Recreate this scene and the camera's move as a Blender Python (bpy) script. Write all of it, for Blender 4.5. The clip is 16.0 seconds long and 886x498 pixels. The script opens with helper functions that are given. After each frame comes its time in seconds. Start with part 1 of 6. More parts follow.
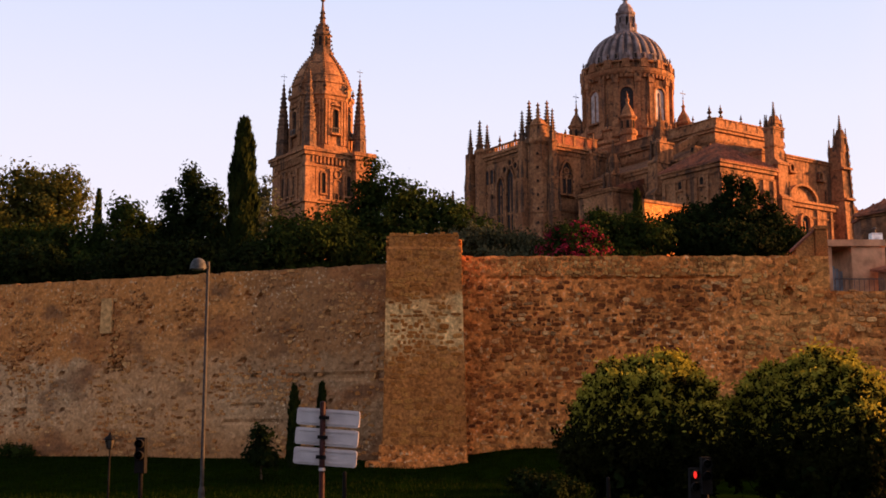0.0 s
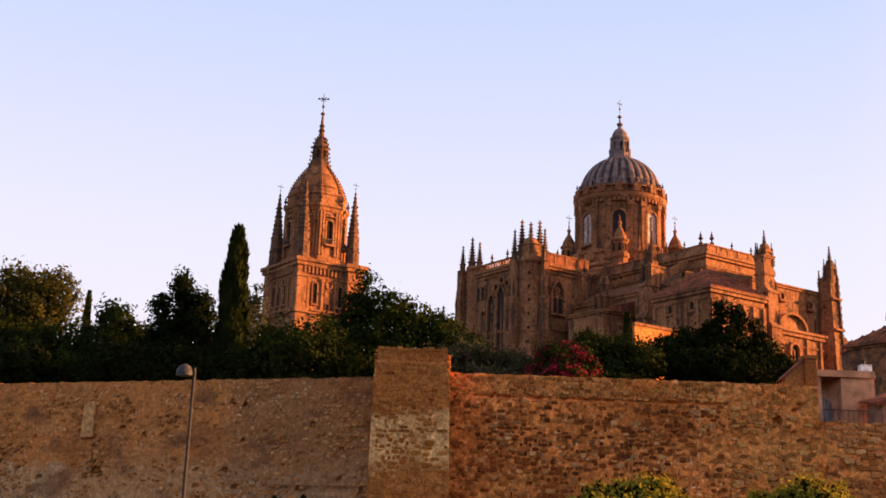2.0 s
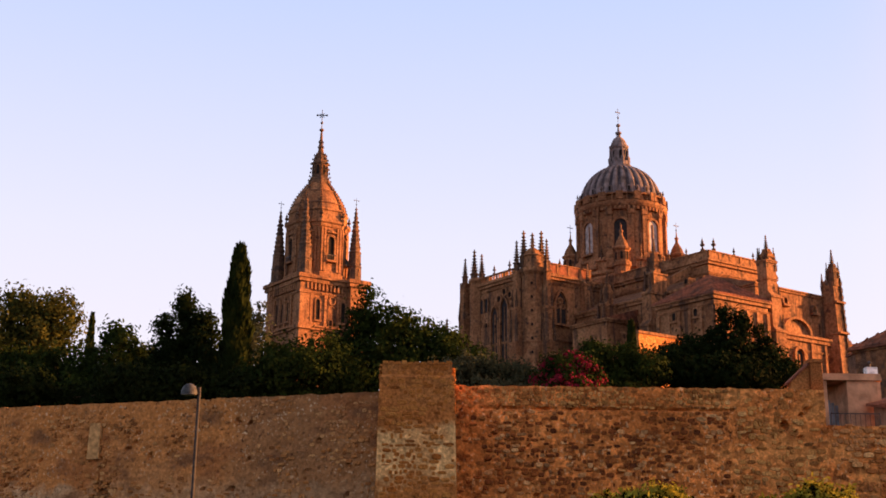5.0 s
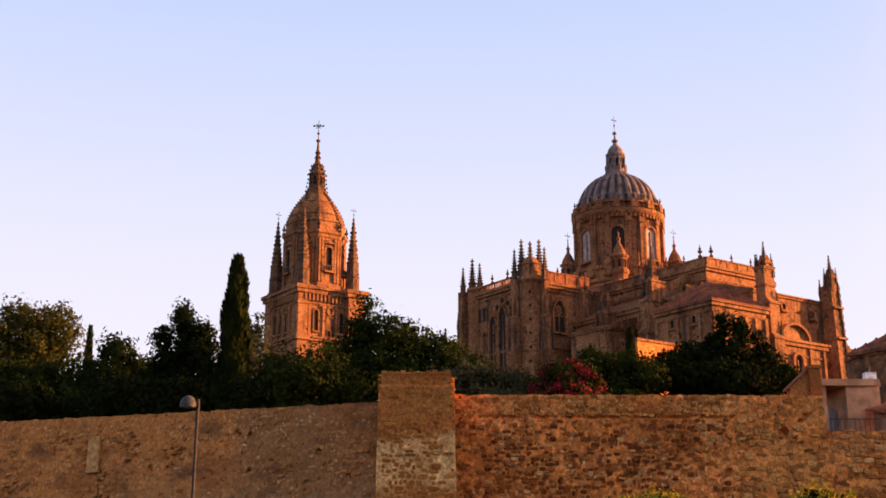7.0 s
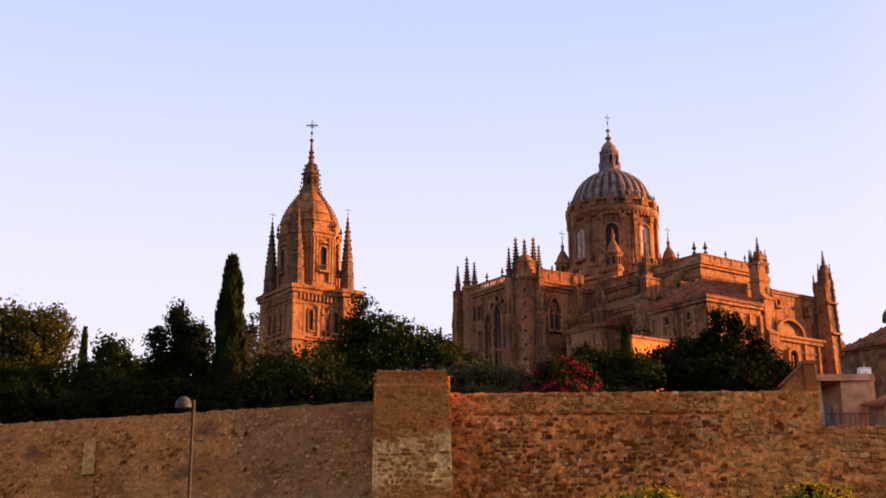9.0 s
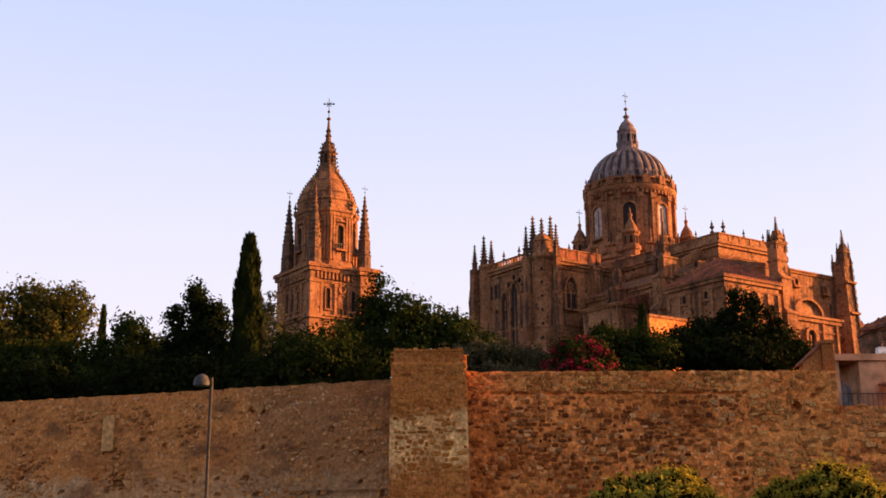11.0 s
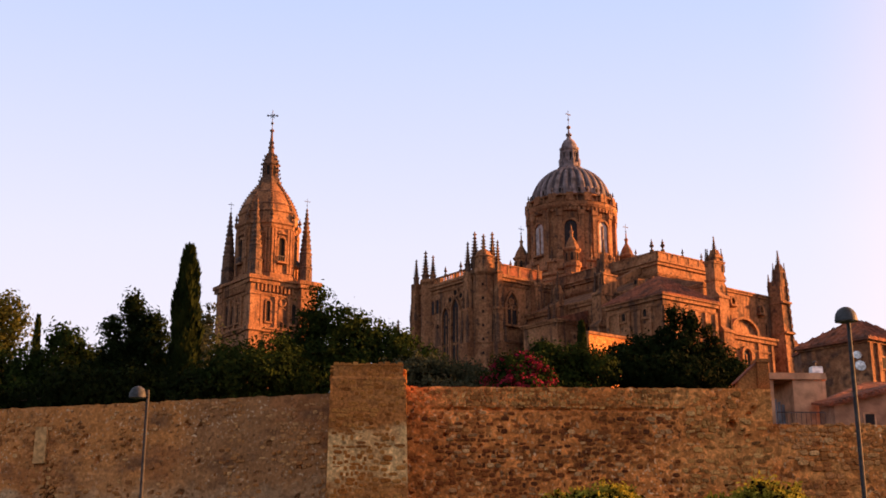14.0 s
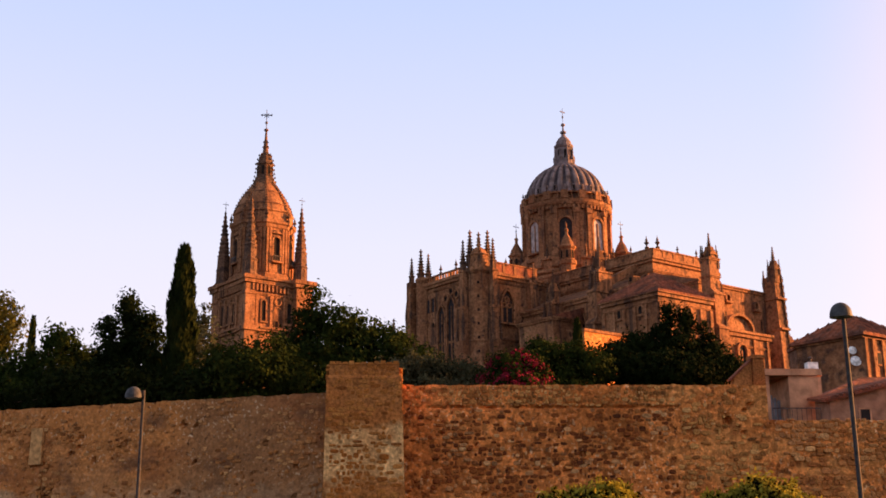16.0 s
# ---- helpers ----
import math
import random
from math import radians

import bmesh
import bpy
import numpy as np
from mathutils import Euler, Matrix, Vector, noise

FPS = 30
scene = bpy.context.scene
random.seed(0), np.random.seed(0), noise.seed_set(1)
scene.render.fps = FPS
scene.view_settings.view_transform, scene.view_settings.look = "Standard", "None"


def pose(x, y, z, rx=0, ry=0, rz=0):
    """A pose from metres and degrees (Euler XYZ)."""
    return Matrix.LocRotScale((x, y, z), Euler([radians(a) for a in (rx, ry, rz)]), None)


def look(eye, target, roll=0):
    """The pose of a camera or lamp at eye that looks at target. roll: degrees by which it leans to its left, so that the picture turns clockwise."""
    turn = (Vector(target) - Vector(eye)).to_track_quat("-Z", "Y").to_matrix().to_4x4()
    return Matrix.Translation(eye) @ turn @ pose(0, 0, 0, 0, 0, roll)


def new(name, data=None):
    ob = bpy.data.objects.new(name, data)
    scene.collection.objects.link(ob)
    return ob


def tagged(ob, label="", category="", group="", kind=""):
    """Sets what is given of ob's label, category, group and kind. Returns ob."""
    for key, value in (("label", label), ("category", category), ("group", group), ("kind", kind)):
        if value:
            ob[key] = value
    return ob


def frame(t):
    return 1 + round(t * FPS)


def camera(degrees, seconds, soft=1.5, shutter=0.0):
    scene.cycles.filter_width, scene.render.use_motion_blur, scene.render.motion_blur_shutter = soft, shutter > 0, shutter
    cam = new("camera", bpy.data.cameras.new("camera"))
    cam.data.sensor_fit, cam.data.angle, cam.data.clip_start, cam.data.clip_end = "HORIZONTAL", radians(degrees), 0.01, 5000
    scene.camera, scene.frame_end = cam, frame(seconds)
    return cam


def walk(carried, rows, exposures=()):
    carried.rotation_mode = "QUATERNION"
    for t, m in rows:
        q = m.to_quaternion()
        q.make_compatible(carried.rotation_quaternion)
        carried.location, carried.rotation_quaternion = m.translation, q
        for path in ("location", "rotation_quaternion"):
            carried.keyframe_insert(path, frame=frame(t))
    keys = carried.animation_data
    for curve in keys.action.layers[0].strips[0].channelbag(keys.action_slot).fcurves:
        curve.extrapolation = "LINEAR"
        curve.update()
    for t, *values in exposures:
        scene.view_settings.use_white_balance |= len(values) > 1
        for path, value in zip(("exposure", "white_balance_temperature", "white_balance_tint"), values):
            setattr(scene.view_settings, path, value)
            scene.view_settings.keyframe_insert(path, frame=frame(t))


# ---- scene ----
EYE = 2.9
cam = camera(42.0, 16.0, soft=1.7)
# seconds, yaw, pitch, lean to the right of a hand-held camera that turns where it stands
ROWS = [
    (0.0, -0.08, 8.58, 0.10),
    (0.5, 1.00, 8.20, -0.21),
    (1.0, 0.72, 8.63, -0.09),
    (1.5, -0.09, 11.15, -0.90),
    (2.0, -0.45, 14.30, -2.03),
    (2.5, -0.71, 15.82, -1.45),
    (3.0, -1.03, 16.04, -1.49),
    (3.5, -0.65, 15.31, -1.17),
    (4.0, -0.15, 15.13, -0.99),
    (4.2, -0.22, 14.79, -0.98),
    (6.5, -0.38, 15.38, 0.01),
    (7.0, -0.46, 15.41, -0.02),
    (7.5, -0.47, 15.74, -0.11),
    (8.0, -0.57, 15.39, -0.15),
    (8.5, -0.63, 15.23, 0.04),
    (8.7, -0.85, 15.41, 0.46),
    (10.8, -0.05, 14.13, 0.17),
    (11.0, 0.13, 14.29, 0.22),
    (11.5, 0.88, 14.48, 0.11),
    (12.0, 0.72, 14.45, 0.19),
    (12.5, -0.29, 14.63, 0.45),
    (13.0, -1.57, 14.67, 0.40),
    (13.5, -2.42, 15.09, 0.19),
    (14.0, -2.85, 15.01, 0.04),
    (14.5, -2.97, 15.17, 0.41),
    (15.0, -3.24, 14.80, 0.22),
    (15.5, -3.36, 14.52, 0.22),
    (16.0, -3.10, 14.93, 0.48),
]
walk(cam, [(t, pose(0, 0, EYE, 0, 0, yaw) @ pose(0, 0, 0, 90 + pitch, 0, 0) @ pose(0, 0, 0, 0, 0, -lean)) for t, yaw, pitch, lean in ROWS], [(0.0, 2.0), (16.0, 2.0)])

# ---- world, sun ----
SUN_DIR = Vector((1.0, 0.18, 0.18)).normalized()
world = bpy.data.worlds.new("world")
scene.world = world
world.use_nodes = True
wn, wl = world.node_tree.nodes, world.node_tree.links
sky = wn.new("ShaderNodeTexSky")
sky.sky_type, sky.sun_disc = "NISHITA", False
sky.sun_elevation = math.asin(SUN_DIR.z)
sky.sun_rotation = math.atan2(SUN_DIR.x, SUN_DIR.y)
sky.air_density, sky.dust_density, sky.ozone_density = 1.0, 1.5, 2.0
tint = wn.new("ShaderNodeMix")
tint.data_type, tint.blend_type = "RGBA", "MIX"
tint.inputs["Factor"].default_value = 0.9175
coord = wn.new("ShaderNodeTexCoord")
sep = wn.new("ShaderNodeSeparateXYZ")
ramp = wn.new("ShaderNodeValToRGB")
ramp.color_ramp.elements[0].position, ramp.color_ramp.elements[0].color = 0.06, (1.0, 0.88, 0.95, 1)
ramp.color_ramp.elements[1].position, ramp.color_ramp.elements[1].color = 0.75, (0.36, 0.35, 0.42, 1)
mid = ramp.color_ramp.elements.new(0.26)
mid.color = (0.84, 0.82, 0.98, 1)
upper = ramp.color_ramp.elements.new(0.46)
upper.color = (0.58, 0.67, 0.98, 1)
haze = wn.new("ShaderNodeVectorMath")
haze.operation = "SCALE"
haze.inputs["Scale"].default_value = 5.452
wl.new(coord.outputs["Generated"], sep.inputs[0])
wl.new(sep.outputs["Z"], ramp.inputs[0])
wl.new(ramp.outputs[0], haze.inputs[0])
wl.new(sky.outputs[0], tint.inputs["A"])
wl.new(haze.outputs[0], tint.inputs["B"])
# the sky warms towards the low sun
aim = wn.new("ShaderNodeVectorMath")
aim.operation = "DOT_PRODUCT"
aim.inputs[1].default_value = SUN_DIR
near_sun = wn.new("ShaderNodeMapRange")
near_sun.interpolation_type = "SMOOTHSTEP"
for key, value in zip(("From Min", "From Max", "To Min", "To Max"), (0.52, 1.0, 0.0, 1.0)):
    near_sun.inputs[key].default_value = value
glow = wn.new("ShaderNodeMix")
glow.data_type = "RGBA"
glow.inputs["B"].default_value = (14.3, 6.88, 2.75, 1)
wl.new(coord.outputs["Generated"], aim.inputs[0])
wl.new(aim.outputs["Value"], near_sun.inputs["Value"])
wl.new(near_sun.outputs["Result"], glow.inputs["Factor"])
wl.new(tint.outputs["Result"], glow.inputs["A"])
wl.new(glow.outputs["Result"], wn["Background"].inputs[0])
wn["Background"].inputs[1].default_value = 0.05
sun = new("sun", bpy.data.lights.new("sun", "SUN"))
sun.data.energy, sun.data.angle, sun.data.color = 4.5, radians(2.0), (1.0, 0.41, 0.14)
sun.matrix_world = look((0, 0, 0), -SUN_DIR)


# ---- materials ----
def material(name, base, rough=0.9, metal=0.0, spots=(), grain=2.0, bump=0.3, vary=0.0, island=0.0, bump_scale=0.0, contrast=(0.35, 0.65), patches=(), streaks=None):
    """base colour with a finer grain, larger patches (colour, scale, low, high), and a relief; vary: by object, island: by loose piece."""
    m = bpy.data.materials.new(name)
    m.use_nodes = True
    n, l = m.node_tree.nodes, m.node_tree.links
    b = n["Principled BSDF"]
    b.inputs["Roughness"].default_value, b.inputs["Metallic"].default_value = rough, metal
    if "Specular IOR Level" in b.inputs and metal == 0:
        b.inputs["Specular IOR Level"].default_value = 0.12
    geo = n.new("ShaderNodeNewGeometry")
    col = n.new("ShaderNodeRGB")
    col.outputs[0].default_value = (*base, 1)
    out = col.outputs[0]

    def noise_at(scale, detail=4.0):
        t = n.new("ShaderNodeTexNoise")
        t.inputs["Scale"].default_value, t.inputs["Detail"].default_value = scale, detail
        l.new(geo.outputs["Position"], t.inputs["Vector"])
        return t.outputs["Fac"]

    def mixed(a, c, fac, kind="MIX"):
        x = n.new("ShaderNodeMix")
        x.data_type, x.blend_type = "RGBA", kind
        l.new(a, x.inputs["A"])
        if isinstance(c, tuple):
            x.inputs["B"].default_value = (*c, 1)
        else:
            l.new(c, x.inputs["B"])
        if isinstance(fac, float):
            x.inputs["Factor"].default_value = fac
        else:
            l.new(fac, x.inputs["Factor"])
        return x.outputs["Result"]

    def ranged(v, lo, hi, a=0.0, c=1.0):
        x = n.new("ShaderNodeMapRange")
        for k, q in zip(("From Min", "From Max", "To Min", "To Max"), (lo, hi, a, c)):
            x.inputs[k].default_value = q
        l.new(v, x.inputs["Value"])
        return x.outputs["Result"]

    for colour, scale, lo, hi in (*spots, *patches):
        out = mixed(out, colour, ranged(noise_at(scale, 5.0), lo, hi))
    if streaks:
        # rain streaks run down the faces
        colour, scale, lo, hi = streaks
        tall = n.new("ShaderNodeVectorMath")
        tall.operation = "MULTIPLY"
        tall.inputs[1].default_value = (1.0, 1.0, 0.12)
        l.new(geo.outputs["Position"], tall.inputs[0])
        t = n.new("ShaderNodeTexNoise")
        t.inputs["Scale"].default_value, t.inputs["Detail"].default_value = scale, 5.0
        l.new(tall.outputs[0], t.inputs["Vector"])
        out = mixed(out, colour, ranged(t.outputs["Fac"], lo, hi, 0.0, 0.8))
    g = noise_at(grain, 6.0)
    shade = ranged(g, contrast[0], contrast[1], 0.62, 1.3)
    out = mixed(out, shade, 1.0, "MULTIPLY")
    if vary or island:
        src = n.new("ShaderNodeObjectInfo").outputs["Random"] if vary else geo.outputs["Random Per Island"]
        w = vary or island
        out = mixed(out, ranged(src, 0.0, 1.0, 1 - w, 1 + w), 1.0, "MULTIPLY")
    l.new(out, b.inputs["Base Color"])
    if bump:
        bp = n.new("ShaderNodeBump")
        bp.inputs["Strength"].default_value = bump
        bp.inputs["Distance"].default_value = 0.4 / (bump_scale or grain)
        l.new(noise_at(bump_scale or grain * 2, 6.0), bp.inputs["Height"])
        l.new(bp.outputs[0], b.inputs["Normal"])
    return m


SAND = material("sandstone", (0.30, 0.138, 0.063), grain=2.2, bump=0.6, spots=(((0.20, 0.086, 0.039), 0.12, 0.45, 0.62), ((0.38, 0.185, 0.088), 0.45, 0.52, 0.66), ((0.085, 0.045, 0.028), 0.9, 0.57, 0.68), ((0.17, 0.08, 0.044), 3.2, 0.60, 0.70)), contrast=(0.32, 0.68), streaks=((0.075, 0.044, 0.030), 0.75, 0.55, 0.64))
SAND_DARK = material("weathered sandstone", (0.22, 0.105, 0.056), grain=1.0, bump=0.6, spots=(((0.12, 0.066, 0.042), 0.3, 0.45, 0.65),))
SAND_BLACK = material("blackened sandstone", (0.15, 0.082, 0.05), grain=2.6, bump=0.6, spots=(((0.075, 0.047, 0.034), 0.8, 0.42, 0.6), ((0.24, 0.12, 0.06), 0.5, 0.6, 0.72)))
SLATE = material("dome stone", (0.215, 0.165, 0.16), grain=0.9, bump=0.4, spots=(((0.14, 0.11, 0.11), 0.5, 0.5, 0.68), ((0.24, 0.16, 0.125), 0.25, 0.58, 0.72)), streaks=((0.085, 0.068, 0.07), 0.7, 0.53, 0.66))
# groove shade between the dome's ribs is put into this darker colour
DOME_GROOVE = material("shade-dark dome grooves", (0.075, 0.058, 0.06), grain=0.9, bump=0.4, spots=(((0.06, 0.046, 0.046), 0.5, 0.5, 0.68),))
TILE = material("roof tile", (0.24, 0.082, 0.044), grain=1.6, bump=0.6, spots=(((0.11, 0.052, 0.036), 0.6, 0.45, 0.65),))
GLASS = material("leaded glass", (0.025, 0.02, 0.02), rough=0.6, grain=3.0, bump=0.1)
PALE_GLASS = material("blind window plaster", (0.42, 0.36, 0.34), grain=1.0, bump=0.1)
VOID = material("dark opening", (0.02, 0.015, 0.012), grain=1.0, bump=0.0)
IRON = material("wrought iron", (0.06, 0.05, 0.05), rough=0.6, metal=0.6, grain=5.0, bump=0.1)
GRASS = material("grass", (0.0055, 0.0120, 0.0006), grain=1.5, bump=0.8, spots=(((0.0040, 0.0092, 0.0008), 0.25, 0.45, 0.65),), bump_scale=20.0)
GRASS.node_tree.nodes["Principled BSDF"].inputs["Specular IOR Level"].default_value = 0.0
BARK = material("bark", (0.075, 0.05, 0.035), grain=9.0, bump=0.7)


# ---- builders ----
def box(bm, x0, x1, y0, y1, z0, z1, top=0.0):
    """A box; top: inset of its upper face."""
    v = [bm.verts.new(p) for p in ((x0, y0, z0), (x1, y0, z0), (x1, y1, z0), (x0, y1, z0),
                                   (x0 + top, y0 + top, z1), (x1 - top, y0 + top, z1), (x1 - top, y1 - top, z1), (x0 + top, y1 - top, z1))]
    for f in ((3, 2, 1, 0), (4, 5, 6, 7), (0, 1, 5, 4), (1, 2, 6, 5), (2, 3, 7, 6), (3, 0, 4, 7)):
        bm.faces.new([v[i] for i in f])
    return v


def lathe(bm, profile, sides, x=0.0, y=0.0, turn=0.0, wave=None):
    """A turned form: profile rows of (radius, height); wave(angle) scales the radius."""
    rings = []
    for r, z in profile:
        ring = []
        for i in range(sides):
            a = turn + 2 * math.pi * i / sides
            k = r * (wave(i) if wave else 1.0)
            ring.append(bm.verts.new((x + k * math.cos(a), y + k * math.sin(a), z)))
        rings.append(ring)
    for a, b in zip(rings, rings[1:]):
        for i in range(sides):
            j = (i + 1) % sides
            bm.faces.new((a[i], a[j], b[j], b[i]))
    bm.faces.new(rings[0][::-1])
    bm.faces.new(rings[-1])


def slab(bm, poly, z0, z1):
    """A prism over a plan outline given anticlockwise."""
    a = [bm.verts.new((x, y, z0)) for x, y in poly]
    b = [bm.verts.new((x, y, z1)) for x, y in poly]
    bm.faces.new(a[::-1])
    bm.faces.new(b)
    for i in range(len(poly)):
        j = (i + 1) % len(poly)
        bm.faces.new((a[i], a[j], b[j], b[i]))


def hull(bm, pts, faces):
    v = [bm.verts.new(p) for p in pts]
    for f in faces:
        bm.faces.new([v[i] for i in f])


def thing(name, m, label, category, kind="", group=""):
    ob = new(name)
    ob.empty_display_size = 0.3
    ob.matrix_world = m
    return tagged(ob, label, category, group, kind)


def part(name, bm, mat, parent=None, label="", smooth=False, m=None):
    me = bpy.data.meshes.new(name)
    bmesh.ops.recalc_face_normals(bm, faces=bm.faces[:])
    bm.to_mesh(me)
    bm.free()
    me.materials.append(mat)
    if smooth:
        me.shade_smooth()
    ob = new(name, me)
    ob.parent = parent
    if m is not None:
        ob.matrix_basis = m
    if label:
        ob["label"] = label
    return ob


def raw(name, verts, faces, mat, parent=None, label="", smooth=False):
    me = bpy.data.meshes.new(name)
    me.from_pydata(verts, [], faces)
    me.materials.append(mat)
    if smooth:
        me.shade_smooth()
    ob = new(name, me)
    ob.parent = parent
    if label:
        ob["label"] = label
    return ob


# ---- ground ----
def wall_line(x):
    """How far ahead the foot of the city wall runs at x."""
    return 45.0 + (max(0.0, -2.3 - max(x, -70.0))) * math.tan(radians(21.3))


def ground_height(x, s):
    """Height at s metres beyond the wall's line."""
    steps = [(-3000, 1.3), (-40, 1.3), (-32, 0.3), (-19, 0.15), (-9, 0.75), (-3, 1.45), (0.3, 1.75), (0.9, 7.2), (14, 7.6), (60, 11.0), (110, 14.0), (240, 15.0), (3000, 15.0)]
    for (a, za), (b, zb) in zip(steps, steps[1:]):
        if s <= b:
            k = (s - a) / (b - a)
            z = za + (zb - za) * k
            break
    if -7 < s <= 0.3:
        z += 0.22 * max(-1.0, min(1.0, (x + 0.7) / 4)) * (1 - abs(s) / 7)
    if -30 < s < 0.2:
        z += 0.10 * noise.noise(Vector((x * 0.25, s * 0.3, 0))) - 0.35 * max(0.0, 1 - abs(x + 0.7) / 4) * max(0.0, 1 - abs(s + 1) / 5)
    return z


xs = [-3000, -1500, -700, -300, -150, -90] + [-70 + i * 1.0 for i in range(141)] + [90, 150, 300, 700, 1500, 3000]
ss = [-3000, -1000, -300, -100, -60, -45, -40, -36, -32] + [-30 + i * 0.75 for i in range(40)] + [0.0, 0.3, 0.9, 2, 5, 10, 20, 40, 60, 90, 110, 160, 240, 500, 1200, 3000]
gv = [(x, wall_line(x) + s, ground_height(x, s)) for s in ss for x in xs]
gf = [(j * len(xs) + i, j * len(xs) + i + 1, (j + 1) * len(xs) + i + 1, (j + 1) * len(xs) + i) for j in range(len(ss) - 1) for i in range(len(xs) - 1)]
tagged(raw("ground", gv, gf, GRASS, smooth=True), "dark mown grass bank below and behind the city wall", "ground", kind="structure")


# ---- city wall: rough faces with pits, and stones set in them ----
def stone_material(name, palette, source, patches, grain=14.0, chips=0.0, repointed=None, specks=(), base_band=None, contrast=(0.55, 1.4), worn_end=None):
    """Field stones: a colour for each stone out of a palette, wider stains over many stones, grain and pits."""
    m = bpy.data.materials.new(name)
    m.use_nodes = True
    n, l = m.node_tree.nodes, m.node_tree.links
    b = n["Principled BSDF"]
    b.inputs["Roughness"].default_value = 0.93
    b.inputs["Specular IOR Level"].default_value = 0.15
    geo = n.new("ShaderNodeNewGeometry")
    pick = n.new("ShaderNodeObjectInfo").outputs["Random"] if source == "object" else geo.outputs["Random Per Island"]
    ramp = n.new("ShaderNodeValToRGB")
    e = ramp.color_ramp.elements
    while len(e) < len(palette):
        e.new(0.5)
    for i, c in enumerate(palette):
        e[i].position, e[i].color = i / (len(palette) - 1), (*c, 1)
    l.new(pick, ramp.inputs[0])
    out = ramp.outputs[0]

    strata = n.new("ShaderNodeVectorMath")
    strata.operation = "MULTIPLY"
    strata.inputs[1].default_value = (0.8, 0.8, 1.35)
    l.new(geo.outputs["Position"], strata.inputs[0])

    def field(scale, detail, lo, hi, a=0.0, c=1.0, layered=False):
        t = n.new("ShaderNodeTexNoise")
        t.inputs["Scale"].default_value, t.inputs["Detail"].default_value = scale, detail
        l.new(strata.outputs[0] if layered else geo.outputs["Position"], t.inputs["Vector"])
        x = n.new("ShaderNodeMapRange")
        for k, q in zip(("From Min", "From Max", "To Min", "To Max"), (lo, hi, a, c)):
            x.inputs[k].default_value = q
        l.new(t.outputs["Fac"], x.inputs["Value"])
        return x.outputs["Result"], t.outputs["Fac"]

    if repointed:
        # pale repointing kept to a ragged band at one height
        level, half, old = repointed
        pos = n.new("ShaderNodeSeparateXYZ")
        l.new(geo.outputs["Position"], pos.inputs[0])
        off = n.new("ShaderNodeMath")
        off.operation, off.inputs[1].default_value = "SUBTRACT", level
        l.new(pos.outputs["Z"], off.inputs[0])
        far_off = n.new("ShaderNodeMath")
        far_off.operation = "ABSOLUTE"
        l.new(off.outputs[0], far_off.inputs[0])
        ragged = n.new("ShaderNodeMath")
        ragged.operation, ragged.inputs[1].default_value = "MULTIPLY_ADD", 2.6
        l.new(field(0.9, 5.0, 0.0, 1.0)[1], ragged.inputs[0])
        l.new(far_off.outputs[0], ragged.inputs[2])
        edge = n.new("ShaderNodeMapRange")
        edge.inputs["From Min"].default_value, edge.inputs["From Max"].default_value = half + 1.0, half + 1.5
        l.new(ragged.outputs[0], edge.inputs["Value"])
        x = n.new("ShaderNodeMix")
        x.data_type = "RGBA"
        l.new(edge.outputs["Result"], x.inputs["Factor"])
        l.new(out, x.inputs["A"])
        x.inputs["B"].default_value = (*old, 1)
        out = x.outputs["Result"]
    if base_band:
        # a ragged dark reddish band at the foot
        level, reach, colour = base_band
        pos2 = n.new("ShaderNodeSeparateXYZ")
        l.new(geo.outputs["Position"], pos2.inputs[0])
        rag = n.new("ShaderNodeMath")
        rag.operation, rag.inputs[1].default_value = "MULTIPLY_ADD", reach
        l.new(field(0.8, 6.0, 0.0, 1.0)[1], rag.inputs[0])
        l.new(pos2.outputs["Z"], rag.inputs[2])
        foot = n.new("ShaderNodeMapRange")
        for k, q in zip(("From Min", "From Max", "To Min", "To Max"), (level + reach * 0.5 - 0.25, level + reach * 0.5 + 0.25, 0.75, 0.0)):
            foot.inputs[k].default_value = q
        l.new(rag.outputs[0], foot.inputs["Value"])
        x = n.new("ShaderNodeMix")
        x.data_type = "RGBA"
        l.new(foot.outputs["Result"], x.inputs["Factor"])
        l.new(out, x.inputs["A"])
        x.inputs["B"].default_value = (*colour, 1)
        out = x.outputs["Result"]
    if worn_end:
        # a stretch of darker, greyer masonry towards one end
        level, reach, colour = worn_end
        pos3 = n.new("ShaderNodeSeparateXYZ")
        l.new(geo.outputs["Position"], pos3.inputs[0])
        rag = n.new("ShaderNodeMath")
        rag.operation, rag.inputs[1].default_value = "MULTIPLY_ADD", reach
        l.new(field(0.35, 6.0, 0.0, 1.0)[1], rag.inputs[0])
        l.new(pos3.outputs["X"], rag.inputs[2])
        end = n.new("ShaderNodeMapRange")
        for k, q in zip(("From Min", "From Max", "To Min", "To Max"), (level + reach * 0.5 - 1.0, level + reach * 0.5 + 1.0, 0.0, 0.6)):
            end.inputs[k].default_value = q
        l.new(rag.outputs[0], end.inputs["Value"])
        x = n.new("ShaderNodeMix")
        x.data_type = "RGBA"
        l.new(end.outputs["Result"], x.inputs["Factor"])
        l.new(out, x.inputs["A"])
        x.inputs["B"].default_value = (*colour, 1)
        out = x.outputs["Result"]
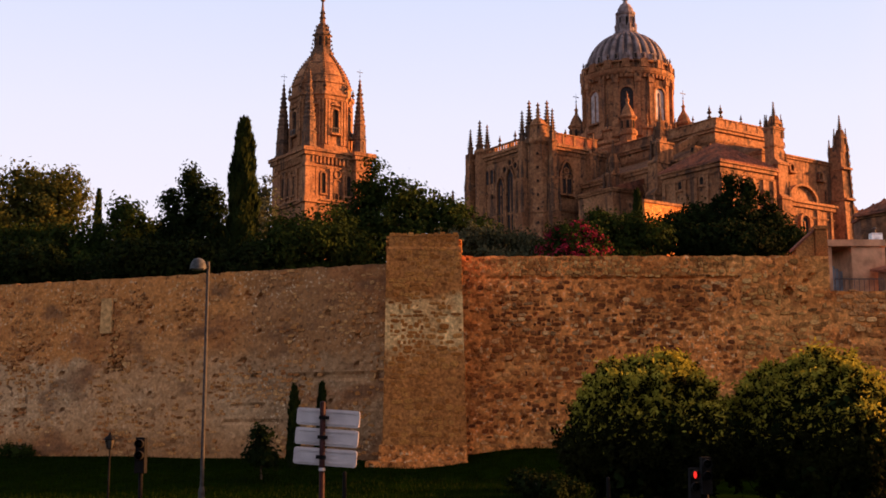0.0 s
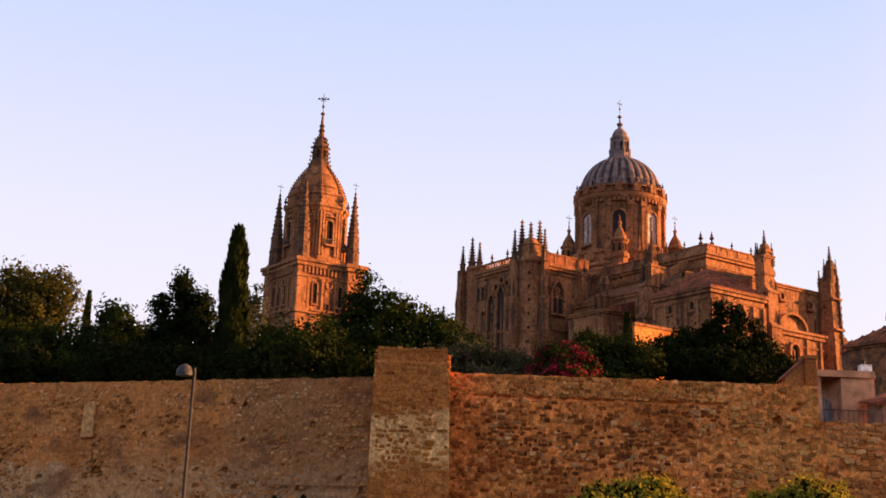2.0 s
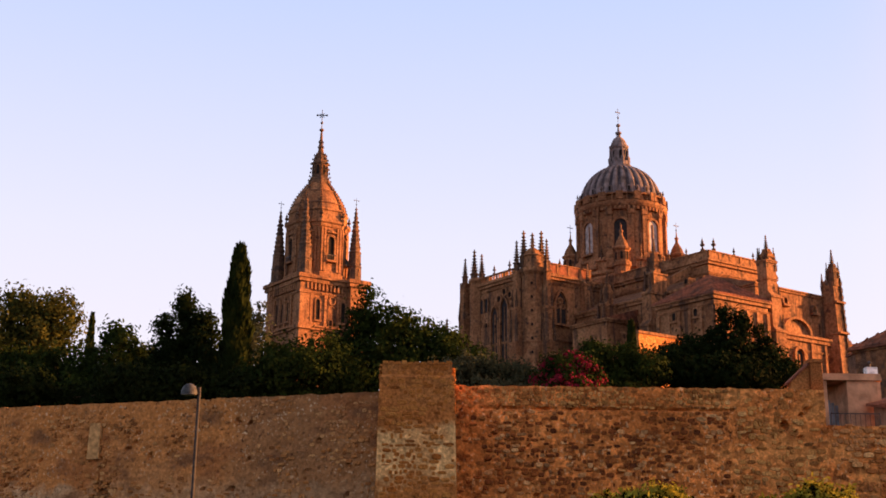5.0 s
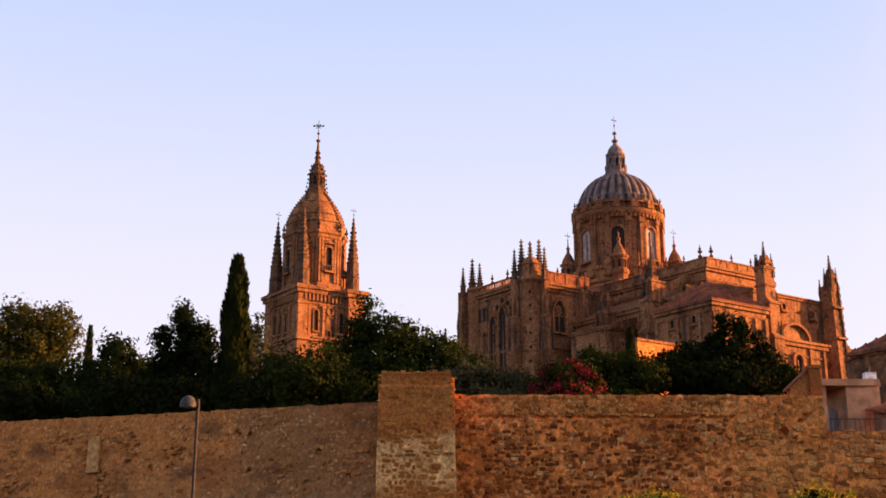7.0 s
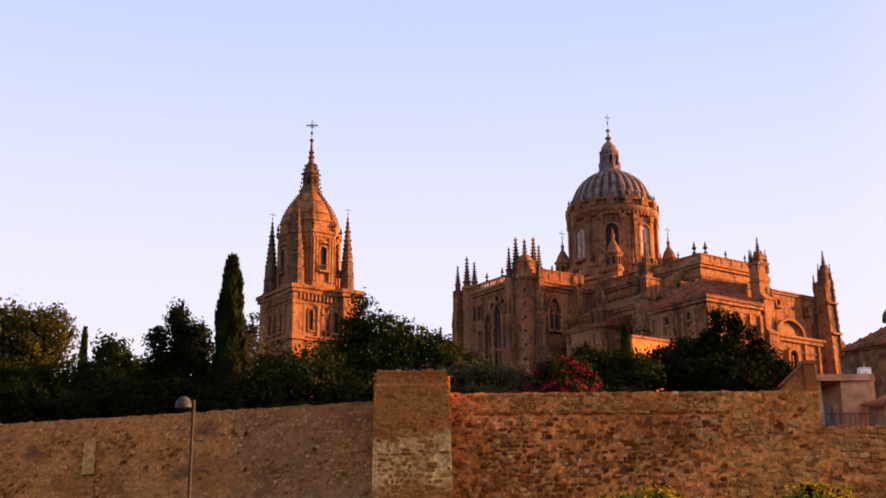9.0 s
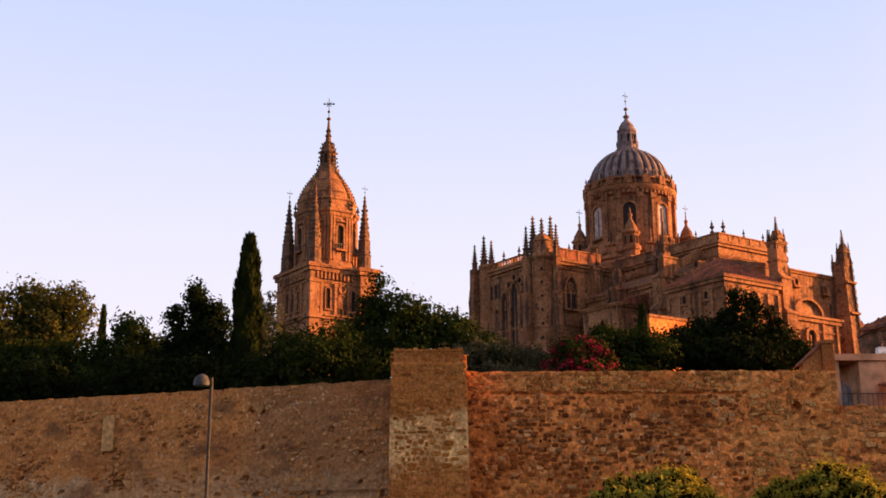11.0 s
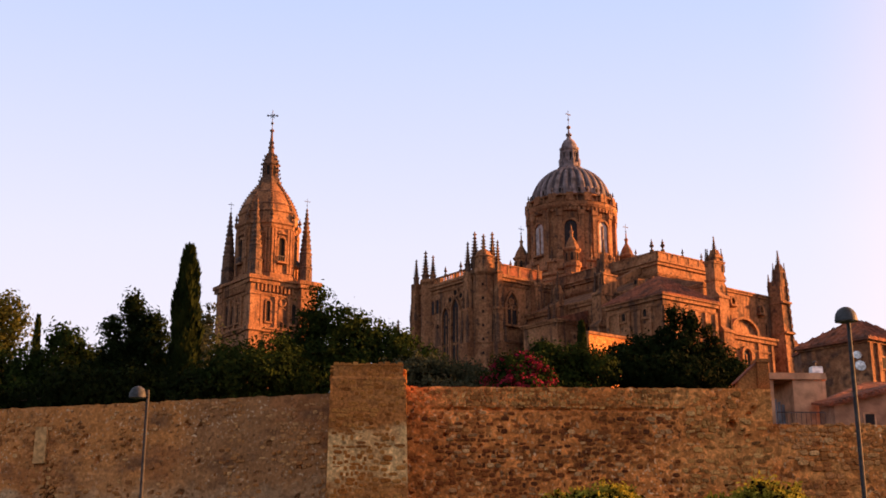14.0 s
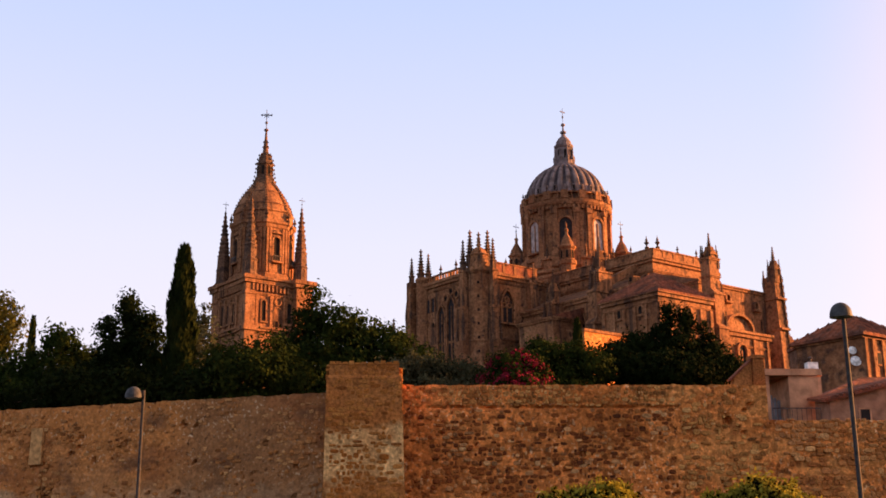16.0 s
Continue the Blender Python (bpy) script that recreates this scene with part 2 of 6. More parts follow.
    for colour, scale, lo, hi, most in specks:
        # small chips and pits scattered over the face, crowded in some places
        x = n.new("ShaderNodeMix")
        x.data_type = "RGBA"
        l.new(out, x.inputs["A"])
        x.inputs["B"].default_value = (*colour, 1)
        crowd = n.new("ShaderNodeMath")
        crowd.operation = "MULTIPLY"
        l.new(field(scale, 2.0, lo, hi, 0.0, most)[0], crowd.inputs[0])
        l.new(field(0.5 + scale * 0.02, 3.0, 0.4, 0.6, 0.25, 1.0)[0], crowd.inputs[1])
        l.new(crowd.outputs[0], x.inputs["Factor"])
        out = x.outputs["Result"]
    for colour, scale, lo, hi, most in patches:
        x = n.new("ShaderNodeMix")
        x.data_type = "RGBA"
        l.new(out, x.inputs["A"])
        x.inputs["B"].default_value = (*colour, 1)
        l.new(field(scale, 7.0, lo, hi, 0.0, most, True)[0], x.inputs["Factor"])
        out = x.outputs["Result"]
    if chips:
        # rubble chips in the mortar, too small to be stones of their own
        for size, part_of in ((5.5, chips), (11.0, chips * 0.8)):
            warp = n.new("ShaderNodeTexNoise")
            warp.inputs["Scale"].default_value = 4.0
            l.new(geo.outputs["Position"], warp.inputs["Vector"])
            shift = n.new("ShaderNodeVectorMath")
            shift.operation = "MULTIPLY_ADD"
            shift.inputs[1].default_value = (0.16, 0.16, 0.16)
            l.new(warp.outputs["Color"], shift.inputs[0])
            l.new(geo.outputs["Position"], shift.inputs[2])
            cell = n.new("ShaderNodeTexVoronoi")
            cell.inputs["Scale"].default_value = size
            l.new(shift.outputs[0], cell.inputs["Vector"])
            sep3 = n.new("ShaderNodeSeparateColor")
            l.new(cell.outputs["Color"], sep3.inputs[0])
            lev = n.new("ShaderNodeMapRange")
            for k, q in zip(("From Min", "From Max", "To Min", "To Max"), (0.0, 1.0, 1 - part_of, 1 + part_of)):
                lev.inputs[k].default_value = q
            l.new(sep3.outputs[0], lev.inputs["Value"])
            x = n.new("ShaderNodeMix")
            x.data_type, x.blend_type = "RGBA", "MULTIPLY"
            x.inputs["Factor"].default_value = 1.0
            l.new(out, x.inputs["A"])
            l.new(lev.outputs["Result"], x.inputs["B"])
            out = x.outputs["Result"]
    x = n.new("ShaderNodeMix")
    x.data_type, x.blend_type = "RGBA", "MULTIPLY"
    x.inputs["Factor"].default_value = 1.0
    l.new(out, x.inputs["A"])
    shade, fac = field(grain, 8.0, 0.3, 0.7, *contrast)
    l.new(shade, x.inputs["B"])
    l.new(x.outputs["Result"], b.inputs["Base Color"])
    bp = n.new("ShaderNodeBump")
    bp.inputs["Strength"].default_value, bp.inputs["Distance"].default_value = 0.6, 0.07
    l.new(fac, bp.inputs["Height"])
    l.new(bp.outputs[0], b.inputs["Normal"])
    return m


RED = [(0.045, 0.016, 0.007), (0.165, 0.046, 0.012), (0.240, 0.075, 0.018), (0.085, 0.026, 0.008), (0.300, 0.105, 0.026), (0.150, 0.042, 0.011), (0.640, 0.370, 0.150), (0.060, 0.020, 0.008), (0.200, 0.060, 0.015), (0.480, 0.220, 0.065)]
GOLD = [(0.130, 0.056, 0.016), (0.400, 0.190, 0.052), (0.560, 0.300, 0.090), (0.260, 0.115, 0.030), (0.640, 0.370, 0.130), (0.460, 0.220, 0.060), (0.190, 0.078, 0.022), (0.520, 0.265, 0.076)]
TAN = [(0.170, 0.062, 0.017), (0.380, 0.150, 0.042), (0.480, 0.215, 0.066), (0.260, 0.088, 0.022), (0.560, 0.290, 0.100), (0.220, 0.088, 0.028), (0.420, 0.160, 0.040), (0.600, 0.330, 0.125)]
PIER = [(0.177, 0.058, 0.012), (0.339, 0.128, 0.026), (0.393, 0.167, 0.039), (0.271, 0.092, 0.017), (0.450, 0.199, 0.049), (0.232, 0.089, 0.023)]
RED_STAINS = [((0.300, 0.085, 0.018), 0.26, 0.52, 0.66, 0.45), ((0.612, 0.243, 0.065), 0.4, 0.52, 0.66, 0.6), ((0.105, 0.031, 0.011), 1.3, 0.6, 0.7, 0.7)]
TAN_STAINS = [((0.462, 0.236, 0.095), 0.25, 0.5, 0.64, 0.6), ((0.350, 0.105, 0.027), 0.4, 0.55, 0.68, 0.6), ((0.168, 0.062, 0.023), 0.9, 0.6, 0.7, 0.6)]
GOLD_STONE = stone_material("golden rubble", GOLD, "island", [((0.271, 0.091, 0.022), 0.6, 0.54, 0.66, 0.6), ((0.110, 0.048, 0.020), 1.1, 0.6, 0.7, 0.7)])
PIER_STAINS = [((0.322, 0.102, 0.018), 0.4, 0.5, 0.62, 0.6), ((0.120, 0.050, 0.015), 0.8, 0.58, 0.7, 0.6)]
RED_STONE, RED_PIECE = (stone_material("red rubble " + s, RED, s, RED_STAINS) for s in ("island", "object"))
TAN_STONE, TAN_PIECE = (stone_material("tan rubble " + s, TAN, s, TAN_STAINS) for s in ("island", "object"))
PIER_PIECE = stone_material("pier stone", PIER, "object", PIER_STAINS)
RED_MORTAR = stone_material("red wall mortar", [(0.559, 0.198, 0.048), (0.559, 0.198, 0.048)], "island", [((0.330, 0.105, 0.022), 0.25, 0.5, 0.64, 0.55), ((0.629, 0.273, 0.076), 0.4, 0.5, 0.62, 0.75), ((0.178, 0.046, 0.011), 1.5, 0.58, 0.68, 0.65)], 5.5, 0.35, specks=[((0.070, 0.024, 0.010), 5.0, 0.58, 0.62, 0.85), ((0.15, 0.045, 0.012), 3.4, 0.58, 0.62, 0.8), ((0.72, 0.50, 0.26), 7.0, 0.60, 0.65, 0.8)], contrast=(0.76, 1.15))
TAN_MORTAR = stone_material("pale wall plaster", [(0.488, 0.282, 0.135), (0.488, 0.282, 0.135)], "island", [((0.436, 0.203, 0.075), 0.16, 0.48, 0.58, 0.6), ((0.304, 0.107, 0.034), 0.3, 0.56, 0.64, 0.6), ((0.158, 0.075, 0.036), 0.6, 0.56, 0.66, 0.7)], 7.0, 0.14, repointed=(3.6, 2.0, (0.508, 0.201, 0.055)), specks=[((0.095, 0.040, 0.018), 6.0, 0.60, 0.65, 0.85), ((0.10, 0.045, 0.02), 2.6, 0.66, 0.70, 0.8), ((0.70, 0.50, 0.29), 8.0, 0.61, 0.66, 0.7)], base_band=(2.3, 1.4, (0.099, 0.036, 0.015)), contrast=(0.78, 1.14), worn_end=(-8.0, 5.0, (0.190, 0.105, 0.052)))
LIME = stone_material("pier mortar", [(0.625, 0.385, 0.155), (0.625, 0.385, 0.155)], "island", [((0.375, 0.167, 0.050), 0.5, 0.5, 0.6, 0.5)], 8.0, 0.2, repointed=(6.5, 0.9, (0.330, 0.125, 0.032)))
rnd = random.Random(11)


def rough_face(name, origin, along, length, z0, z1, thick, mat, label, pits=(), grooves=(), seed=0.0, amp=0.05, step=0.11):
    """A wall with a rough front: along is its run in plan (unit), the front looks to the right of it. pits: (run, height, half width, half height, depth)."""
    ax, ay = along
    nx, ny = ay, -ax
    nu, nz = int(length / step), int((z1 - z0) / step)
    verts, faces = [], []
    for j in range(nz + 1):
        for i in range(nu + 1):
            r, z = length * i / nu, z0 + (z1 - z0) * j / nz
            p = Vector((r, seed, z))
            d = amp * (noise.noise(p * 0.7) + 0.8 * noise.noise(p * 2.1) + 0.5 * noise.noise(p * 5.3))
            for pr, pz, hw, hh, depth in pits:
                k = max(abs(r - pr) / hw, abs(z - pz) / hh) + 0.25 * noise.noise(p * 6)
                if k < 1.0:
                    d -= depth * min(1.0, (1 - k) * 3)
            for r0, r1, gz, gh, depth in grooves:
                if r0 < r < r1 and abs(z - gz + 0.05 * noise.noise(Vector((r * 0.8, 3, 0)))) < gh:
                    d -= depth * (0.5 + 0.7 * noise.noise(Vector((r * 1.5, 7, 1))))
            if j == nz:
                z += 0.05 * noise.noise(Vector((r * 1.7, seed, 5))) + 0.04 * noise.noise(Vector((r * 4.7, seed, 9)))
            verts.append((origin[0] + ax * r + nx * d, origin[1] + ay * r + ny * d, z))
    w = nu + 1
    for j in range(nz):
        for i in range(nu):
            faces.append((j * w + i, j * w + i + 1, (j + 1) * w + i + 1, (j + 1) * w + i))
    # top and back
    base = len(verts)
    for z in (z1, z0):
        for i in range(nu + 1):
            r = length * i / nu
            verts.append((origin[0] + ax * r - nx * thick, origin[1] + ay * r - ny * thick, z + (0.04 * noise.noise(Vector((r * 1.3, 2, 2))) if z == z1 else 0)))
    for i in range(nu):
        faces.append((nz * w + i, nz * w + i + 1, base + i + 1, base + i))
        faces.append((base + i, base + i + 1, base + w + i + 1, base + w + i))
    faces.append(tuple([j * w for j in range(nz, -1, -1)] + [base + w, base]))
    faces.append(tuple([j * w + nu for j in range(nz + 1)] + [base, base + w][:0] + [base + nu, base + w + nu]))
    ob = raw(name, verts, faces, mat)
    return tagged(ob, label, "wall", kind="structure")


def layout(length, z0, z1, size, seed, skip):
    """Uneven courses of stones: (run, height, width, tall)."""
    g = random.Random(seed)
    out, z = [], z0
    while z < z1 - 0.1:
        h = size * g.uniform(0.55, 1.15)
        h = min(h, z1 - z)
        r = g.uniform(-0.2, 0)
        while r < length:
            w = size * g.uniform(0.6, 2.1)
            worn = 0.9 * noise.noise(Vector((r * 0.45, seed * 3.1, z * 0.6)))
            if r > 0 and r + w < length and g.random() > skip + worn:
                out.append((r + w / 2, z + h / 2 + g.uniform(-0.06, 0.06), w - g.uniform(0.02, 0.07), h * g.uniform(0.72, 0.97)))
            r += w
        z += h
    return out


def stones_mesh(spots, origin, along, proud, seed):
    """Many stones as one mesh: each a blunt, uneven block."""
    g = random.Random(seed)
    ax, ay = along
    nx, ny = ay, -ax
    verts, faces = [], []
    for r, z, w, h in spots:
        d = proud * g.uniform(0.4, 1.5)
        ring = [(-1, -0.55), (-0.6, -1), (0.6, -1), (1, -0.5), (1, 0.55), (0.55, 1), (-0.6, 1), (-1, 0.5)]
        b = len(verts)
        turn = g.uniform(-0.14, 0.14)
        cs, sn = math.cos(turn), math.sin(turn)
        for k, depth in ((1.0, -0.09), (0.97, d * 0.6), (0.78, d)):
            for px, pz in ring:
                p, q = px * k * w / 2 * g.uniform(0.86, 1.06), pz * k * h / 2 * g.uniform(0.82, 1.08)
                a, c = r + p * cs - q * sn, z + p * sn + q * cs
                verts.append((origin[0] + ax * a + nx * depth, origin[1] + ay * a + ny * depth, c))
        for lv in (0, 8):
            for i in range(8):
                j = (i + 1) % 8
                faces.append((b + lv + i, b + lv + j, b + lv + 8 + j, b + lv + 8 + i))
        faces.append(tuple(b + 16 + i for i in range(8)))
    return verts, faces


def stone_shapes(count, mat, seed):
    """Unit stones, 1 wide (x), 1 deep (front to -y), 1 tall (z), centred."""
    made = []
    for k in range(count):
        v, f = stones_mesh([(0, 0, 1, 1)], (0, 0), (1, 0), 0.5, seed + k)
        v = [(x, max(min(y, 0.5), -0.5), z) for x, y, z in v]
        me = bpy.data.meshes.new("stone")
        me.from_pydata(v, [], f)
        me.materials.append(mat)
        made.append(me)
    return made


def set_stones(spots, origin, along, proud, shapes, parent, seed):
    """Single stones as parts of a wall, sharing a few meshes."""
    g = random.Random(seed)
    ax, ay = along
    nx, ny = ay, -ax
    for r, z, w, h in spots:
        o = new("stone", g.choice(shapes))
        o.parent = parent
        d = 0.09
        out = proud * g.uniform(0.3, 1.4) - 0.03
        o.matrix_basis = Matrix.Translation((origin[0] + ax * r + nx * out, origin[1] + ay * r + ny * out, z)) @ pose(0, 0, 0, 0, g.uniform(-3, 3), math.degrees(math.atan2(ay, ax))) @ Matrix.Diagonal((w, d, h, 1))


EAST_TOP, WEST_TOP, FAR_TOP, PIER_TOP = EYE + 6.5, EYE + 6.22, EYE + 5.1, EYE + 7.2
WD = (math.cos(radians(21.3)), -math.sin(radians(21.3)))
W0 = (-2.0 - WD[0] * 40.0, 45.0 - WD[1] * 40.0)
def run_west(x):
    return (x - W0[0]) / WD[0]


holes = [(rnd.uniform(0.5, 14), rnd.uniform(3, 8.6), rnd.uniform(0.08, 0.17), rnd.uniform(0.06, 0.12), 0.2) for _ in range(24)]
wall_east = rough_face("wall_east", (0.6, 45.0), (1, 0), 14.65, 0.8, EAST_TOP, 1.2, RED_MORTAR, "tall old city wall of reddish rubble stone", pits=[(13.05, 7.98, 0.2, 0.22, 0.4)] + holes, grooves=[(0.7, 11.1, 8.52, 0.09, 0.22)], seed=3.0)
holes = [(run_west(rnd.uniform(-20, -3)), rnd.uniform(2.5, 8.4), rnd.uniform(0.07, 0.15), rnd.uniform(0.05, 0.1), 0.22) for _ in range(40)]
wall_west = rough_face("wall_west", W0, WD, 40.0, 0.6, WEST_TOP, 1.3, TAN_MORTAR, "tall old city wall of pale worn rubble and plaster", seed=17.0, amp=0.07, step=0.13,
                       pits=[(run_west(-13.95), 5.45, 0.36, 0.3, 0.4), (run_west(-18.7), 3.35, 0.4, 0.22, 0.3), (run_west(-14.5), 7.5, 0.42, 0.95, 0.12), (run_west(-14.15), 6.3, 0.1, 0.6, 0.08)] + holes,
                       grooves=[(run_west(-8.6), run_west(-7.2), 3.6, 0.1, 0.25), (run_west(-9), run_west(-6.5), 3.0, 0.08, 0.2), (run_west(-6.2), run_west(-2.4), 4.75, 0.1, 0.2)])
wall_far = rough_face("wall_far_east", (15.25, 45.1), (1, 0), 30.0, 0.8, FAR_TOP, 1.2, RED_MORTAR, "lower stretch of weathered rubble city wall", seed=29.0, amp=0.06, step=0.15)


def pier_stage(z0, z1):
    """A stage of the pier, whose faces lean back."""
    bm = bmesh.new()
    pts = []
    for z in (z0, z1):
        t = (z - 0.6) / (PIER_TOP - 0.6)
        x0, x1, y0 = -2.22 + 0.14 * t, 0.97 - 0.23 * t, 43.45 + 0.2 * t
        pts += [(x0, y0, z), (x1, y0, z), (x1, 46.3, z), (x0, 46.3, z)]
    hull(bm, pts, ((3, 2, 1, 0), (4, 5, 6, 7), (0, 1, 5, 4), (1, 2, 6, 5), (2, 3, 7, 6), (3, 0, 4, 7)))
    return bm


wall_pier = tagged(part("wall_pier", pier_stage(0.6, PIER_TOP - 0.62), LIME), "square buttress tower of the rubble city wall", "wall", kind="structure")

bm = bmesh.new()
hull(bm, [(-2.09, 43.63, PIER_TOP - 0.62), (0.76, 43.63, PIER_TOP - 0.62), (0.76, 46.25, PIER_TOP - 0.62), (-2.09, 46.25, PIER_TOP - 0.62), (-2.0, 43.74, PIER_TOP - 0.5), (0.66, 43.74, PIER_TOP - 0.5), (0.66, 46.2, PIER_TOP - 0.5), (-2.0, 46.2, PIER_TOP - 0.5), (-2.0, 43.74, PIER_TOP - 0.03), (0.66, 43.74, PIER_TOP - 0.03), (0.66, 46.2, PIER_TOP - 0.03), (-2.0, 46.2, PIER_TOP - 0.03)],
     ((3, 2, 1, 0), (8, 9, 10, 11), (0, 1, 5, 4), (1, 2, 6, 5), (2, 3, 7, 6), (3, 0, 4, 7), (4, 5, 9, 8), (5, 6, 10, 9), (6, 7, 11, 10), (7, 4, 8, 11)))
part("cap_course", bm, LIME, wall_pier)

# blocked loophole and odd blocks
bm = bmesh.new()
box(bm, -0.3, 0.3, -0.02, 0.25, -0.76, 0.76, 0.02)
part("loophole_slab", bm, material("pale dressed stone", (0.52, 0.28, 0.105), grain=5.0, bump=0.4), wall_west, "pale dressed slab blocking a loophole", m=Matrix.Translation((-14.5, 49.80, 7.52)) @ pose(0, 0, 0, 0, 0, -21.3))
bm = bmesh.new()
box(bm, 4.4, 11.7, 44.80, 45.1, 0.8, 4.2, 0.04)
part("plinth", bm, RED_MORTAR, wall_east)
bm = bmesh.new()
box(bm, 11.9, 12.9, 44.6, 45.1, 4.55, 5.0, 0.05)
part("corbel_block", bm, TAN_PIECE, wall_east, "pale projecting stone block")
bm = bmesh.new()
for x0, x1, y0, z in ((-2.9, 1.05, 43.2, 1.5), (-2.4, 1.0, 43.35, 2.1)):
    box(bm, x0, x1, y0, 45.1, 0.6, z, 0.08)
part("footing", bm, RED_MORTAR, wall_pier)


# ---- cathedral ----
AXES = 34.5
C0 = (37.5, 225.0)
cathedral = thing("cathedral", pose(*C0, EYE, 0, 0, AXES), "warm sandstone cathedral with ribbed dome, pinnacles and tiled roofs", "cathedral")


def block(name, *a, mat=SAND, parent=cathedral, bands=(), label=""):
    """A wall block; its string courses are parts of it: (height, tall, proud)."""
    bm = bmesh.new()
    box(bm, *a)
    ob = part(name, bm, mat, parent, label)
    x0, x1, y0, y1 = a[:4]
    for z, t, p in bands:
        bm = bmesh.new()
        box(bm, x0 - p, x1 + p, y0 - p, y1 + p, z, z + t * 0.6)
        box(bm, x0 - p * 1.7, x1 + p * 1.7, y0 - p * 1.7, y1 + p * 1.7, z + t * 0.6, z + t)
        part("string_course", bm, mat, ob)
    return ob


def pinnacle_mesh(name, crockets=6):
    """A crocketed pinnacle, 1 high on a shaft about 0.1 wide."""
    bm = bmesh.new()
    prof = [(0.075, 0.0), (0.075, 0.26), (0.095, 0.27), (0.095, 0.30), (0.07, 0.32)]
    for i in range(crockets):
        z = 0.34 + 0.5 * i / crockets
        r = 0.055 * (1 - 0.75 * i / crockets)
        prof += [(r, z), (r * 0.95, z + 0.035), (r * 1.45 + 0.014, z + 0.048), (r * 1.3 + 0.012, z + 0.062)]
    prof += [(0.018, 0.86), (0.018, 0.90), (0.04, 0.915), (0.04, 0.935), (0.015, 0.95), (0.012, 1.0)]
    lathe(bm, prof, 8, wave=lambda i: 1.18 if i % 2 else 0.72)
    me = bpy.data.meshes.new(name)
    bmesh.ops.recalc_face_normals(bm, faces=bm.faces[:])
    bm.to_mesh(me)
    bm.free()
    me.materials.append(SAND_BLACK)
    return me


PIN = pinnacle_mesh("pinnacle")


def pinnacle(x, y, z, tall, parent=cathedral, wide=1.0):
    o = new("pinnacle", PIN)
    o.parent = parent
    o.matrix_basis = Matrix.Translation((x, y, z)) @ Matrix.Diagonal((tall * wide, tall * wide, tall, 1))
    return o


FIN = bpy.data.meshes.new("finial")
bm = bmesh.new()
lathe(bm, [(0.24, 0), (0.24, 0.18), (0.1, 0.2), (0.09, 0.34), (0.25, 0.42), (0.27, 0.52), (0.1, 0.62), (0.17, 0.7), (0.07, 0.8), (0.02, 1.0)], 8)
bmesh.ops.recalc_face_normals(bm, faces=bm.faces[:])
bm.to_mesh(FIN)
bm.free()
FIN.materials.append(SAND_BLACK)


def finial(x, y, z, tall, parent=cathedral):
    o = new("finial", FIN)
    o.parent = parent
    o.matrix_basis = Matrix.Translation((x, y, z)) @ Matrix.Diagonal((tall * 0.62, tall * 0.62, tall, 1))


def cross(bm, x, y, z, tall, arm=0.5):
    """A slim iron cross with a knop, seen broadside."""
    t = tall * 0.022
    lathe(bm, [(t * 0.8, z), (t * 0.8, z + tall * 0.25), (t * 3, z + tall * 0.3), (t * 3, z + tall * 0.36), (t * 0.8, z + tall * 0.4), (t * 0.8, z + tall)], 6, x, y)
    box(bm, x - tall * arm * 0.5, x + tall * arm * 0.5, y - t, y + t, z + tall * 0.7, z + tall * 0.7 + t * 1.8)
    for s in (-1, 1):
        box(bm, x + s * tall * arm * 0.5 - t * 1.6, x + s * tall * arm * 0.5 + t * 1.6, y - t, y + t, z + tall * 0.7 - t, z + tall * 0.7 + t * 2.8)


def arch(w, h, pointed=False, n=10):
    """Outline of an arched opening, from the sill's left end round to its right end; base at 0."""
    pts = [(-w / 2, 0.0)]
    spring = h - (w * 0.75 if pointed else w / 2)
    for i in range(n + 1):
        a = math.pi - math.pi * i / n
        x = w / 2 * math.cos(a)
        z = math.sin(a) * w / 2
        if pointed:
            z = w * 0.75 * (1 - (abs(x) / (w / 2)) ** 1.7)
        pts.append((x, spring + z))
    return pts + [(w / 2, 0.0)]


def arch_window(m, w, h, parent=cathedral, pane=GLASS, pointed=False, frame_w=0.35, proud=0.35, bars=0, mat=SAND, name="window", sill=True, label=""):
    """Window > pane, mullions; its frame stands proud of the wall. m: x to the viewer's right, y into the wall."""
    inner, outer = arch(w, h, pointed), arch(w + 2 * frame_w, h + frame_w, pointed)
    bm = bmesh.new()
    rows = []
    for pts, y in ((outer, 0.15), (outer, -proud), (inner, -proud), (inner, 0.15)):
        rows.append([bm.verts.new((x, y, z)) for x, z in pts])
    for a, b in zip(rows, rows[1:]):
        for i in range(len(a) - 1):
            bm.faces.new((a[i], a[i + 1], b[i + 1], b[i]))
    if sill:
        box(bm, -w / 2 - frame_w * 1.5, w / 2 + frame_w * 1.5, -proud * 1.5, 0.1, -0.35, 0.0)
    win = part(name, bm, mat, parent, label, m=m)
    bm = bmesh.new()
    bm.faces.new([bm.verts.new((x, -0.06, z)) for x, z in inner])
    part("pane", bm, pane, win)
    for i in range(bars):
        x = w * ((i + 1) / (bars + 1) - 0.5)
        bm = bmesh.new()
        box(bm, x - 0.09, x + 0.09, -0.22, -0.04, 0, h * 0.86)
        part("mullion", bm, mat, win)
    return win


def on_right(u, v, z):
    """Frame on a face that looks to -v."""
    return Matrix.Translation((u, v, z))


def on_left(u, v, z):
    """Frame on a face that looks to -u."""
    return Matrix.Translation((u, v, z)) @ pose(0, 0, 0, 0, 0, -90)


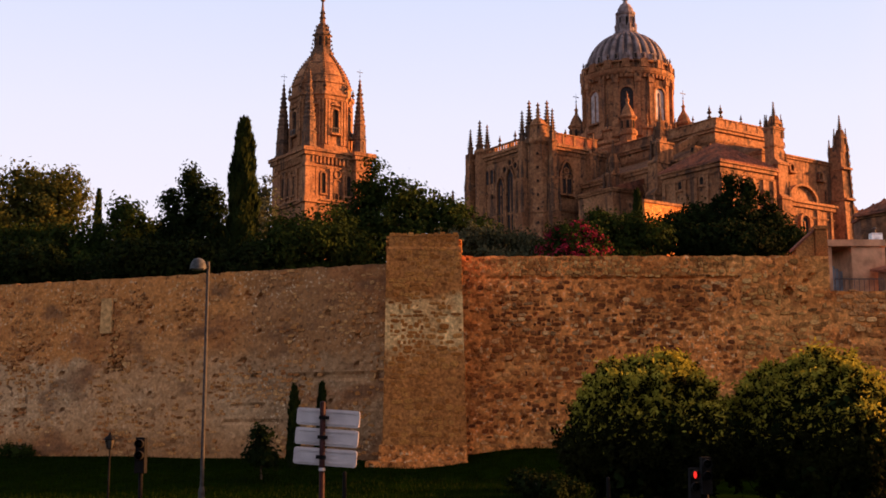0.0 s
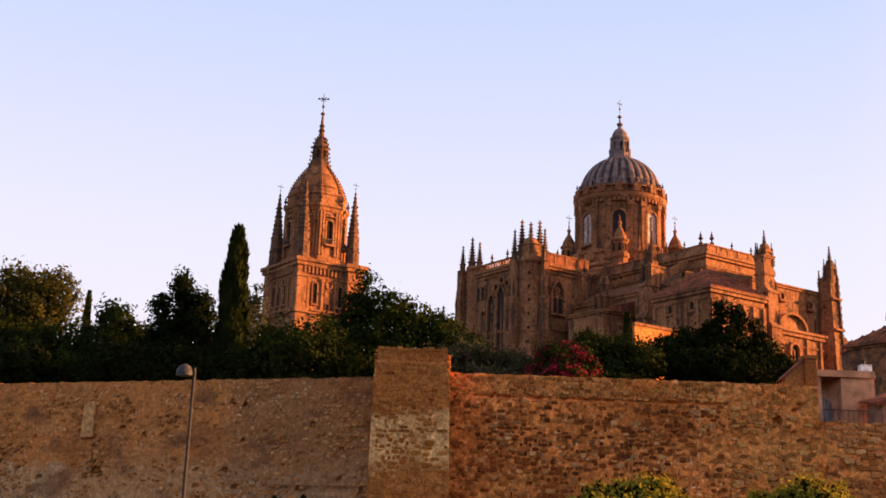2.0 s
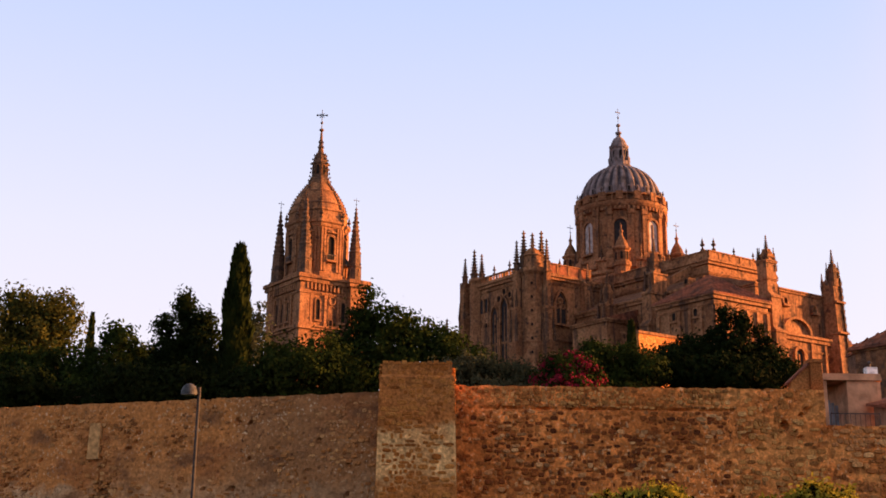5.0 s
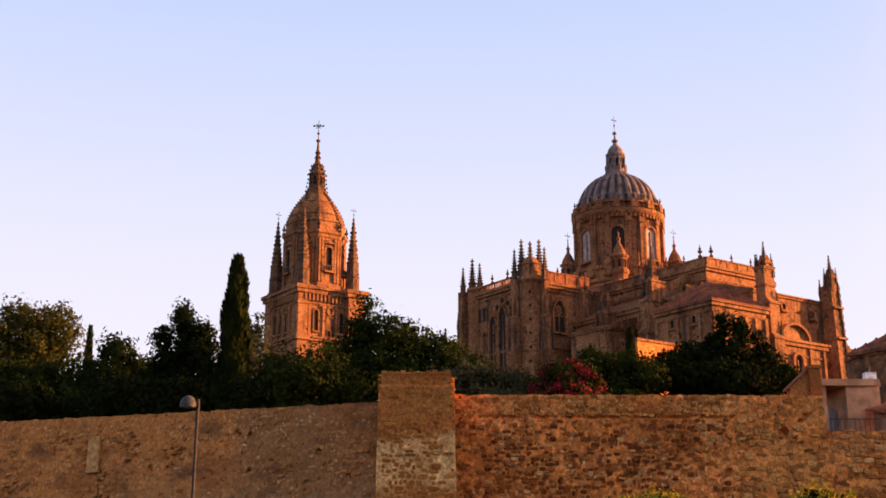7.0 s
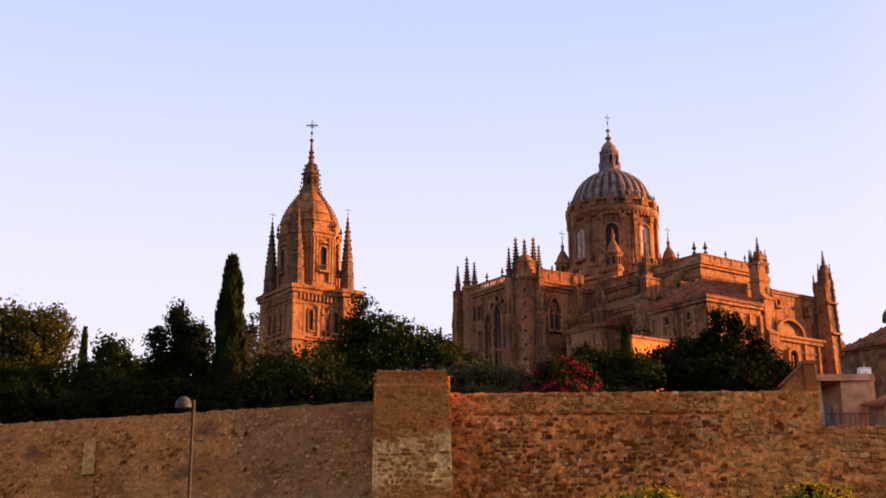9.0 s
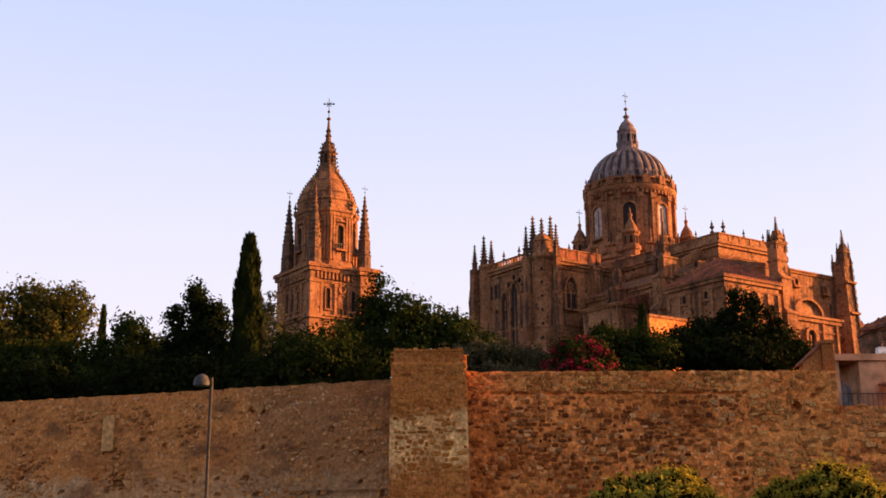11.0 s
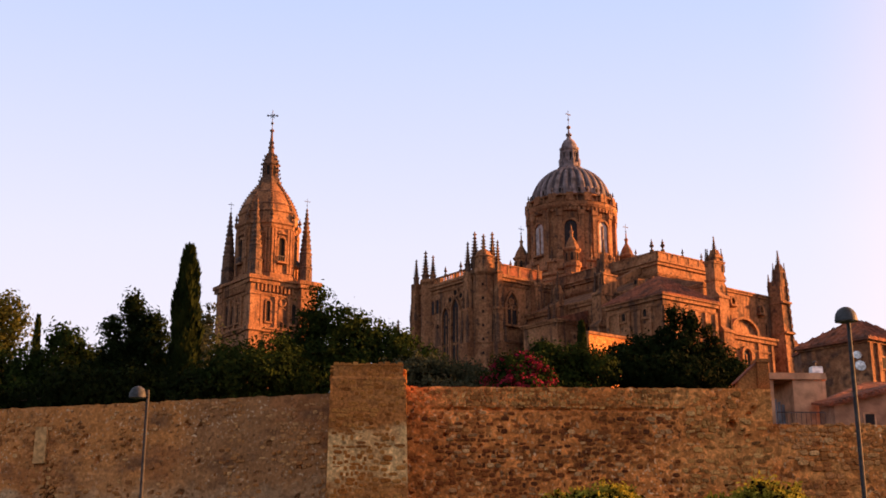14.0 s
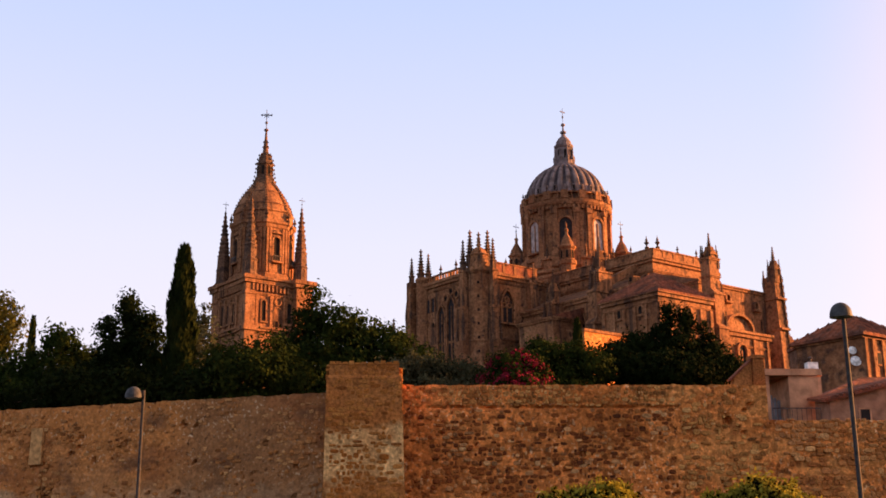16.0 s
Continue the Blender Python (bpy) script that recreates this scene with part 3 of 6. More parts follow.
def balustrade(x0, y0, x1, y1, z, tall=1.3, parent=cathedral, spacing=0.8):
    """Rail, foot and balusters along a roof edge."""
    bm = bmesh.new()
    d = Vector((x1 - x0, y1 - y0, 0))
    ln = d.length
    d.normalize()
    n = Vector((-d.y, d.x, 0))

    def bar(a, b, half, za, zb):
        p = [Vector((x0, y0, 0)) + d * a - n * half, Vector((x0, y0, 0)) + d * b - n * half, Vector((x0, y0, 0)) + d * b + n * half, Vector((x0, y0, 0)) + d * a + n * half]
        slab(bm, [(q.x, q.y) for q in p], za, zb)
    bar(0, ln, 0.22, z, z + 0.25)
    bar(0, ln, 0.22, z + tall - 0.25, z + tall)
    k = max(2, int(ln / spacing))
    for i in range(k + 1):
        a = min(max(ln * i / k, 0.15), ln - 0.15)
        w = 0.3 if i % 6 == 0 else 0.13
        bar(max(0, a - w), min(ln, a + w), 0.16, z + 0.25, z + tall - 0.25)
    return part("balustrade", bm, SAND, parent)


def spirelet(x, y, z, w, tall, parent=cathedral):
    """A square stage with gabled sides under a slim crocketed pinnacle."""
    bm = bmesh.new()
    h = tall * 0.45
    box(bm, x - w / 2, x + w / 2, y - w / 2, y + w / 2, z, z + h)
    box(bm, x - w * 0.6, x + w * 0.6, y - w * 0.6, y + w * 0.6, z + h * 0.82, z + h * 0.92)
    box(bm, x - w * 0.38, x + w * 0.38, y - w * 0.38, y + w * 0.38, z + h, z + h * 1.35, w * 0.08)
    for sx, sy in ((-1, 0), (1, 0), (0, -1), (0, 1)):
        cx, cy = x + sx * w * 0.52, y + sy * w * 0.52
        a, c = (w * 0.42 * abs(sy) + 0.06 * abs(sx), w * 0.42 * abs(sx) + 0.06 * abs(sy))
        hull(bm, [(cx - a, cy - c, z + h * 0.92), (cx + a, cy - c, z + h * 0.92), (cx + a, cy + c, z + h * 0.92), (cx - a, cy + c, z + h * 0.92), (cx, cy, z + h * 1.3)], ((3, 2, 1, 0), (0, 1, 4), (1, 2, 4), (2, 3, 4), (3, 0, 4)))
    part("spirelet", bm, SAND, parent)
    pinnacle(x, y, z + h * 0.95, tall - h * 0.95, parent, wide=1.15)
    for sx in (-1, 1):
        for sy in (-1, 1):
            pinnacle(x + sx * w * 0.5, y + sy * w * 0.5, z + h * 0.5, h * 0.95, parent, wide=0.9)


def stepped_buttress(x0, x1, y0, y1, z0, steps, parent=cathedral, front="-v", mat=SAND):
    """A buttress that sets back towards the wall, stage > moulding: steps of (height, set-back)."""
    z, back, first = z0, 0.0, None
    for top, more in steps:
        if front == "-v":
            a = (x0, x1, y0 + back, y1)
        else:
            a = (x0 + back, x1, y0, y1)
        bm = bmesh.new()
        box(bm, *a, z, top)
        first = first or part("buttress", bm, mat, parent)
        if z > z0:
            part("stage", bm, mat, first)
        bm = bmesh.new()
        box(bm, a[0] - 0.18, a[1] + 0.18, a[2] - 0.18, a[3] - 0.05, top - 0.35, top - 0.05)
        part("moulding", bm, mat, first)
        nb = back + more
        sl = more * 1.2
        if more > 0:
            bm = bmesh.new()
            if front == "-v":
                hull(bm, [(x0, y0 + back, top), (x1, y0 + back, top), (x1, y0 + nb, top), (x0, y0 + nb, top), (x0, y0 + nb, top + sl), (x1, y0 + nb, top + sl)], ((0, 1, 2, 3), (0, 1, 5, 4), (3, 2, 5, 4), (0, 3, 4), (1, 2, 5)))
            else:
                hull(bm, [(x0 + back, y0, top), (x0 + back, y1, top), (x0 + nb, y1, top), (x0 + nb, y0, top), (x0 + nb, y0, top + sl), (x0 + nb, y1, top + sl)], ((0, 1, 2, 3), (0, 1, 5, 4), (3, 2, 5, 4), (0, 3, 4), (1, 2, 5)))
            part("weathering", bm, mat, first)
        z, back = top, nb
    return first


def parapet(x0, y0, x1, y1, z, tall, mat=SAND, parent=cathedral):
    """A solid parapet with a coping, a foot and shallow posts."""
    d = Vector((x1 - x0, y1 - y0, 0))
    ln = d.length
    d.normalize()
    n = Vector((-d.y, d.x, 0))

    def bar(a, b, half, za, zb):
        bm = bmesh.new()
        p = [Vector((x0, y0, 0)) + d * r + n * h for r, h in ((a, -half), (b, -half), (b, half), (a, half))]
        slab(bm, [(q.x, q.y) for q in p], za, zb)
        return bm
    wall = part("parapet", bar(0, ln, 0.18, z, z + tall - 0.2), mat, parent)
    part("coping", bar(-0.1, ln + 0.1, 0.34, z + tall - 0.2, z + tall), SAND, wall)
    part("foot", bar(-0.05, ln + 0.05, 0.3, z - 0.02, z + 0.22), SAND, wall)
    k = max(2, int(ln / 2.6))
    for i in range(k + 1):
        a = min(max(ln * i / k, 0.3), ln - 0.3)
        part("post", bar(a - 0.28, a + 0.28, 0.26, z + 0.2, z + tall - 0.18), SAND, wall)
    return wall


def roof_hip(x0, x1, y0, y1, z0, z1, inset, parent=cathedral, name="roof", mat=TILE, over=0.5):
    """A hipped tile roof with raised tile rows."""
    bm = bmesh.new()
    a = (x0 - over, x1 + over, y0 - over, y1 + over)
    lx, ly = a[1] - a[0], a[3] - a[2]
    h = min(inset, lx / 2 - 0.01, ly / 2 - 0.01)
    hull(bm, [(a[0], a[2], z0), (a[1], a[2], z0), (a[1], a[3], z0), (a[0], a[3], z0), (a[0] + h, a[2] + h, z1), (a[1] - h, a[2] + h, z1), (a[1] - h, a[3] - h, z1), (a[0] + h, a[3] - h, z1)],
         ((3, 2, 1, 0), (4, 5, 6, 7), (0, 1, 5, 4), (1, 2, 6, 5), (2, 3, 7, 6), (3, 0, 4, 7)))
    box(bm, a[0], a[1], a[2], a[3], z0 - 0.25, z0 - 0.01)
    roof = part(name, bm, mat, parent)
    k = (z1 - z0) / h
    for i in range(int(lx / 0.7)):
        x = a[0] + 0.35 + i * 0.7
        reach = min(h, x - a[0], a[1] - x)
        if reach > 0.3:
            bm = bmesh.new()
            hull(bm, [(x - 0.12, a[2], z0), (x + 0.12, a[2], z0), (x, a[2], z0 + 0.16), (x - 0.12, a[2] + reach, z0 + k * reach), (x + 0.12, a[2] + reach, z0 + k * reach), (x, a[2] + reach, z0 + k * reach + 0.16)], ((0, 1, 2), (3, 4, 5), (0, 2, 5, 3), (1, 2, 5, 4)))
            part("roof_roll", bm, mat, roof)
    for i in range(int(ly / 0.7)):
        y = a[2] + 0.35 + i * 0.7
        reach = min(h, y - a[2], a[3] - y)
        if reach > 0.3:
            bm = bmesh.new()
            hull(bm, [(a[0], y - 0.12, z0), (a[0], y + 0.12, z0), (a[0], y, z0 + 0.16), (a[0] + reach, y - 0.12, z0 + k * reach), (a[0] + reach, y + 0.12, z0 + k * reach), (a[0] + reach, y, z0 + k * reach + 0.16)], ((0, 1, 2), (3, 4, 5), (0, 2, 5, 3), (1, 2, 5, 4)))
            part("roof_roll", bm, mat, roof)
    return roof


# choir arm: tall clerestory with a solid parapet, posts and finials
block("choir_wall", -15, 0.5, -36, -6, 10, 48.6, bands=[(47.9, 0.8, 0.4), (46.2, 0.35, 0.16)])
parapet(-15.2, -36.2, 0.7, -36.2, 48.7, 1.5)
parapet(-15.2, -8, -15.2, -36.2, 48.7, 1.5)
roof_hip(-14.2, 0, -35.4, -7, 49.0, 49.9, 6, name="choir_roof", over=0.0)
for u in (-15.1, -13.7):
    finial(u, -36.2 if u > -15 else -35.0, 50.2, 2.4)
for u in (-8.7, -3.8, 0.4):
    finial(u, -36.2, 50.2, 1.5)
for v in (-31.4, -26.0, -20.5):
    finial(-15.2, v, 50.2, 1.4)

# aisle along the choir, with its sloping roof and buttress piers
block("aisle_wall", -22, -14.9, -43, -10.4, 10, 42.4, bands=[(41.6, 0.9, 0.35), (36.5, 0.4, 0.18)])
bm = bmesh.new()
hull(bm, [(-22.4, -43.4, 42.5), (-14.9, -43.4, 42.5), (-14.9, -11, 42.5), (-22.4, -11, 42.5), (-15.0, -36.1, 45.9), (-15.0, -11, 45.9), (-14.9, -36.1, 45.9)],
     ((3, 2, 1, 0), (0, 1, 6, 4), (3, 5, 2), (0, 4, 5, 3), (1, 2, 5, 6), (4, 6, 5)))
part("aisle_roof", bm, SAND_DARK, cathedral)
for v, z in ((-28.6, 43.1), (-37.0, 43.3), (-40.2, 43.0)):
    bm = bmesh.new()
    box(bm, -21.6, -19.8, v - 0.6, v + 0.6, z - 0.4, z + 1.0, 0.05)
    d = part("dormer", bm, SAND, cathedral)
    arch_window(on_left(-21.6, v, z + 0.05), 0.7, 0.75, parent=d, frame_w=0.12, proud=0.1, pane=VOID, sill=False)
for v, tip, w in ((-20.6, 48.5, 1.0), (-32.0, 51.8, 1.05)):
    # the pier: stages that set back, a gabled top with a pinnacle, and lesser pinnacles on the ledges
    stepped_buttress(-26.4, -21.9, v - w, v + w, 10, [(tip - 15.0, 0.7), (tip - 9.6, 0.8), (tip - 6.2, 0.7)], front="-u")
    spirelet(-23.6, v, tip - 6.6, 1.35, 6.6)
    for d in (-0.7, 0.7):
        pinnacle(-25.2, v + d, tip - 9.6, 3.8, wide=1.1)
        pinnacle(-24.4, v + d, tip - 6.4, 3.0, wide=1.1)
    bm = bmesh.new()
    hull(bm, [(-22.0, v - 0.4, tip - 8.6), (-14.9, v - 0.4, tip - 4.6), (-14.9, v - 0.4, tip - 3.4), (-22, v - 0.4, tip - 7.2), (-22.0, v + 0.4, tip - 8.6), (-14.9, v + 0.4, tip - 4.6), (-14.9, v + 0.4, tip - 3.4), (-22, v + 0.4, tip - 7.2)], ((0, 1, 2, 3), (7, 6, 5, 4), (0, 1, 5, 4), (1, 2, 6, 5), (2, 3, 7, 6), (3, 0, 4, 7)))
    part("flying_buttress", bm, SAND, cathedral)
for v in (-16.0, -25.8, -37.0):
    arch_window(on_left(-22, v, 34.5), 2.0, 5.2, pointed=True, bars=1, frame_w=0.45)
# low chapel block between the transept and the first pier
block("side_chapel_wall", -29.0, -22, -26.0, -17.5, 10, 38.6, bands=[(37.9, 0.6, 0.3)])
bm = bmesh.new()
hull(bm, [(-29.3, -26.3, 38.6), (-22, -26.3, 38.6), (-22, -17.2, 38.6), (-29.3, -17.2, 38.6), (-22, -26.3, 40.8), (-22, -17.2, 40.8)], ((3, 2, 1, 0), (0, 1, 4), (3, 5, 2), (0, 4, 5, 3), (1, 2, 5, 4)))
part("side_chapel_roof", bm, TILE, cathedral)
arch_window(on_left(-29.0, -22.5, 33.2), 1.2, 2.6, frame_w=0.3, pane=VOID)

# ambulatory: a plain high wall between the two end buttresses
block("ambulatory_wall", -15.6, 3.0, -46, -36.2, 10, 42.6, bands=[(42.1, 0.6, 0.25)])
bm = bmesh.new()
hull(bm, [(-15.9, -46.4, 42.7), (3.2, -46.4, 42.7), (3.2, -36.1, 42.7), (-15.9, -36.1, 42.7), (-15.9, -36.1, 45.8), (3.2, -36.1, 45.8)], ((3, 2, 1, 0), (0, 1, 5, 4), (2, 3, 4, 5), (0, 4, 3), (1, 2, 5)))
part("ambulatory_roof", bm, SAND_DARK, cathedral)
for u, z in ((-8.9, 40.0), (-1.6, 39.4)):
    arch_window(on_right(u, -46, z), 0.75, 1.1, frame_w=0.32, proud=0.55, pane=VOID)
arch_window(on_right(-0.2, -46, 36.0), 0.35, 1.7, frame_w=0.15, proud=0.1, pane=VOID, sill=False)
block("chapel_wall", -15.0, -2.6, -49.0, -45.9, 10, 34.2, bands=[(33.5, 1.0, 0.4), (31.9, 0.3, 0.14)])
bm = bmesh.new()
hull(bm, [(-15.2, -49.5, 34.55), (-2.4, -49.5, 34.55), (-2.4, -46, 34.55), (-15.2, -46, 34.55), (-2.4, -46, 35.6), (-15.2, -46, 35.6)], ((3, 2, 1, 0), (0, 1, 4, 5), (2, 3, 5, 4), (0, 5, 3), (1, 2, 4)))
part("chapel_roof", bm, SAND_DARK, cathedral)
# segmental pediment over the chapel front: a moulded arch round a recessed field
bm = bmesh.new()
rows = []
for k, y in ((1.0, -47.0), (1.0, -49.7), (0.86, -49.7), (0.86, -49.1)):
    rows.append([bm.verts.new((-10.3 + 3.5 * k * math.cos(math.pi * (1 - i / 14)), y, 34.5 + 2.7 * k * math.sin(math.pi * i / 14))) for i in range(15)])
for a, b in zip(rows, rows[1:]):
    for i in range(14):
        bm.faces.new((a[i], a[i + 1], b[i + 1], b[i]))
bm.faces.new(rows[3])
part("pediment", bm, SAND, cathedral)
arch_window(on_right(-9.9, -49, 26.0), 1.9, 6.2, frame_w=0.45, proud=0.5, bars=1)
for u in (-14.2, -12.9, -6.6, -3.2):
    bm = bmesh.new()
    box(bm, u - 0.28, u + 0.28, -49.3, -48.9, 14, 33.4)
    part("pilaster", bm, SAND, cathedral)

# first end buttress: a slim shaft with a crown of pinnacles, growing downwards
stepped_buttress(-18.1, -15.8, -51.6, -45.9, 10, [(34.0, 0.5), (39.5, 0.6)])
block("buttress_head", -18.1, -15.8, -50.5, -48.7, 39.5, 45.2, bands=[(44.8, 0.4, 0.15), (42.0, 0.3, 0.12)])
spirelet(-16.9, -49.7, 43.6, 1.5, 5.9)
for x, y, z in ((-18.0, -48.9, 44.4), (-18.0, -50.3, 44.0), (-15.9, -50.4, 43.6), (-15.9, -49.0, 44.2)):
    pinnacle(x, y, z, 3.0, wide=1.2)
for z in (34.0, 36.4, 38.6):
    pinnacle(-15.9, -51.3 if z < 36 else -50.8, z, 2.6, wide=1.2)
for z in (41.2, 42.6):
    bm = bmesh.new()
    box(bm, -15.85, -15.1, -50.3, -49.5, z, z + 0.55, 0.12)
    part("gargoyle_corbel", bm, SAND, cathedral)
# second end buttress: a deep shaded flank, a raking front edged with crockets
bm = bmesh.new()
hull(bm, [(1.2, -49.6, 10), (3.5, -49.6, 10), (3.5, -45.5, 10), (1.2, -45.5, 10), (1.2, -48.3, 45.2), (3.0, -48.3, 45.2), (3.0, -45.9, 45.2), (1.2, -45.9, 45.2)], ((3, 2, 1, 0), (4, 5, 6, 7), (0, 1, 5, 4), (1, 2, 6, 5), (2, 3, 7, 6), (3, 0, 4, 7)))
flank = part("buttress", bm, SAND, cathedral)
for z, back in ((36.0, 0.55), (41.2, 0.8)):
    bm = bmesh.new()
    box(bm, 1.05, 3.4, -49.75 + back, -45.8, z, z + 0.35)
    part("string_course", bm, SAND, flank)
spirelet(2.0, -47.8, 44.2, 1.3, 6.4)
for x, y, z in ((1.3, -46.1, 43.6), (1.3, -47.1, 44.4), (2.9, -48.2, 44.2), (2.9, -46.2, 44.0)):
    pinnacle(x, y, z, 3.0, wide=1.15)
for k in range(18):
    z = 24.0 + k * 1.2
    pinnacle(3.5 - 0.5 * (z - 10) / 35, -49.65 + 1.3 * (z - 10) / 35, z, 1.75, wide=2.0)
# wall of the older church that runs on behind it
block("low_nave_wall", 3.0, 30, -44.0, -36, 10, 35.6, bands=[(35.0, 0.6, 0.25)])
for i, (u0, u1, h) in enumerate(((3.0, 7.4, 0.5), (7.6, 11.0, 1.0), (11.3, 16.0, 0.55), (16.4, 24.0, 0.8))):
    bm = bmesh.new()
    box(bm, u0, u1, -44.3, -40, 35.6, 35.6 + h, 0.25)
    part("low_roof", bm, TILE, cathedral)

# sacristy: square block of pilasters under a pyramid of tiles
sac = block("sacristy_wall", -31, -19, -51, -39.5, 10, 38.0, bands=[(37.2, 0.9, 0.35), (36.2, 0.3, 0.14), (31.0, 0.3, 0.12)])
roof_hip(-31, -19, -51, -39.5, 38.15, 42.5, 6.0, name="sacristy_roof", over=0.6)
for i in range(6):
    u = -30.7 + i * 2.28
    bm = bmesh.new()
    box(bm, u - 0.32, u + 0.32, -51.3, -50.9, 27, 36.2)
    part("pilaster", bm, SAND, cathedral)
for i in range(6):
    v = -50.7 + i * 2.18
    bm = bmesh.new()
    box(bm, -31.3, -30.9, v - 0.3, v + 0.3, 27, 36.2)
    part("pilaster", bm, SAND, cathedral)
for v in (-47.45, -43.05):
    arch_window(on_left(-31, v, 35.0), 0.8, 1.25, frame_w=0.18, proud=0.2, pane=VOID)
for u in (-28.4, -23.9):
    arch_window(on_right(u, -51, 32.2), 1.0, 2.4, frame_w=0.25, proud=0.25, pane=GLASS)

# transept arm
block("transept_wall", -32.5, -8, -10.5, 8.4, 10, 48.6, bands=[(48.1, 0.9, 0.4), (47.3, 0.3, 0.15), (37.0, 0.4, 0.18)])
balustrade(-32.8, 6.0, -32.8, -7.6, 49.0, 1.3)
parapet(-29.2, -10.8, -18.6, -10.8, 49.0, 2.1, TILE)
roof_hip(-31.5, -8, -10, 8, 49.0, 50.1, 9, name="transept_roof", over=0.0)
for v in (-0.45, -5.0):
    finial(-32.8, v, 50.2, 1.9)
finial(-26.0, -10.9, 50.6, 1.6)
# traceried windows of the transept front, with foiled eyes over them
for v, top, w in ((-0.45, 44.2, 1.9), (-3.3, 45.4, 2.1), (-5.9, 44.2, 1.6)):
    arch_window(on_left(-32.5, v, 34.0), w, top - 34.0, pointed=True, frame_w=0.32, proud=0.45, bars=1)
for v, z in ((-1.8, 45.4), (-3.35, 46.5), (-4.95, 45.7)):
    bm = bmesh.new()
    lathe(bm, [(0.85, 0), (0.85, 0.4), (0.55, 0.4), (0.52, 0.1)], 12)
    r = part("oculus", bm, SAND, cathedral, m=Matrix.Translation((-32.5, v, z)) @ pose(0, 0, 0, 0, -90, 0))
    bm = bmesh.new()
    lathe(bm, [(0.54, 0.0), (0.54, 0.2)], 12)
    part("pane", bm, VOID, r)
for v, z, w, h in ((3.6, 43.6, 1.0, 2.6), (2.2, 43.6, 1.0, 2.6), (4.15, 41.1, 0.75, 0.8), (2.1, 40.8, 0.75, 0.8), (3.2, 36.4, 0.8, 0.9)):
    arch_window(on_left(-32.5, v, z), w, h, frame_w=0.2, proud=0.25, pane=GLASS if h > 2 else VOID, sill=False)
# window of the side wall: two lights and a round eye in pale tracery
side_window = arch_window(on_right(-25.75, -10.5, 40.2), 2.5, 5.9, pointed=True, bars=1, frame_w=0.5, proud=0.55)
bm = bmesh.new()
lathe(bm, [(0.62, 0), (0.62, 0.2), (0.4, 0.2), (0.4, 0)], 14)
part("tracery_ring", bm, SAND, side_window, m=Matrix.Translation((0, -0.06, 4.3)) @ pose(0, 0, 0, 90, 0, 0))
for x in (-0.62, 0.62):
    bm = bmesh.new()
    lathe(bm, [(0.5, 0), (0.5, 0.16), (0.36, 0.16), (0.36, 0)], 12)
    part("tracery_ring", bm, SAND, side_window, m=Matrix.Translation((x, -0.06, 3.3)) @ pose(0, 0, 0, 90, 0, 0))
# polygonal corner turret of the transept
bm = bmesh.new()
lathe(bm, [(2.15, 10), (2.15, 36), (2.3, 36.3), (2.05, 36.7), (1.98, 48.4), (2.4, 48.9), (2.45, 49.7), (1.75, 49.9), (1.7, 51.7), (1.95, 52.0), (1.6, 52.3), (1.3, 52.9), (0.7, 53.4), (0.3, 53.6), (0.22, 54.6), (0.3, 54.8), (0.1, 56.1)], 8, -31.28, -9.69, turn=radians(22.5))
turret = part("stair_turret", bm, SAND, cathedral)
for k in range(6):
    arch_window(Matrix.Translation((-32.68, -11.09, 34.2 + 2.45 * k)) @ pose(0, 0, 0, 0, 0, -45), 0.4, 0.5, parent=turret, frame_w=0.1, proud=0.08, pane=VOID, sill=False)
for x, y in ((-32.55, -8.75), (-29.95, -10.55), (-30.4, -8.6), (-32.2, -10.9)):
    pinnacle(x, y, 50.0, 6.8 if y != -10.9 else 3.6, wide=1.2)
for x, y, top in ((-33.65, -8.1, 54.9), (-30.2, -12.3, 54.9)):
    bm = bmesh.new()
    box(bm, x - 0.95, x + 0.95, y - 0.95, y + 0.95, 10, 36.5)
    lower = part("buttress", bm, SAND, cathedral)
    for z0, z1, r in ((36.5, 42.6, 0.72), (42.6, 49.2, 0.52)):
        bm = bmesh.new()
        box(bm, x - r, x + r, y - r, y + r, z0, z1)
        part("stage", bm, SAND, lower)
        bm = bmesh.new()
        box(bm, x - r - 0.14, x + r + 0.14, y - r - 0.14, y + r + 0.14, z1 - 0.4, z1 - 0.02)
        part("string_course", bm, SAND, lower)
    pinnacle(x, y, 49.0, top - 49.0, wide=1.05)
    for sx in (-0.8, 0.8):
        for sy in (-0.8, 0.8):
            for z in (36.4, 38.6):
                pinnacle(x + sx * (1.0 if z < 38 else 0.8), y + sy * (1.0 if z < 38 else 0.8), z, 4.2, wide=0.85)
            pinnacle(x + sx * 0.66, y + sy * 0.66, 42.4, 3.6, wide=0.8)
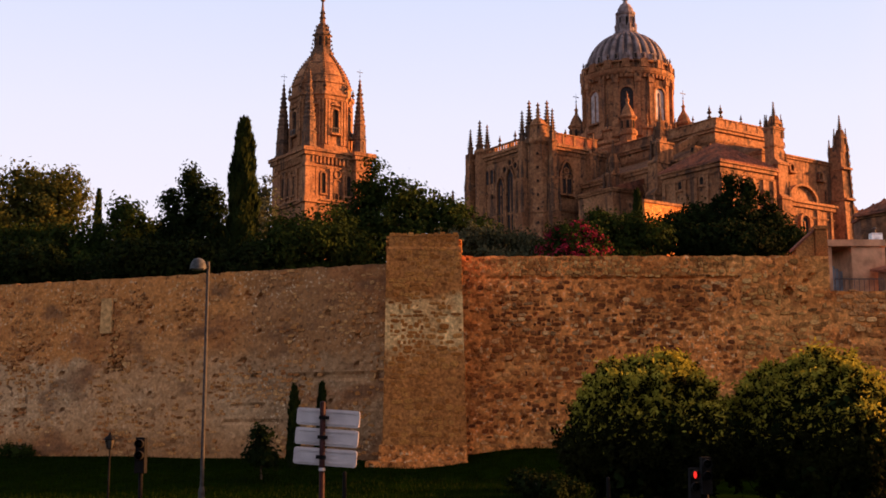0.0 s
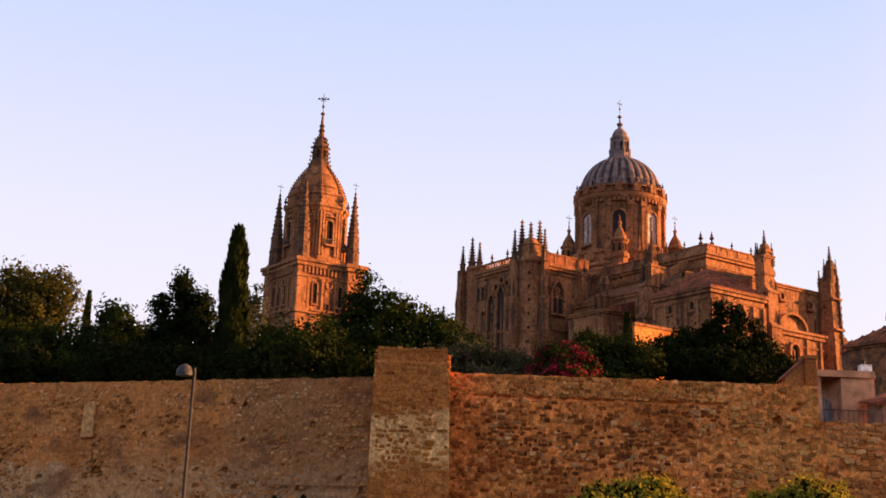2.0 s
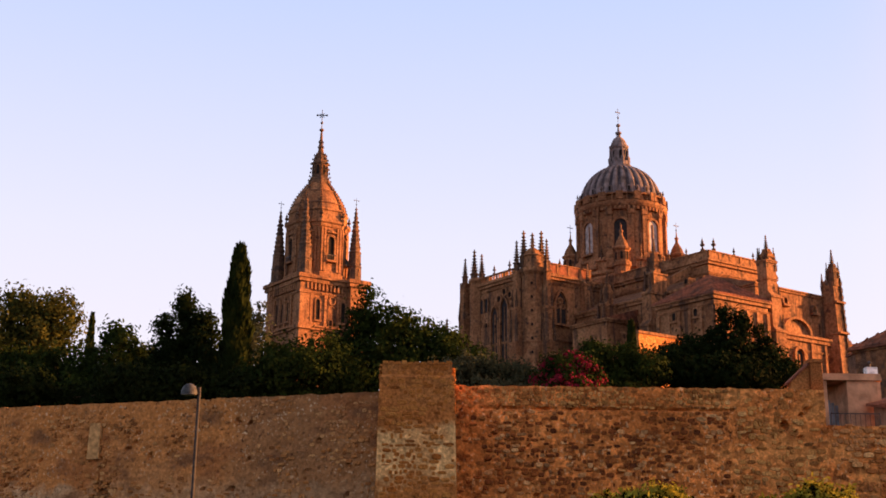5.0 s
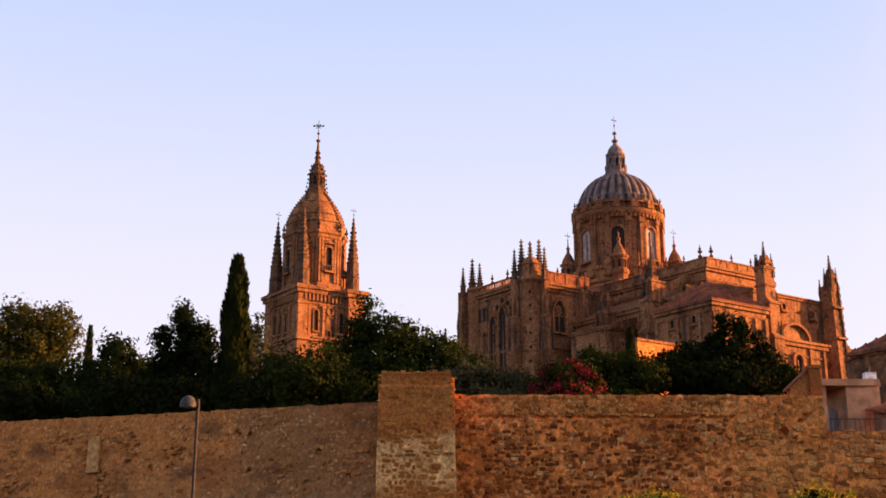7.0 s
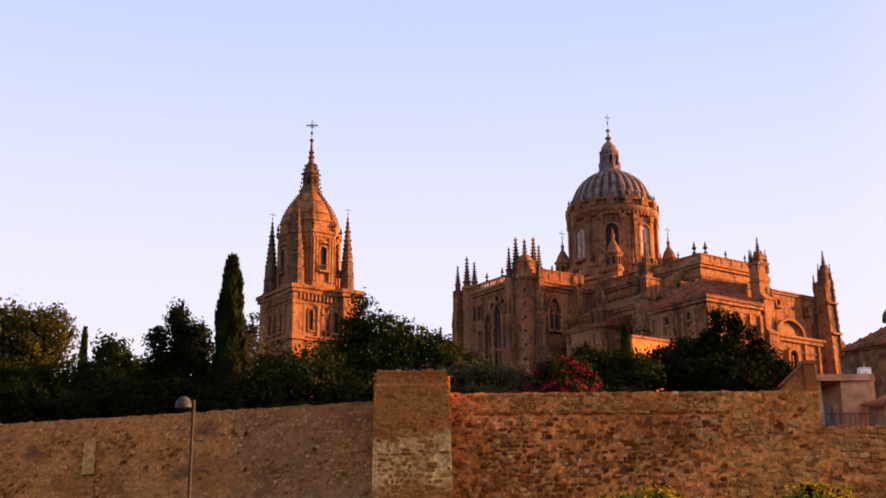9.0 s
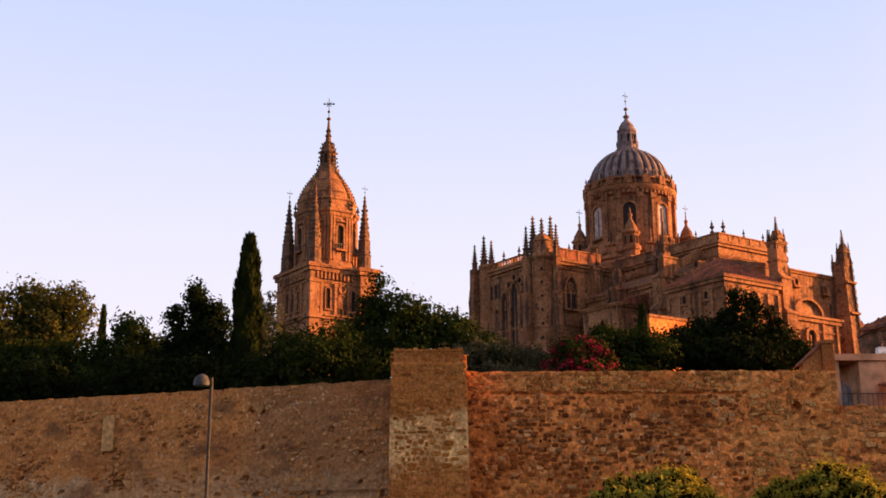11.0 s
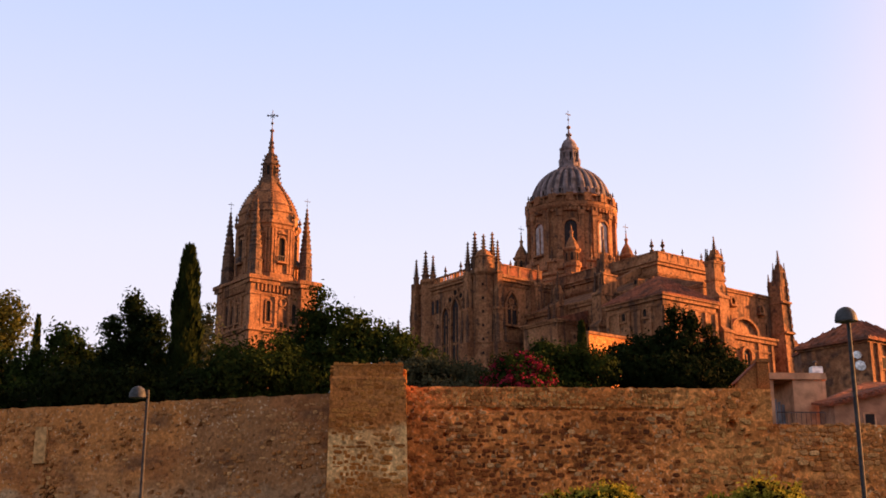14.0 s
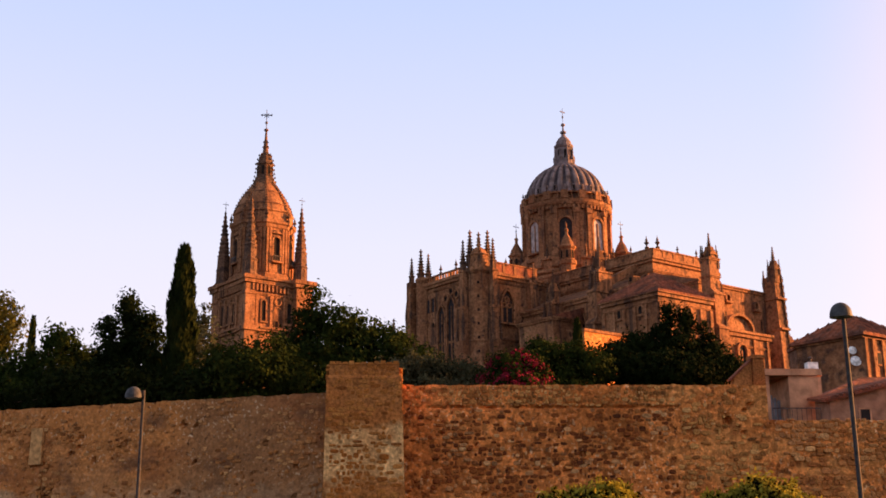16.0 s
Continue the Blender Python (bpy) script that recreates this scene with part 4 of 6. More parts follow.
# far corner of the transept front
bm = bmesh.new()
lathe(bm, [(1.8, 10), (1.8, 36), (1.65, 36.4), (1.6, 49.6), (1.9, 50.0), (1.7, 50.6)], 8, -32.0, 5.6, turn=radians(22.5))
part("stair_turret", bm, SAND, cathedral)
for x, y, z in ((-32.6, 6.0, 56.4), (-32.2, 4.2, 55.2), (-31.0, 5.8, 54.6)):
    pinnacle(x, y, 49.6, z - 49.6, wide=1.15)
bm = bmesh.new()
box(bm, -34.0, -32.0, 7.3, 9.3, 10, 36.5)
lower = part("buttress", bm, SAND, cathedral)
for z0, z1, r in ((36.5, 43.0, 0.85), (43.0, 50.2, 0.7)):
    bm = bmesh.new()
    box(bm, -33.0 - r, -33.0 + r, 8.4 - r, 8.4 + r, z0, z1)
    part("stage", bm, SAND, lower)
    for sx in (-1, 1):
        for sy in (-1, 1):
            pinnacle(-33.0 + sx * r, 8.4 + sy * r, z0, 3.4, wide=0.9)
pinnacle(-33.0, 8.4, 50.0, 5.1, wide=1.15)
for v, top in ((15.4, 44.6), (18.2, 42.4), (12.8, 42.0)):
    bm = bmesh.new()
    box(bm, -33, -31.4, v - 0.8, v + 0.8, 10, top - 5.5)
    part("buttress", bm, SAND, cathedral)
    pinnacle(-32.2, v, top - 5.6, 5.6, wide=1.3)
# side buttresses of the transept
for u, w, tip in ((-20.0, 0.9, 52.0), (-14.3, 0.7, 50.6)):
    stepped_buttress(u - w, u + w, -13.0, -10.4, 10, [(36.5, 0.6), (42.5, 0.6), (48.2, 0.6)])
    pinnacle(u, -11.6, tip - 5.0, 5.0, wide=1.0)
    for d in (-0.6, 0.6):
        pinnacle(u + d, -12.3, 42.0, 3.6, wide=0.9)

# crossing, drum and dome
block("crossing_wall", -9.6, 9.6, -9.6, 9.6, 10, 52.5, bands=[(51.6, 0.9, 0.3)])
bm = bmesh.new()
lathe(bm, [(9.7, 50), (9.7, 55.6), (10.1, 55.9), (10.1, 56.5), (8.75, 56.6), (8.6, 57), (8.6, 66.2), (8.9, 66.4), (8.9, 66.9), (9.2, 67.2), (9.35, 67.6), (9.35, 68.2), (8.5, 68.3)], 48)
drum = part("drum", bm, SAND, cathedral)
bm = bmesh.new()
lathe(bm, [(9.9, 53.0), (10.3, 53.3), (10.3, 53.7), (9.9, 53.9)], 48)
part("podium_moulding", bm, SAND, drum)
for i in range(16):
    bm = bmesh.new()
    box(bm, 9.5, 10.25, -0.9, 0.9, 54.3, 56.3, 0.06)
    part("podium_panel", bm, SAND, drum, m=pose(0, 0, 0, 0, 0, 11.25 + 22.5 * i))
    bm = bmesh.new()
    box(bm, 8.55, 9.45, -0.75, 0.75, 68.3, 70.0, 0.05)
    part("attic_panel", bm, SAND, drum, m=pose(0, 0, 0, 0, 0, 22.5 * i))
bm = bmesh.new()
for i in range(40):
    a = 2 * math.pi * i / 40
    lathe(bm, [(0.17, 68.2), (0.24, 68.6), (0.14, 69.2), (0.2, 69.5)], 6, 8.95 * math.cos(a), 8.95 * math.sin(a))
lathe(bm, [(8.75, 69.45), (9.2, 69.5), (9.2, 69.8), (8.75, 69.85)], 48)
lathe(bm, [(8.6, 68.2), (8.6, 69.6)], 48)
part("gallery", bm, SAND, drum)
bm = bmesh.new()
for i in range(64):
    a = 2 * math.pi * i / 64
    m = pose(0, 0, 0, 0, 0, math.degrees(a))
    vs = box(bm, 8.8, 9.3, -0.2, 0.2, 66.3, 67.0)
    for q in vs:
        q.co = m @ q.co
tagged(part("dentils", bm, SAND, drum), kind="stuff")
for i in range(8):
    for d in (-9.0, 9.0):
        bm = bmesh.new()
        box(bm, 8.3, 9.15, -0.5, 0.5, 56.5, 65.6)
        box(bm, 8.3, 9.35, -0.65, 0.65, 65.3, 66.3)
        box(bm, 8.3, 9.5, -0.65, 0.65, 56.4, 57.6)
        part("pilaster", bm, SAND, drum, m=pose(0, 0, 0, 0, 0, 22.5 + 45 * i + d))
    a = radians(45 * i)
    arch_window(Matrix.Translation((8.6 * math.cos(a), 8.6 * math.sin(a), 58.0)) @ pose(0, 0, 0, 0, 0, 45 * i + 90), 2.5, 6.4, parent=cathedral, frame_w=0.45, proud=0.45, pane=GLASS if i == 5 else PALE_GLASS, bars=1)
    b = radians(22.5 + 45 * i)
    finial(9.2 * math.cos(b), 9.2 * math.sin(b), 69.8, 1.5)
    pinnacle(9.9 * math.cos(b), 9.9 * math.sin(b), 56.0, 3.0, wide=1.3)
prof = []
for i in range(15):
    t = radians(90 * i / 14 * 0.845)
    prof.append((8.0 * math.cos(t), 69.4 + 8.3 * math.sin(t)))
bm = bmesh.new()
lathe(bm, prof, 84)
dome = part("dome", bm, DOME_GROOVE, cathedral, "dome of pale stone ribs with shade-dark grooves")
for k in range(28):
    bm = bmesh.new()
    strips = []
    for half, up in ((0.068, 0.0), (0.062, 0.2), (0.03, 0.34), (-0.03, 0.34), (-0.062, 0.2), (-0.068, 0.0)):
        strips.append([bm.verts.new(((r + up) * math.cos(half), (r + up) * math.sin(half), z + up * 0.5)) for r, z in prof])
    for a, b in zip(strips, strips[1:]):
        for i in range(len(prof) - 1):
            bm.faces.new((a[i], a[i + 1], b[i + 1], b[i]))
    part("rib", bm, SLATE, dome, m=pose(0, 0, 0, 0, 0, 360 / 28 * k))
for k in range(28):
    bm = bmesh.new()
    box(bm, 7.6, 8.5, -0.36, 0.36, 70.2, 71.5, 0.05)
    d = part("dormer", bm, SLATE, dome, m=pose(0, 0, 0, 0, 0, 360 / 28 * (k + 0.5)))
    if k % 2 == 0:
        bm = bmesh.new()
        box(bm, 8.4, 8.52, -0.22, 0.22, 70.3, 71.25)
        part("pane", bm, VOID, d)
bm = bmesh.new()
lathe(bm, [(2.6, 77.3), (2.6, 77.9), (2.15, 78.0), (2.15, 78.9), (1.72, 79.0), (1.65, 81.6), (1.95, 81.9), (2.05, 82.3), (1.7, 82.45), (1.55, 83.2), (1.1, 84.0), (0.5, 84.5), (0.42, 84.9), (0.2, 85.0), (0.62, 85.2), (0.62, 85.55), (0.2, 85.8), (0.14, 86.7), (0.44, 86.9), (0.44, 87.2), (0.12, 87.5)], 16)
lantern = part("lantern", bm, SLATE, dome)
bm = bmesh.new()
for i in range(8):
    a = radians(45 * i + 22.5)
    lathe(bm, [(0.42, 78.0), (0.36, 78.6), (0.5, 79.4), (0.2, 80.0), (0.15, 81.6)], 6, 1.95 * math.cos(a), 1.95 * math.sin(a))
part("lantern_volutes", bm, SLATE, dome)
bm = bmesh.new()
cross(bm, 0, 0, 87.8, 3.0, 0.35)
part("cross", bm, IRON, dome)
for i in range(8):
    a = radians(45 * i + 11)
    arch_window(Matrix.Translation((1.68 * math.cos(a), 1.68 * math.sin(a), 79.3)) @ pose(0, 0, 0, 0, 0, 45 * i + 101), 0.55, 1.9, parent=dome, frame_w=0.1, proud=0.1, pane=VOID, sill=False, mat=SLATE)
# small turrets at the crossing's corners
for x, y, low in ((-8.0, -8.2, -1.6), (-7.3, 7.3, 0.0), (7.7, -7.7, -0.4)):
    bm = bmesh.new()
    lathe(bm, [(1.5, 48), (1.5, 55.4 + low), (1.8, 55.7 + low), (1.8, 56.4 + low), (1.45, 56.6 + low), (1.45, 58.6 + low), (1.75, 58.9 + low), (1.8, 59.2 + low), (1.4, 59.5 + low), (1.1, 60.4 + low), (0.6, 61.3 + low), (0.3, 61.8 + low), (0.3, 62.4 + low), (0.45, 62.7 + low), (0.15, 63.0 + low), (0.1, 64.0 + low)], 10, x, y)
    t = part("turret", bm, SAND, cathedral)
    for i in range(8):
        a = radians(45 * i)
        arch_window(Matrix.Translation((x + 1.42 * math.cos(a), y + 1.42 * math.sin(a), 56.8 + low)) @ pose(0, 0, 0, 0, 0, 45 * i + 90), 0.55, 1.5, parent=t, frame_w=0.12, proud=0.12, pane=VOID, sill=False)
    if low > -1:
        bm = bmesh.new()
        cross(bm, x, y, 63.6 + low, 2.4, 0.5)
        part("cross", bm, IRON, t)

# ---- bell tower ----
tower = thing("bell_tower", pose(-26.2, 245, EYE, 0, 0, AXES), "tall sandstone bell tower with small dome, lantern and corner pinnacles", "tower")
block("shaft", -7.3, 7.3, -7.3, 7.3, 10, 55.6, parent=tower, bands=[(45.4, 0.9, 0.45), (53.0, 0.4, 0.22), (55.4, 1.5, 0.6), (36, 0.8, 0.3)])
for x0, x1, y0, y1 in ((-7.7, -5.4, -7.7, -5.4), (3.7, 7.6, -8.9, -5.0), (-7.7, -5.2, 5.0, 7.7), (5.0, 7.7, 5.0, 7.7)):
    bm = bmesh.new()
    box(bm, x0, x1, y0, y1, 10, 55.4)
    corner = part("corner_pier", bm, SAND, tower)
    for z0, z1, p in ((36.0, 36.8, 0.3), (45.4, 46.3, 0.4), (53.0, 53.4, 0.22), (55.4, 56.2, 0.45), (56.2, 57.0, 0.75)):
        bm = bmesh.new()
        box(bm, x0 - p, x1 + p, y0 - p, y1 + p, z0 + 0.003, z1 + 0.003)
        part("moulding", bm, SAND, corner)
for sx in (-1, 1):
    for sy in (-1, 1):
        px, py = sx * 6.1, sy * 6.1
        bm = bmesh.new()
        lathe(bm, [(1.65, 56.6), (1.65, 57.6), (1.42, 57.8), (1.36, 60.4), (1.5, 60.6), (1.28, 60.9), (1.2, 63.6), (1.35, 63.8), (1.1, 64.1)] + [q for k in range(9) for q in ((1.0 - 0.095 * k, 64.3 + 1.0 * k), (1.16 - 0.098 * k, 64.75 + 1.0 * k), (1.08 - 0.098 * k, 64.95 + 1.0 * k))] + [(0.13, 73.4), (0.3, 73.7), (0.1, 74.0), (0.07, 74.3)], 8, px, py, turn=radians(22.5), wave=lambda i: 1.08 if i % 2 else 0.94)
        pn = part("corner_pinnacle", bm, SAND_BLACK, tower)
        for k in range(4):
            a = radians(90 * k)
            arch_window(Matrix.Translation((px + 1.2 * math.cos(a), py + 1.2 * math.sin(a), 58.4)) @ pose(0, 0, 0, 0, 0, 90 * k + 90), 0.55, 1.7, parent=pn, frame_w=0.12, proud=0.12, pane=GLASS, sill=False)
            for j in range(6):
                b = a + radians(45)
                r = 1.32 - 0.14 * j
                bm = bmesh.new()
                lathe(bm, [(0.1, 0), (0.22, 0.2), (0.05, 0.5)], 5, px + r * math.cos(b), py + r * math.sin(b))
                part("crocket", bm, SAND_BLACK, pn, m=Matrix.Translation((0, 0, 61.0 + 1.9 * j)))
        bm = bmesh.new()
        cross(bm, px, py, 74.1, 2.3, 0.5)
        part("cross", bm, IRON, pn)
for face in (0, 1):
    put = (lambda r, z: on_right(r, -7.3, z)) if face == 0 else (lambda r, z: on_left(-7.3, -r, z))
    if face == 0:
        for r in (-3.3, 2.8):
            arch_window(put(r, 47.6), 1.0, 4.4, parent=tower, pane=VOID, frame_w=0.3, proud=0.3)
    else:
        for r in (-2.9, -0.6, 2.0):
            arch_window(put(r, 47.6), 0.95, 4.2, parent=tower, pane=VOID, frame_w=0.28, proud=0.3)
    for r in ((-4.9, -1.5, 1.5) if face == 0 else (-4.4, -1.75, 0.7, 3.5)):
        bm = bmesh.new()
        box(bm, r - 0.3, r + 0.3, -0.35, 0.1, 46.3, 53.0)
        pil = part("pilaster", bm, SAND, tower, m=put(0, 0))
        for z0, z1 in ((46.3, 46.9), (52.3, 53.0)):
            bm = bmesh.new()
            box(bm, r - 0.42, r + 0.42, -0.45, 0.1, z0 + 0.003, z1 + 0.003)
            part("capital", bm, SAND, pil)
    for i in range(14):
        r = -6.0 + i * 0.92
        if face == 0 and r > 3.2:
            continue
        bm = bmesh.new()
        box(bm, r - 0.2, r + 0.2, -0.6, 0.1, 53.9, 55.3)
        part("bracket", bm, SAND, tower, m=put(0, 0))
    for r in ((0.0,) if face == 0 else ()):
        bm = bmesh.new()
        lathe(bm, [(0.95, 0), (0.95, 0.35), (0.7, 0.35), (0.66, 0.15)], 18)
        part("clock_ring", bm, SAND, tower, m=put(r, 52.0) @ pose(0, 0, 0, 90, 0, 0))
    if face == 0:
        arch_window(put(0.05, 46.6), 1.8, 4.1, parent=tower, pane=SAND, frame_w=0.22, proud=0.25)
        arch_window(put(-0.2, 46.7), 0.8, 1.1, parent=tower, pane=VOID, frame_w=0.18, proud=0.35, sill=False)
bm = bmesh.new()
lathe(bm, [(7.1, 56), (7.1, 58.2), (6.75, 58.5), (6.6, 58.8), (6.6, 68.4), (6.85, 68.6), (6.95, 69.2), (7.3, 69.5), (7.3, 70.1), (6.6, 70.3), (6.5, 72.2), (6.75, 72.4), (6.7, 72.8), (6.2, 72.9)], 8, turn=radians(22.5))
belfry = part("belfry", bm, SAND, tower)
for i in range(8):
    a = radians(45 * i)
    win = arch_window(Matrix.Translation((6.1 * math.cos(a), 6.1 * math.sin(a), 61.2)) @ pose(0, 0, 0, 0, 0, 45 * i + 90), 1.45, 5.2, parent=tower, frame_w=0.45, proud=0.4, pane=VOID)
    bm = bmesh.new()
    hull(bm, [(-1.3, -0.5, 6.0), (1.3, -0.5, 6.0), (0, -0.5, 6.9), (-1.3, 0.1, 6.0), (1.3, 0.1, 6.0), (0, 0.1, 6.9)], ((0, 1, 2), (5, 4, 3), (0, 1, 4, 3), (1, 2, 5, 4), (2, 0, 3, 5)))
    part("hood", bm, SAND, win)
    for r in (-2.25, -1.55, 1.55, 2.25):
        bm = bmesh.new()
        box(bm, 5.9, 6.5, r - 0.24, r + 0.24, 58.6, 68.4)
        part("pilaster", bm, SAND, belfry, m=pose(0, 0, 0, 0, 0, 45 * i))
    bm = bmesh.new()
    box(bm, 6.0, 7.0, -1.15, 1.15, 60.7, 61.1)
    balcony = part("balcony", bm, SAND, belfry, m=pose(0, 0, 0, 0, 0, 45 * i))
    for r in (-1.0, -0.5, 0, 0.5, 1.0):
        bm = bmesh.new()
        box(bm, 6.85, 6.97, r - 0.05, r + 0.05, 61.1, 62.1)
        part("baluster", bm, IRON, balcony)
    bm = bmesh.new()
    box(bm, 6.8, 7.0, -1.15, 1.15, 62.1, 62.25)
    part("rail", bm, IRON, balcony)
    b = radians(22.5 + 45 * i)
    finial(6.9 * math.cos(b), 6.9 * math.sin(b), 70.1, 2.6, parent=tower)
prof = [(6.2, 72.6), (6.1, 73.2), (5.8, 74.3), (5.2, 75.6), (4.5, 76.8), (3.75, 77.9), (2.95, 79.0), (2.2, 79.9)]
bm = bmesh.new()
lathe(bm, prof, 32)
tdome = part("dome", bm, SAND, tower)
for z, r in ((74.2, 5.95), (77.3, 4.3)):
    bm = bmesh.new()
    lathe(bm, [(r - 0.35, z - 0.15), (r + 0.06, z - 0.12), (r - 0.02, z + 0.15), (r - 0.4, z + 0.2)], 32)
    part("dome_band", bm, SAND_DARK, tdome)
for k in range(8):
    a = radians(45 * k + 22.5)
    strips = []
    for half, up in ((-0.32, 0.0), (-0.26, 0.14), (0.26, 0.14), (0.32, 0.0)):
        strips.append([((r + up) * math.cos(a) - half * math.sin(a), (r + up) * math.sin(a) + half * math.cos(a), z + up) for r, z in prof])
    bm = bmesh.new()
    for p, q in zip(strips, strips[1:]):
        for i in range(len(prof) - 1):
            hull(bm, [p[i], p[i + 1], q[i + 1], q[i]], ((0, 1, 2, 3),))
    rib = part("dome_rib", bm, SAND, tdome)
    for j in range(14):
        t = j / 13 * (len(prof) - 1)
        i = min(int(t), len(prof) - 2)
        r, z = (prof[i][n] + (prof[i + 1][n] - prof[i][n]) * (t - i) for n in (0, 1))
        bm = bmesh.new()
        lathe(bm, [(0.12, 0.0), (0.24, 0.16), (0.05, 0.42)], 6, (r + 0.2) * math.cos(a), (r + 0.2) * math.sin(a))
        part("crocket", bm, SAND_BLACK, rib, m=Matrix.Translation((0, 0, z)))
bm = bmesh.new()
lathe(bm, [(2.5, 79.6), (2.45, 80.7), (2.2, 80.9), (2.1, 81.5), (1.85, 81.6), (1.7, 84.2), (1.95, 84.5), (1.95, 84.9), (1.6, 85.1), (1.45, 86.1), (1.05, 87.0), (0.65, 87.5), (0.55, 88.4), (0.34, 90.6), (0.22, 92.2), (0.2, 92.4), (0.5, 92.65), (0.5, 92.95), (0.15, 93.2)], 8, turn=radians(22.5))
tl = part("lantern", bm, SAND_BLACK, tdome)
for k in range(8):
    a = radians(45 * k + 22.5)
    for r, z in ((2.45, 80.6), (2.25, 81.6), (2.1, 82.5), (2.0, 83.4), (2.05, 84.5), (1.7, 85.6), (1.35, 86.6), (0.55, 88.6), (0.42, 89.8)):
        bm = bmesh.new()
        lathe(bm, [(0.16, -0.1), (0.22, 0.05), (0.05, 0.4)], 5, r * math.cos(a), r * math.sin(a))
        part("crocket", bm, SAND_BLACK, tl, m=Matrix.Translation((0, 0, z)))
for k in range(8):
    a = radians(45 * k)
    arch_window(Matrix.Translation((1.66 * math.cos(a), 1.66 * math.sin(a), 81.9)) @ pose(0, 0, 0, 0, 0, 45 * k + 90), 0.75, 2.2, parent=tdome, frame_w=0.1, proud=0.1, pane=VOID, sill=False)
bm = bmesh.new()
cross(bm, 0, 0, 93.0, 4.7, 0.46)
for s_ in (-1, 1):
    for q_ in (-1, 1):
        hull(bm, [(0.1 * s_, -0.07, 96.3), (0.1 * s_, 0.07, 96.3), (0.6 * s_, 0.07, 96.3 + 0.55 * q_), (0.6 * s_, -0.07, 96.3 + 0.55 * q_), (0.2 * s_, 0.0, 96.3 + 0.4 * q_)], ((0, 1, 2, 3), (0, 1, 4), (1, 2, 4), (2, 3, 4), (3, 0, 4)))
part("cross", bm, IRON, tdome, m=pose(0, 0, 0, 0, 0, -34.5))


# ---- foliage ----
def leaf_material(name, dark, light, thin=0.25):
    m = bpy.data.materials.new(name)
    m.use_nodes = True
    n, l = m.node_tree.nodes, m.node_tree.links
    b = n["Principled BSDF"]
    b.inputs["Roughness"].default_value = 0.9
    b.inputs["Specular IOR Level"].default_value = 0.04
    geo = n.new("ShaderNodeNewGeometry")
    mix = n.new("ShaderNodeMix")
    mix.data_type = "RGBA"
    mix.inputs["A"].default_value, mix.inputs["B"].default_value = (*dark, 1), (*light, 1)
    t = n.new("ShaderNodeTexNoise")
    t.inputs["Scale"].default_value = 0.8
    l.new(geo.outputs["Position"], t.inputs["Vector"])
    add = n.new("ShaderNodeMath")
    add.operation = "MULTIPLY_ADD"
    add.inputs[1].default_value = 0.6
    l.new(geo.outputs["Random Per Island"], add.inputs[0])
    r = n.new("ShaderNodeMapRange")
    for k, q in zip(("From Min", "From Max", "To Min", "To Max"), (0.35, 0.65, -0.1, 0.5)):
        r.inputs[k].default_value = q
    l.new(t.outputs["Fac"], r.inputs["Value"])
    l.new(r.outputs["Result"], add.inputs[2])
    l.new(add.outputs[0], mix.inputs["Factor"])
    l.new(mix.outputs["Result"], b.inputs["Base Color"])
    tr = n.new("ShaderNodeBsdfTranslucent")
    l.new(mix.outputs["Result"], tr.inputs["Color"])
    sh = n.new("ShaderNodeMixShader")
    sh.inputs[0].default_value = thin
    l.new(b.outputs[0], sh.inputs[1])
    l.new(tr.outputs[0], sh.inputs[2])
    l.new(sh.outputs[0], n["Material Output"].inputs[0])
    return m


# Near-black leaf tones take in the shade of the backlit trees.
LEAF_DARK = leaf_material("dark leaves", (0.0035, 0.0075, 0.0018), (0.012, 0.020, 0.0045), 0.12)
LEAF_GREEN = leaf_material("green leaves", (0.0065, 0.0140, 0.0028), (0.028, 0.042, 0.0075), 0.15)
# Low sun on this tree is put into its golden leaf tone.
LEAF_GOLD = leaf_material("sun-tinted leaves", (0.020, 0.028, 0.0065), (0.090, 0.087, 0.019), 0.3)
LEAF_GREY = leaf_material("grey-green leaves", (0.028, 0.035, 0.018), (0.070, 0.074, 0.040), 0.2)
# The bush's lit top and shaded sides are put into two leaf colours.
LEAF_BUSH_SHADED = leaf_material("shaded bush leaves", (0.0025, 0.0035, 0.0006), (0.017, 0.019, 0.0032), 0.12)
LEAF_BUSH_LIT = leaf_material("top-lit bush leaves", (0.12, 0.11, 0.012), (0.40, 0.35, 0.045), 0.3)
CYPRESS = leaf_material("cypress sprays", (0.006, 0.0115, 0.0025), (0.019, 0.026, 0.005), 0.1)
FLOWER = leaf_material("crimson blossom", (0.10, 0.008, 0.018), (0.28, 0.022, 0.05), 0.2)


def leaf_mesh(centres, out, size, g, stretch=1.7):
    """Pointed leaves at the centres, their faces turned roughly along out."""
    k = len(centres)
    nrm = out + g.normal(0, 0.75, (k, 3))
    nrm /= np.linalg.norm(nrm, axis=1)[:, None] + 1e-9
    a = np.cross(nrm, g.normal(0, 1, (k, 3)))
    a /= np.linalg.norm(a, axis=1)[:, None] + 1e-9
    b = np.cross(nrm, a)
    s = (size * g.uniform(0.55, 1.25, k))[:, None]
    v = np.stack([centres - a * s * stretch * 0.5, centres + b * s * 0.5 + nrm * s * 0.12, centres + a * s * stretch * 0.5, centres - b * s * 0.5 + nrm * s * 0.12], 1).reshape(-1, 3)
    return v.tolist(), [(4 * i, 4 * i + 1, 4 * i + 2, 4 * i + 3) for i in range(k)]


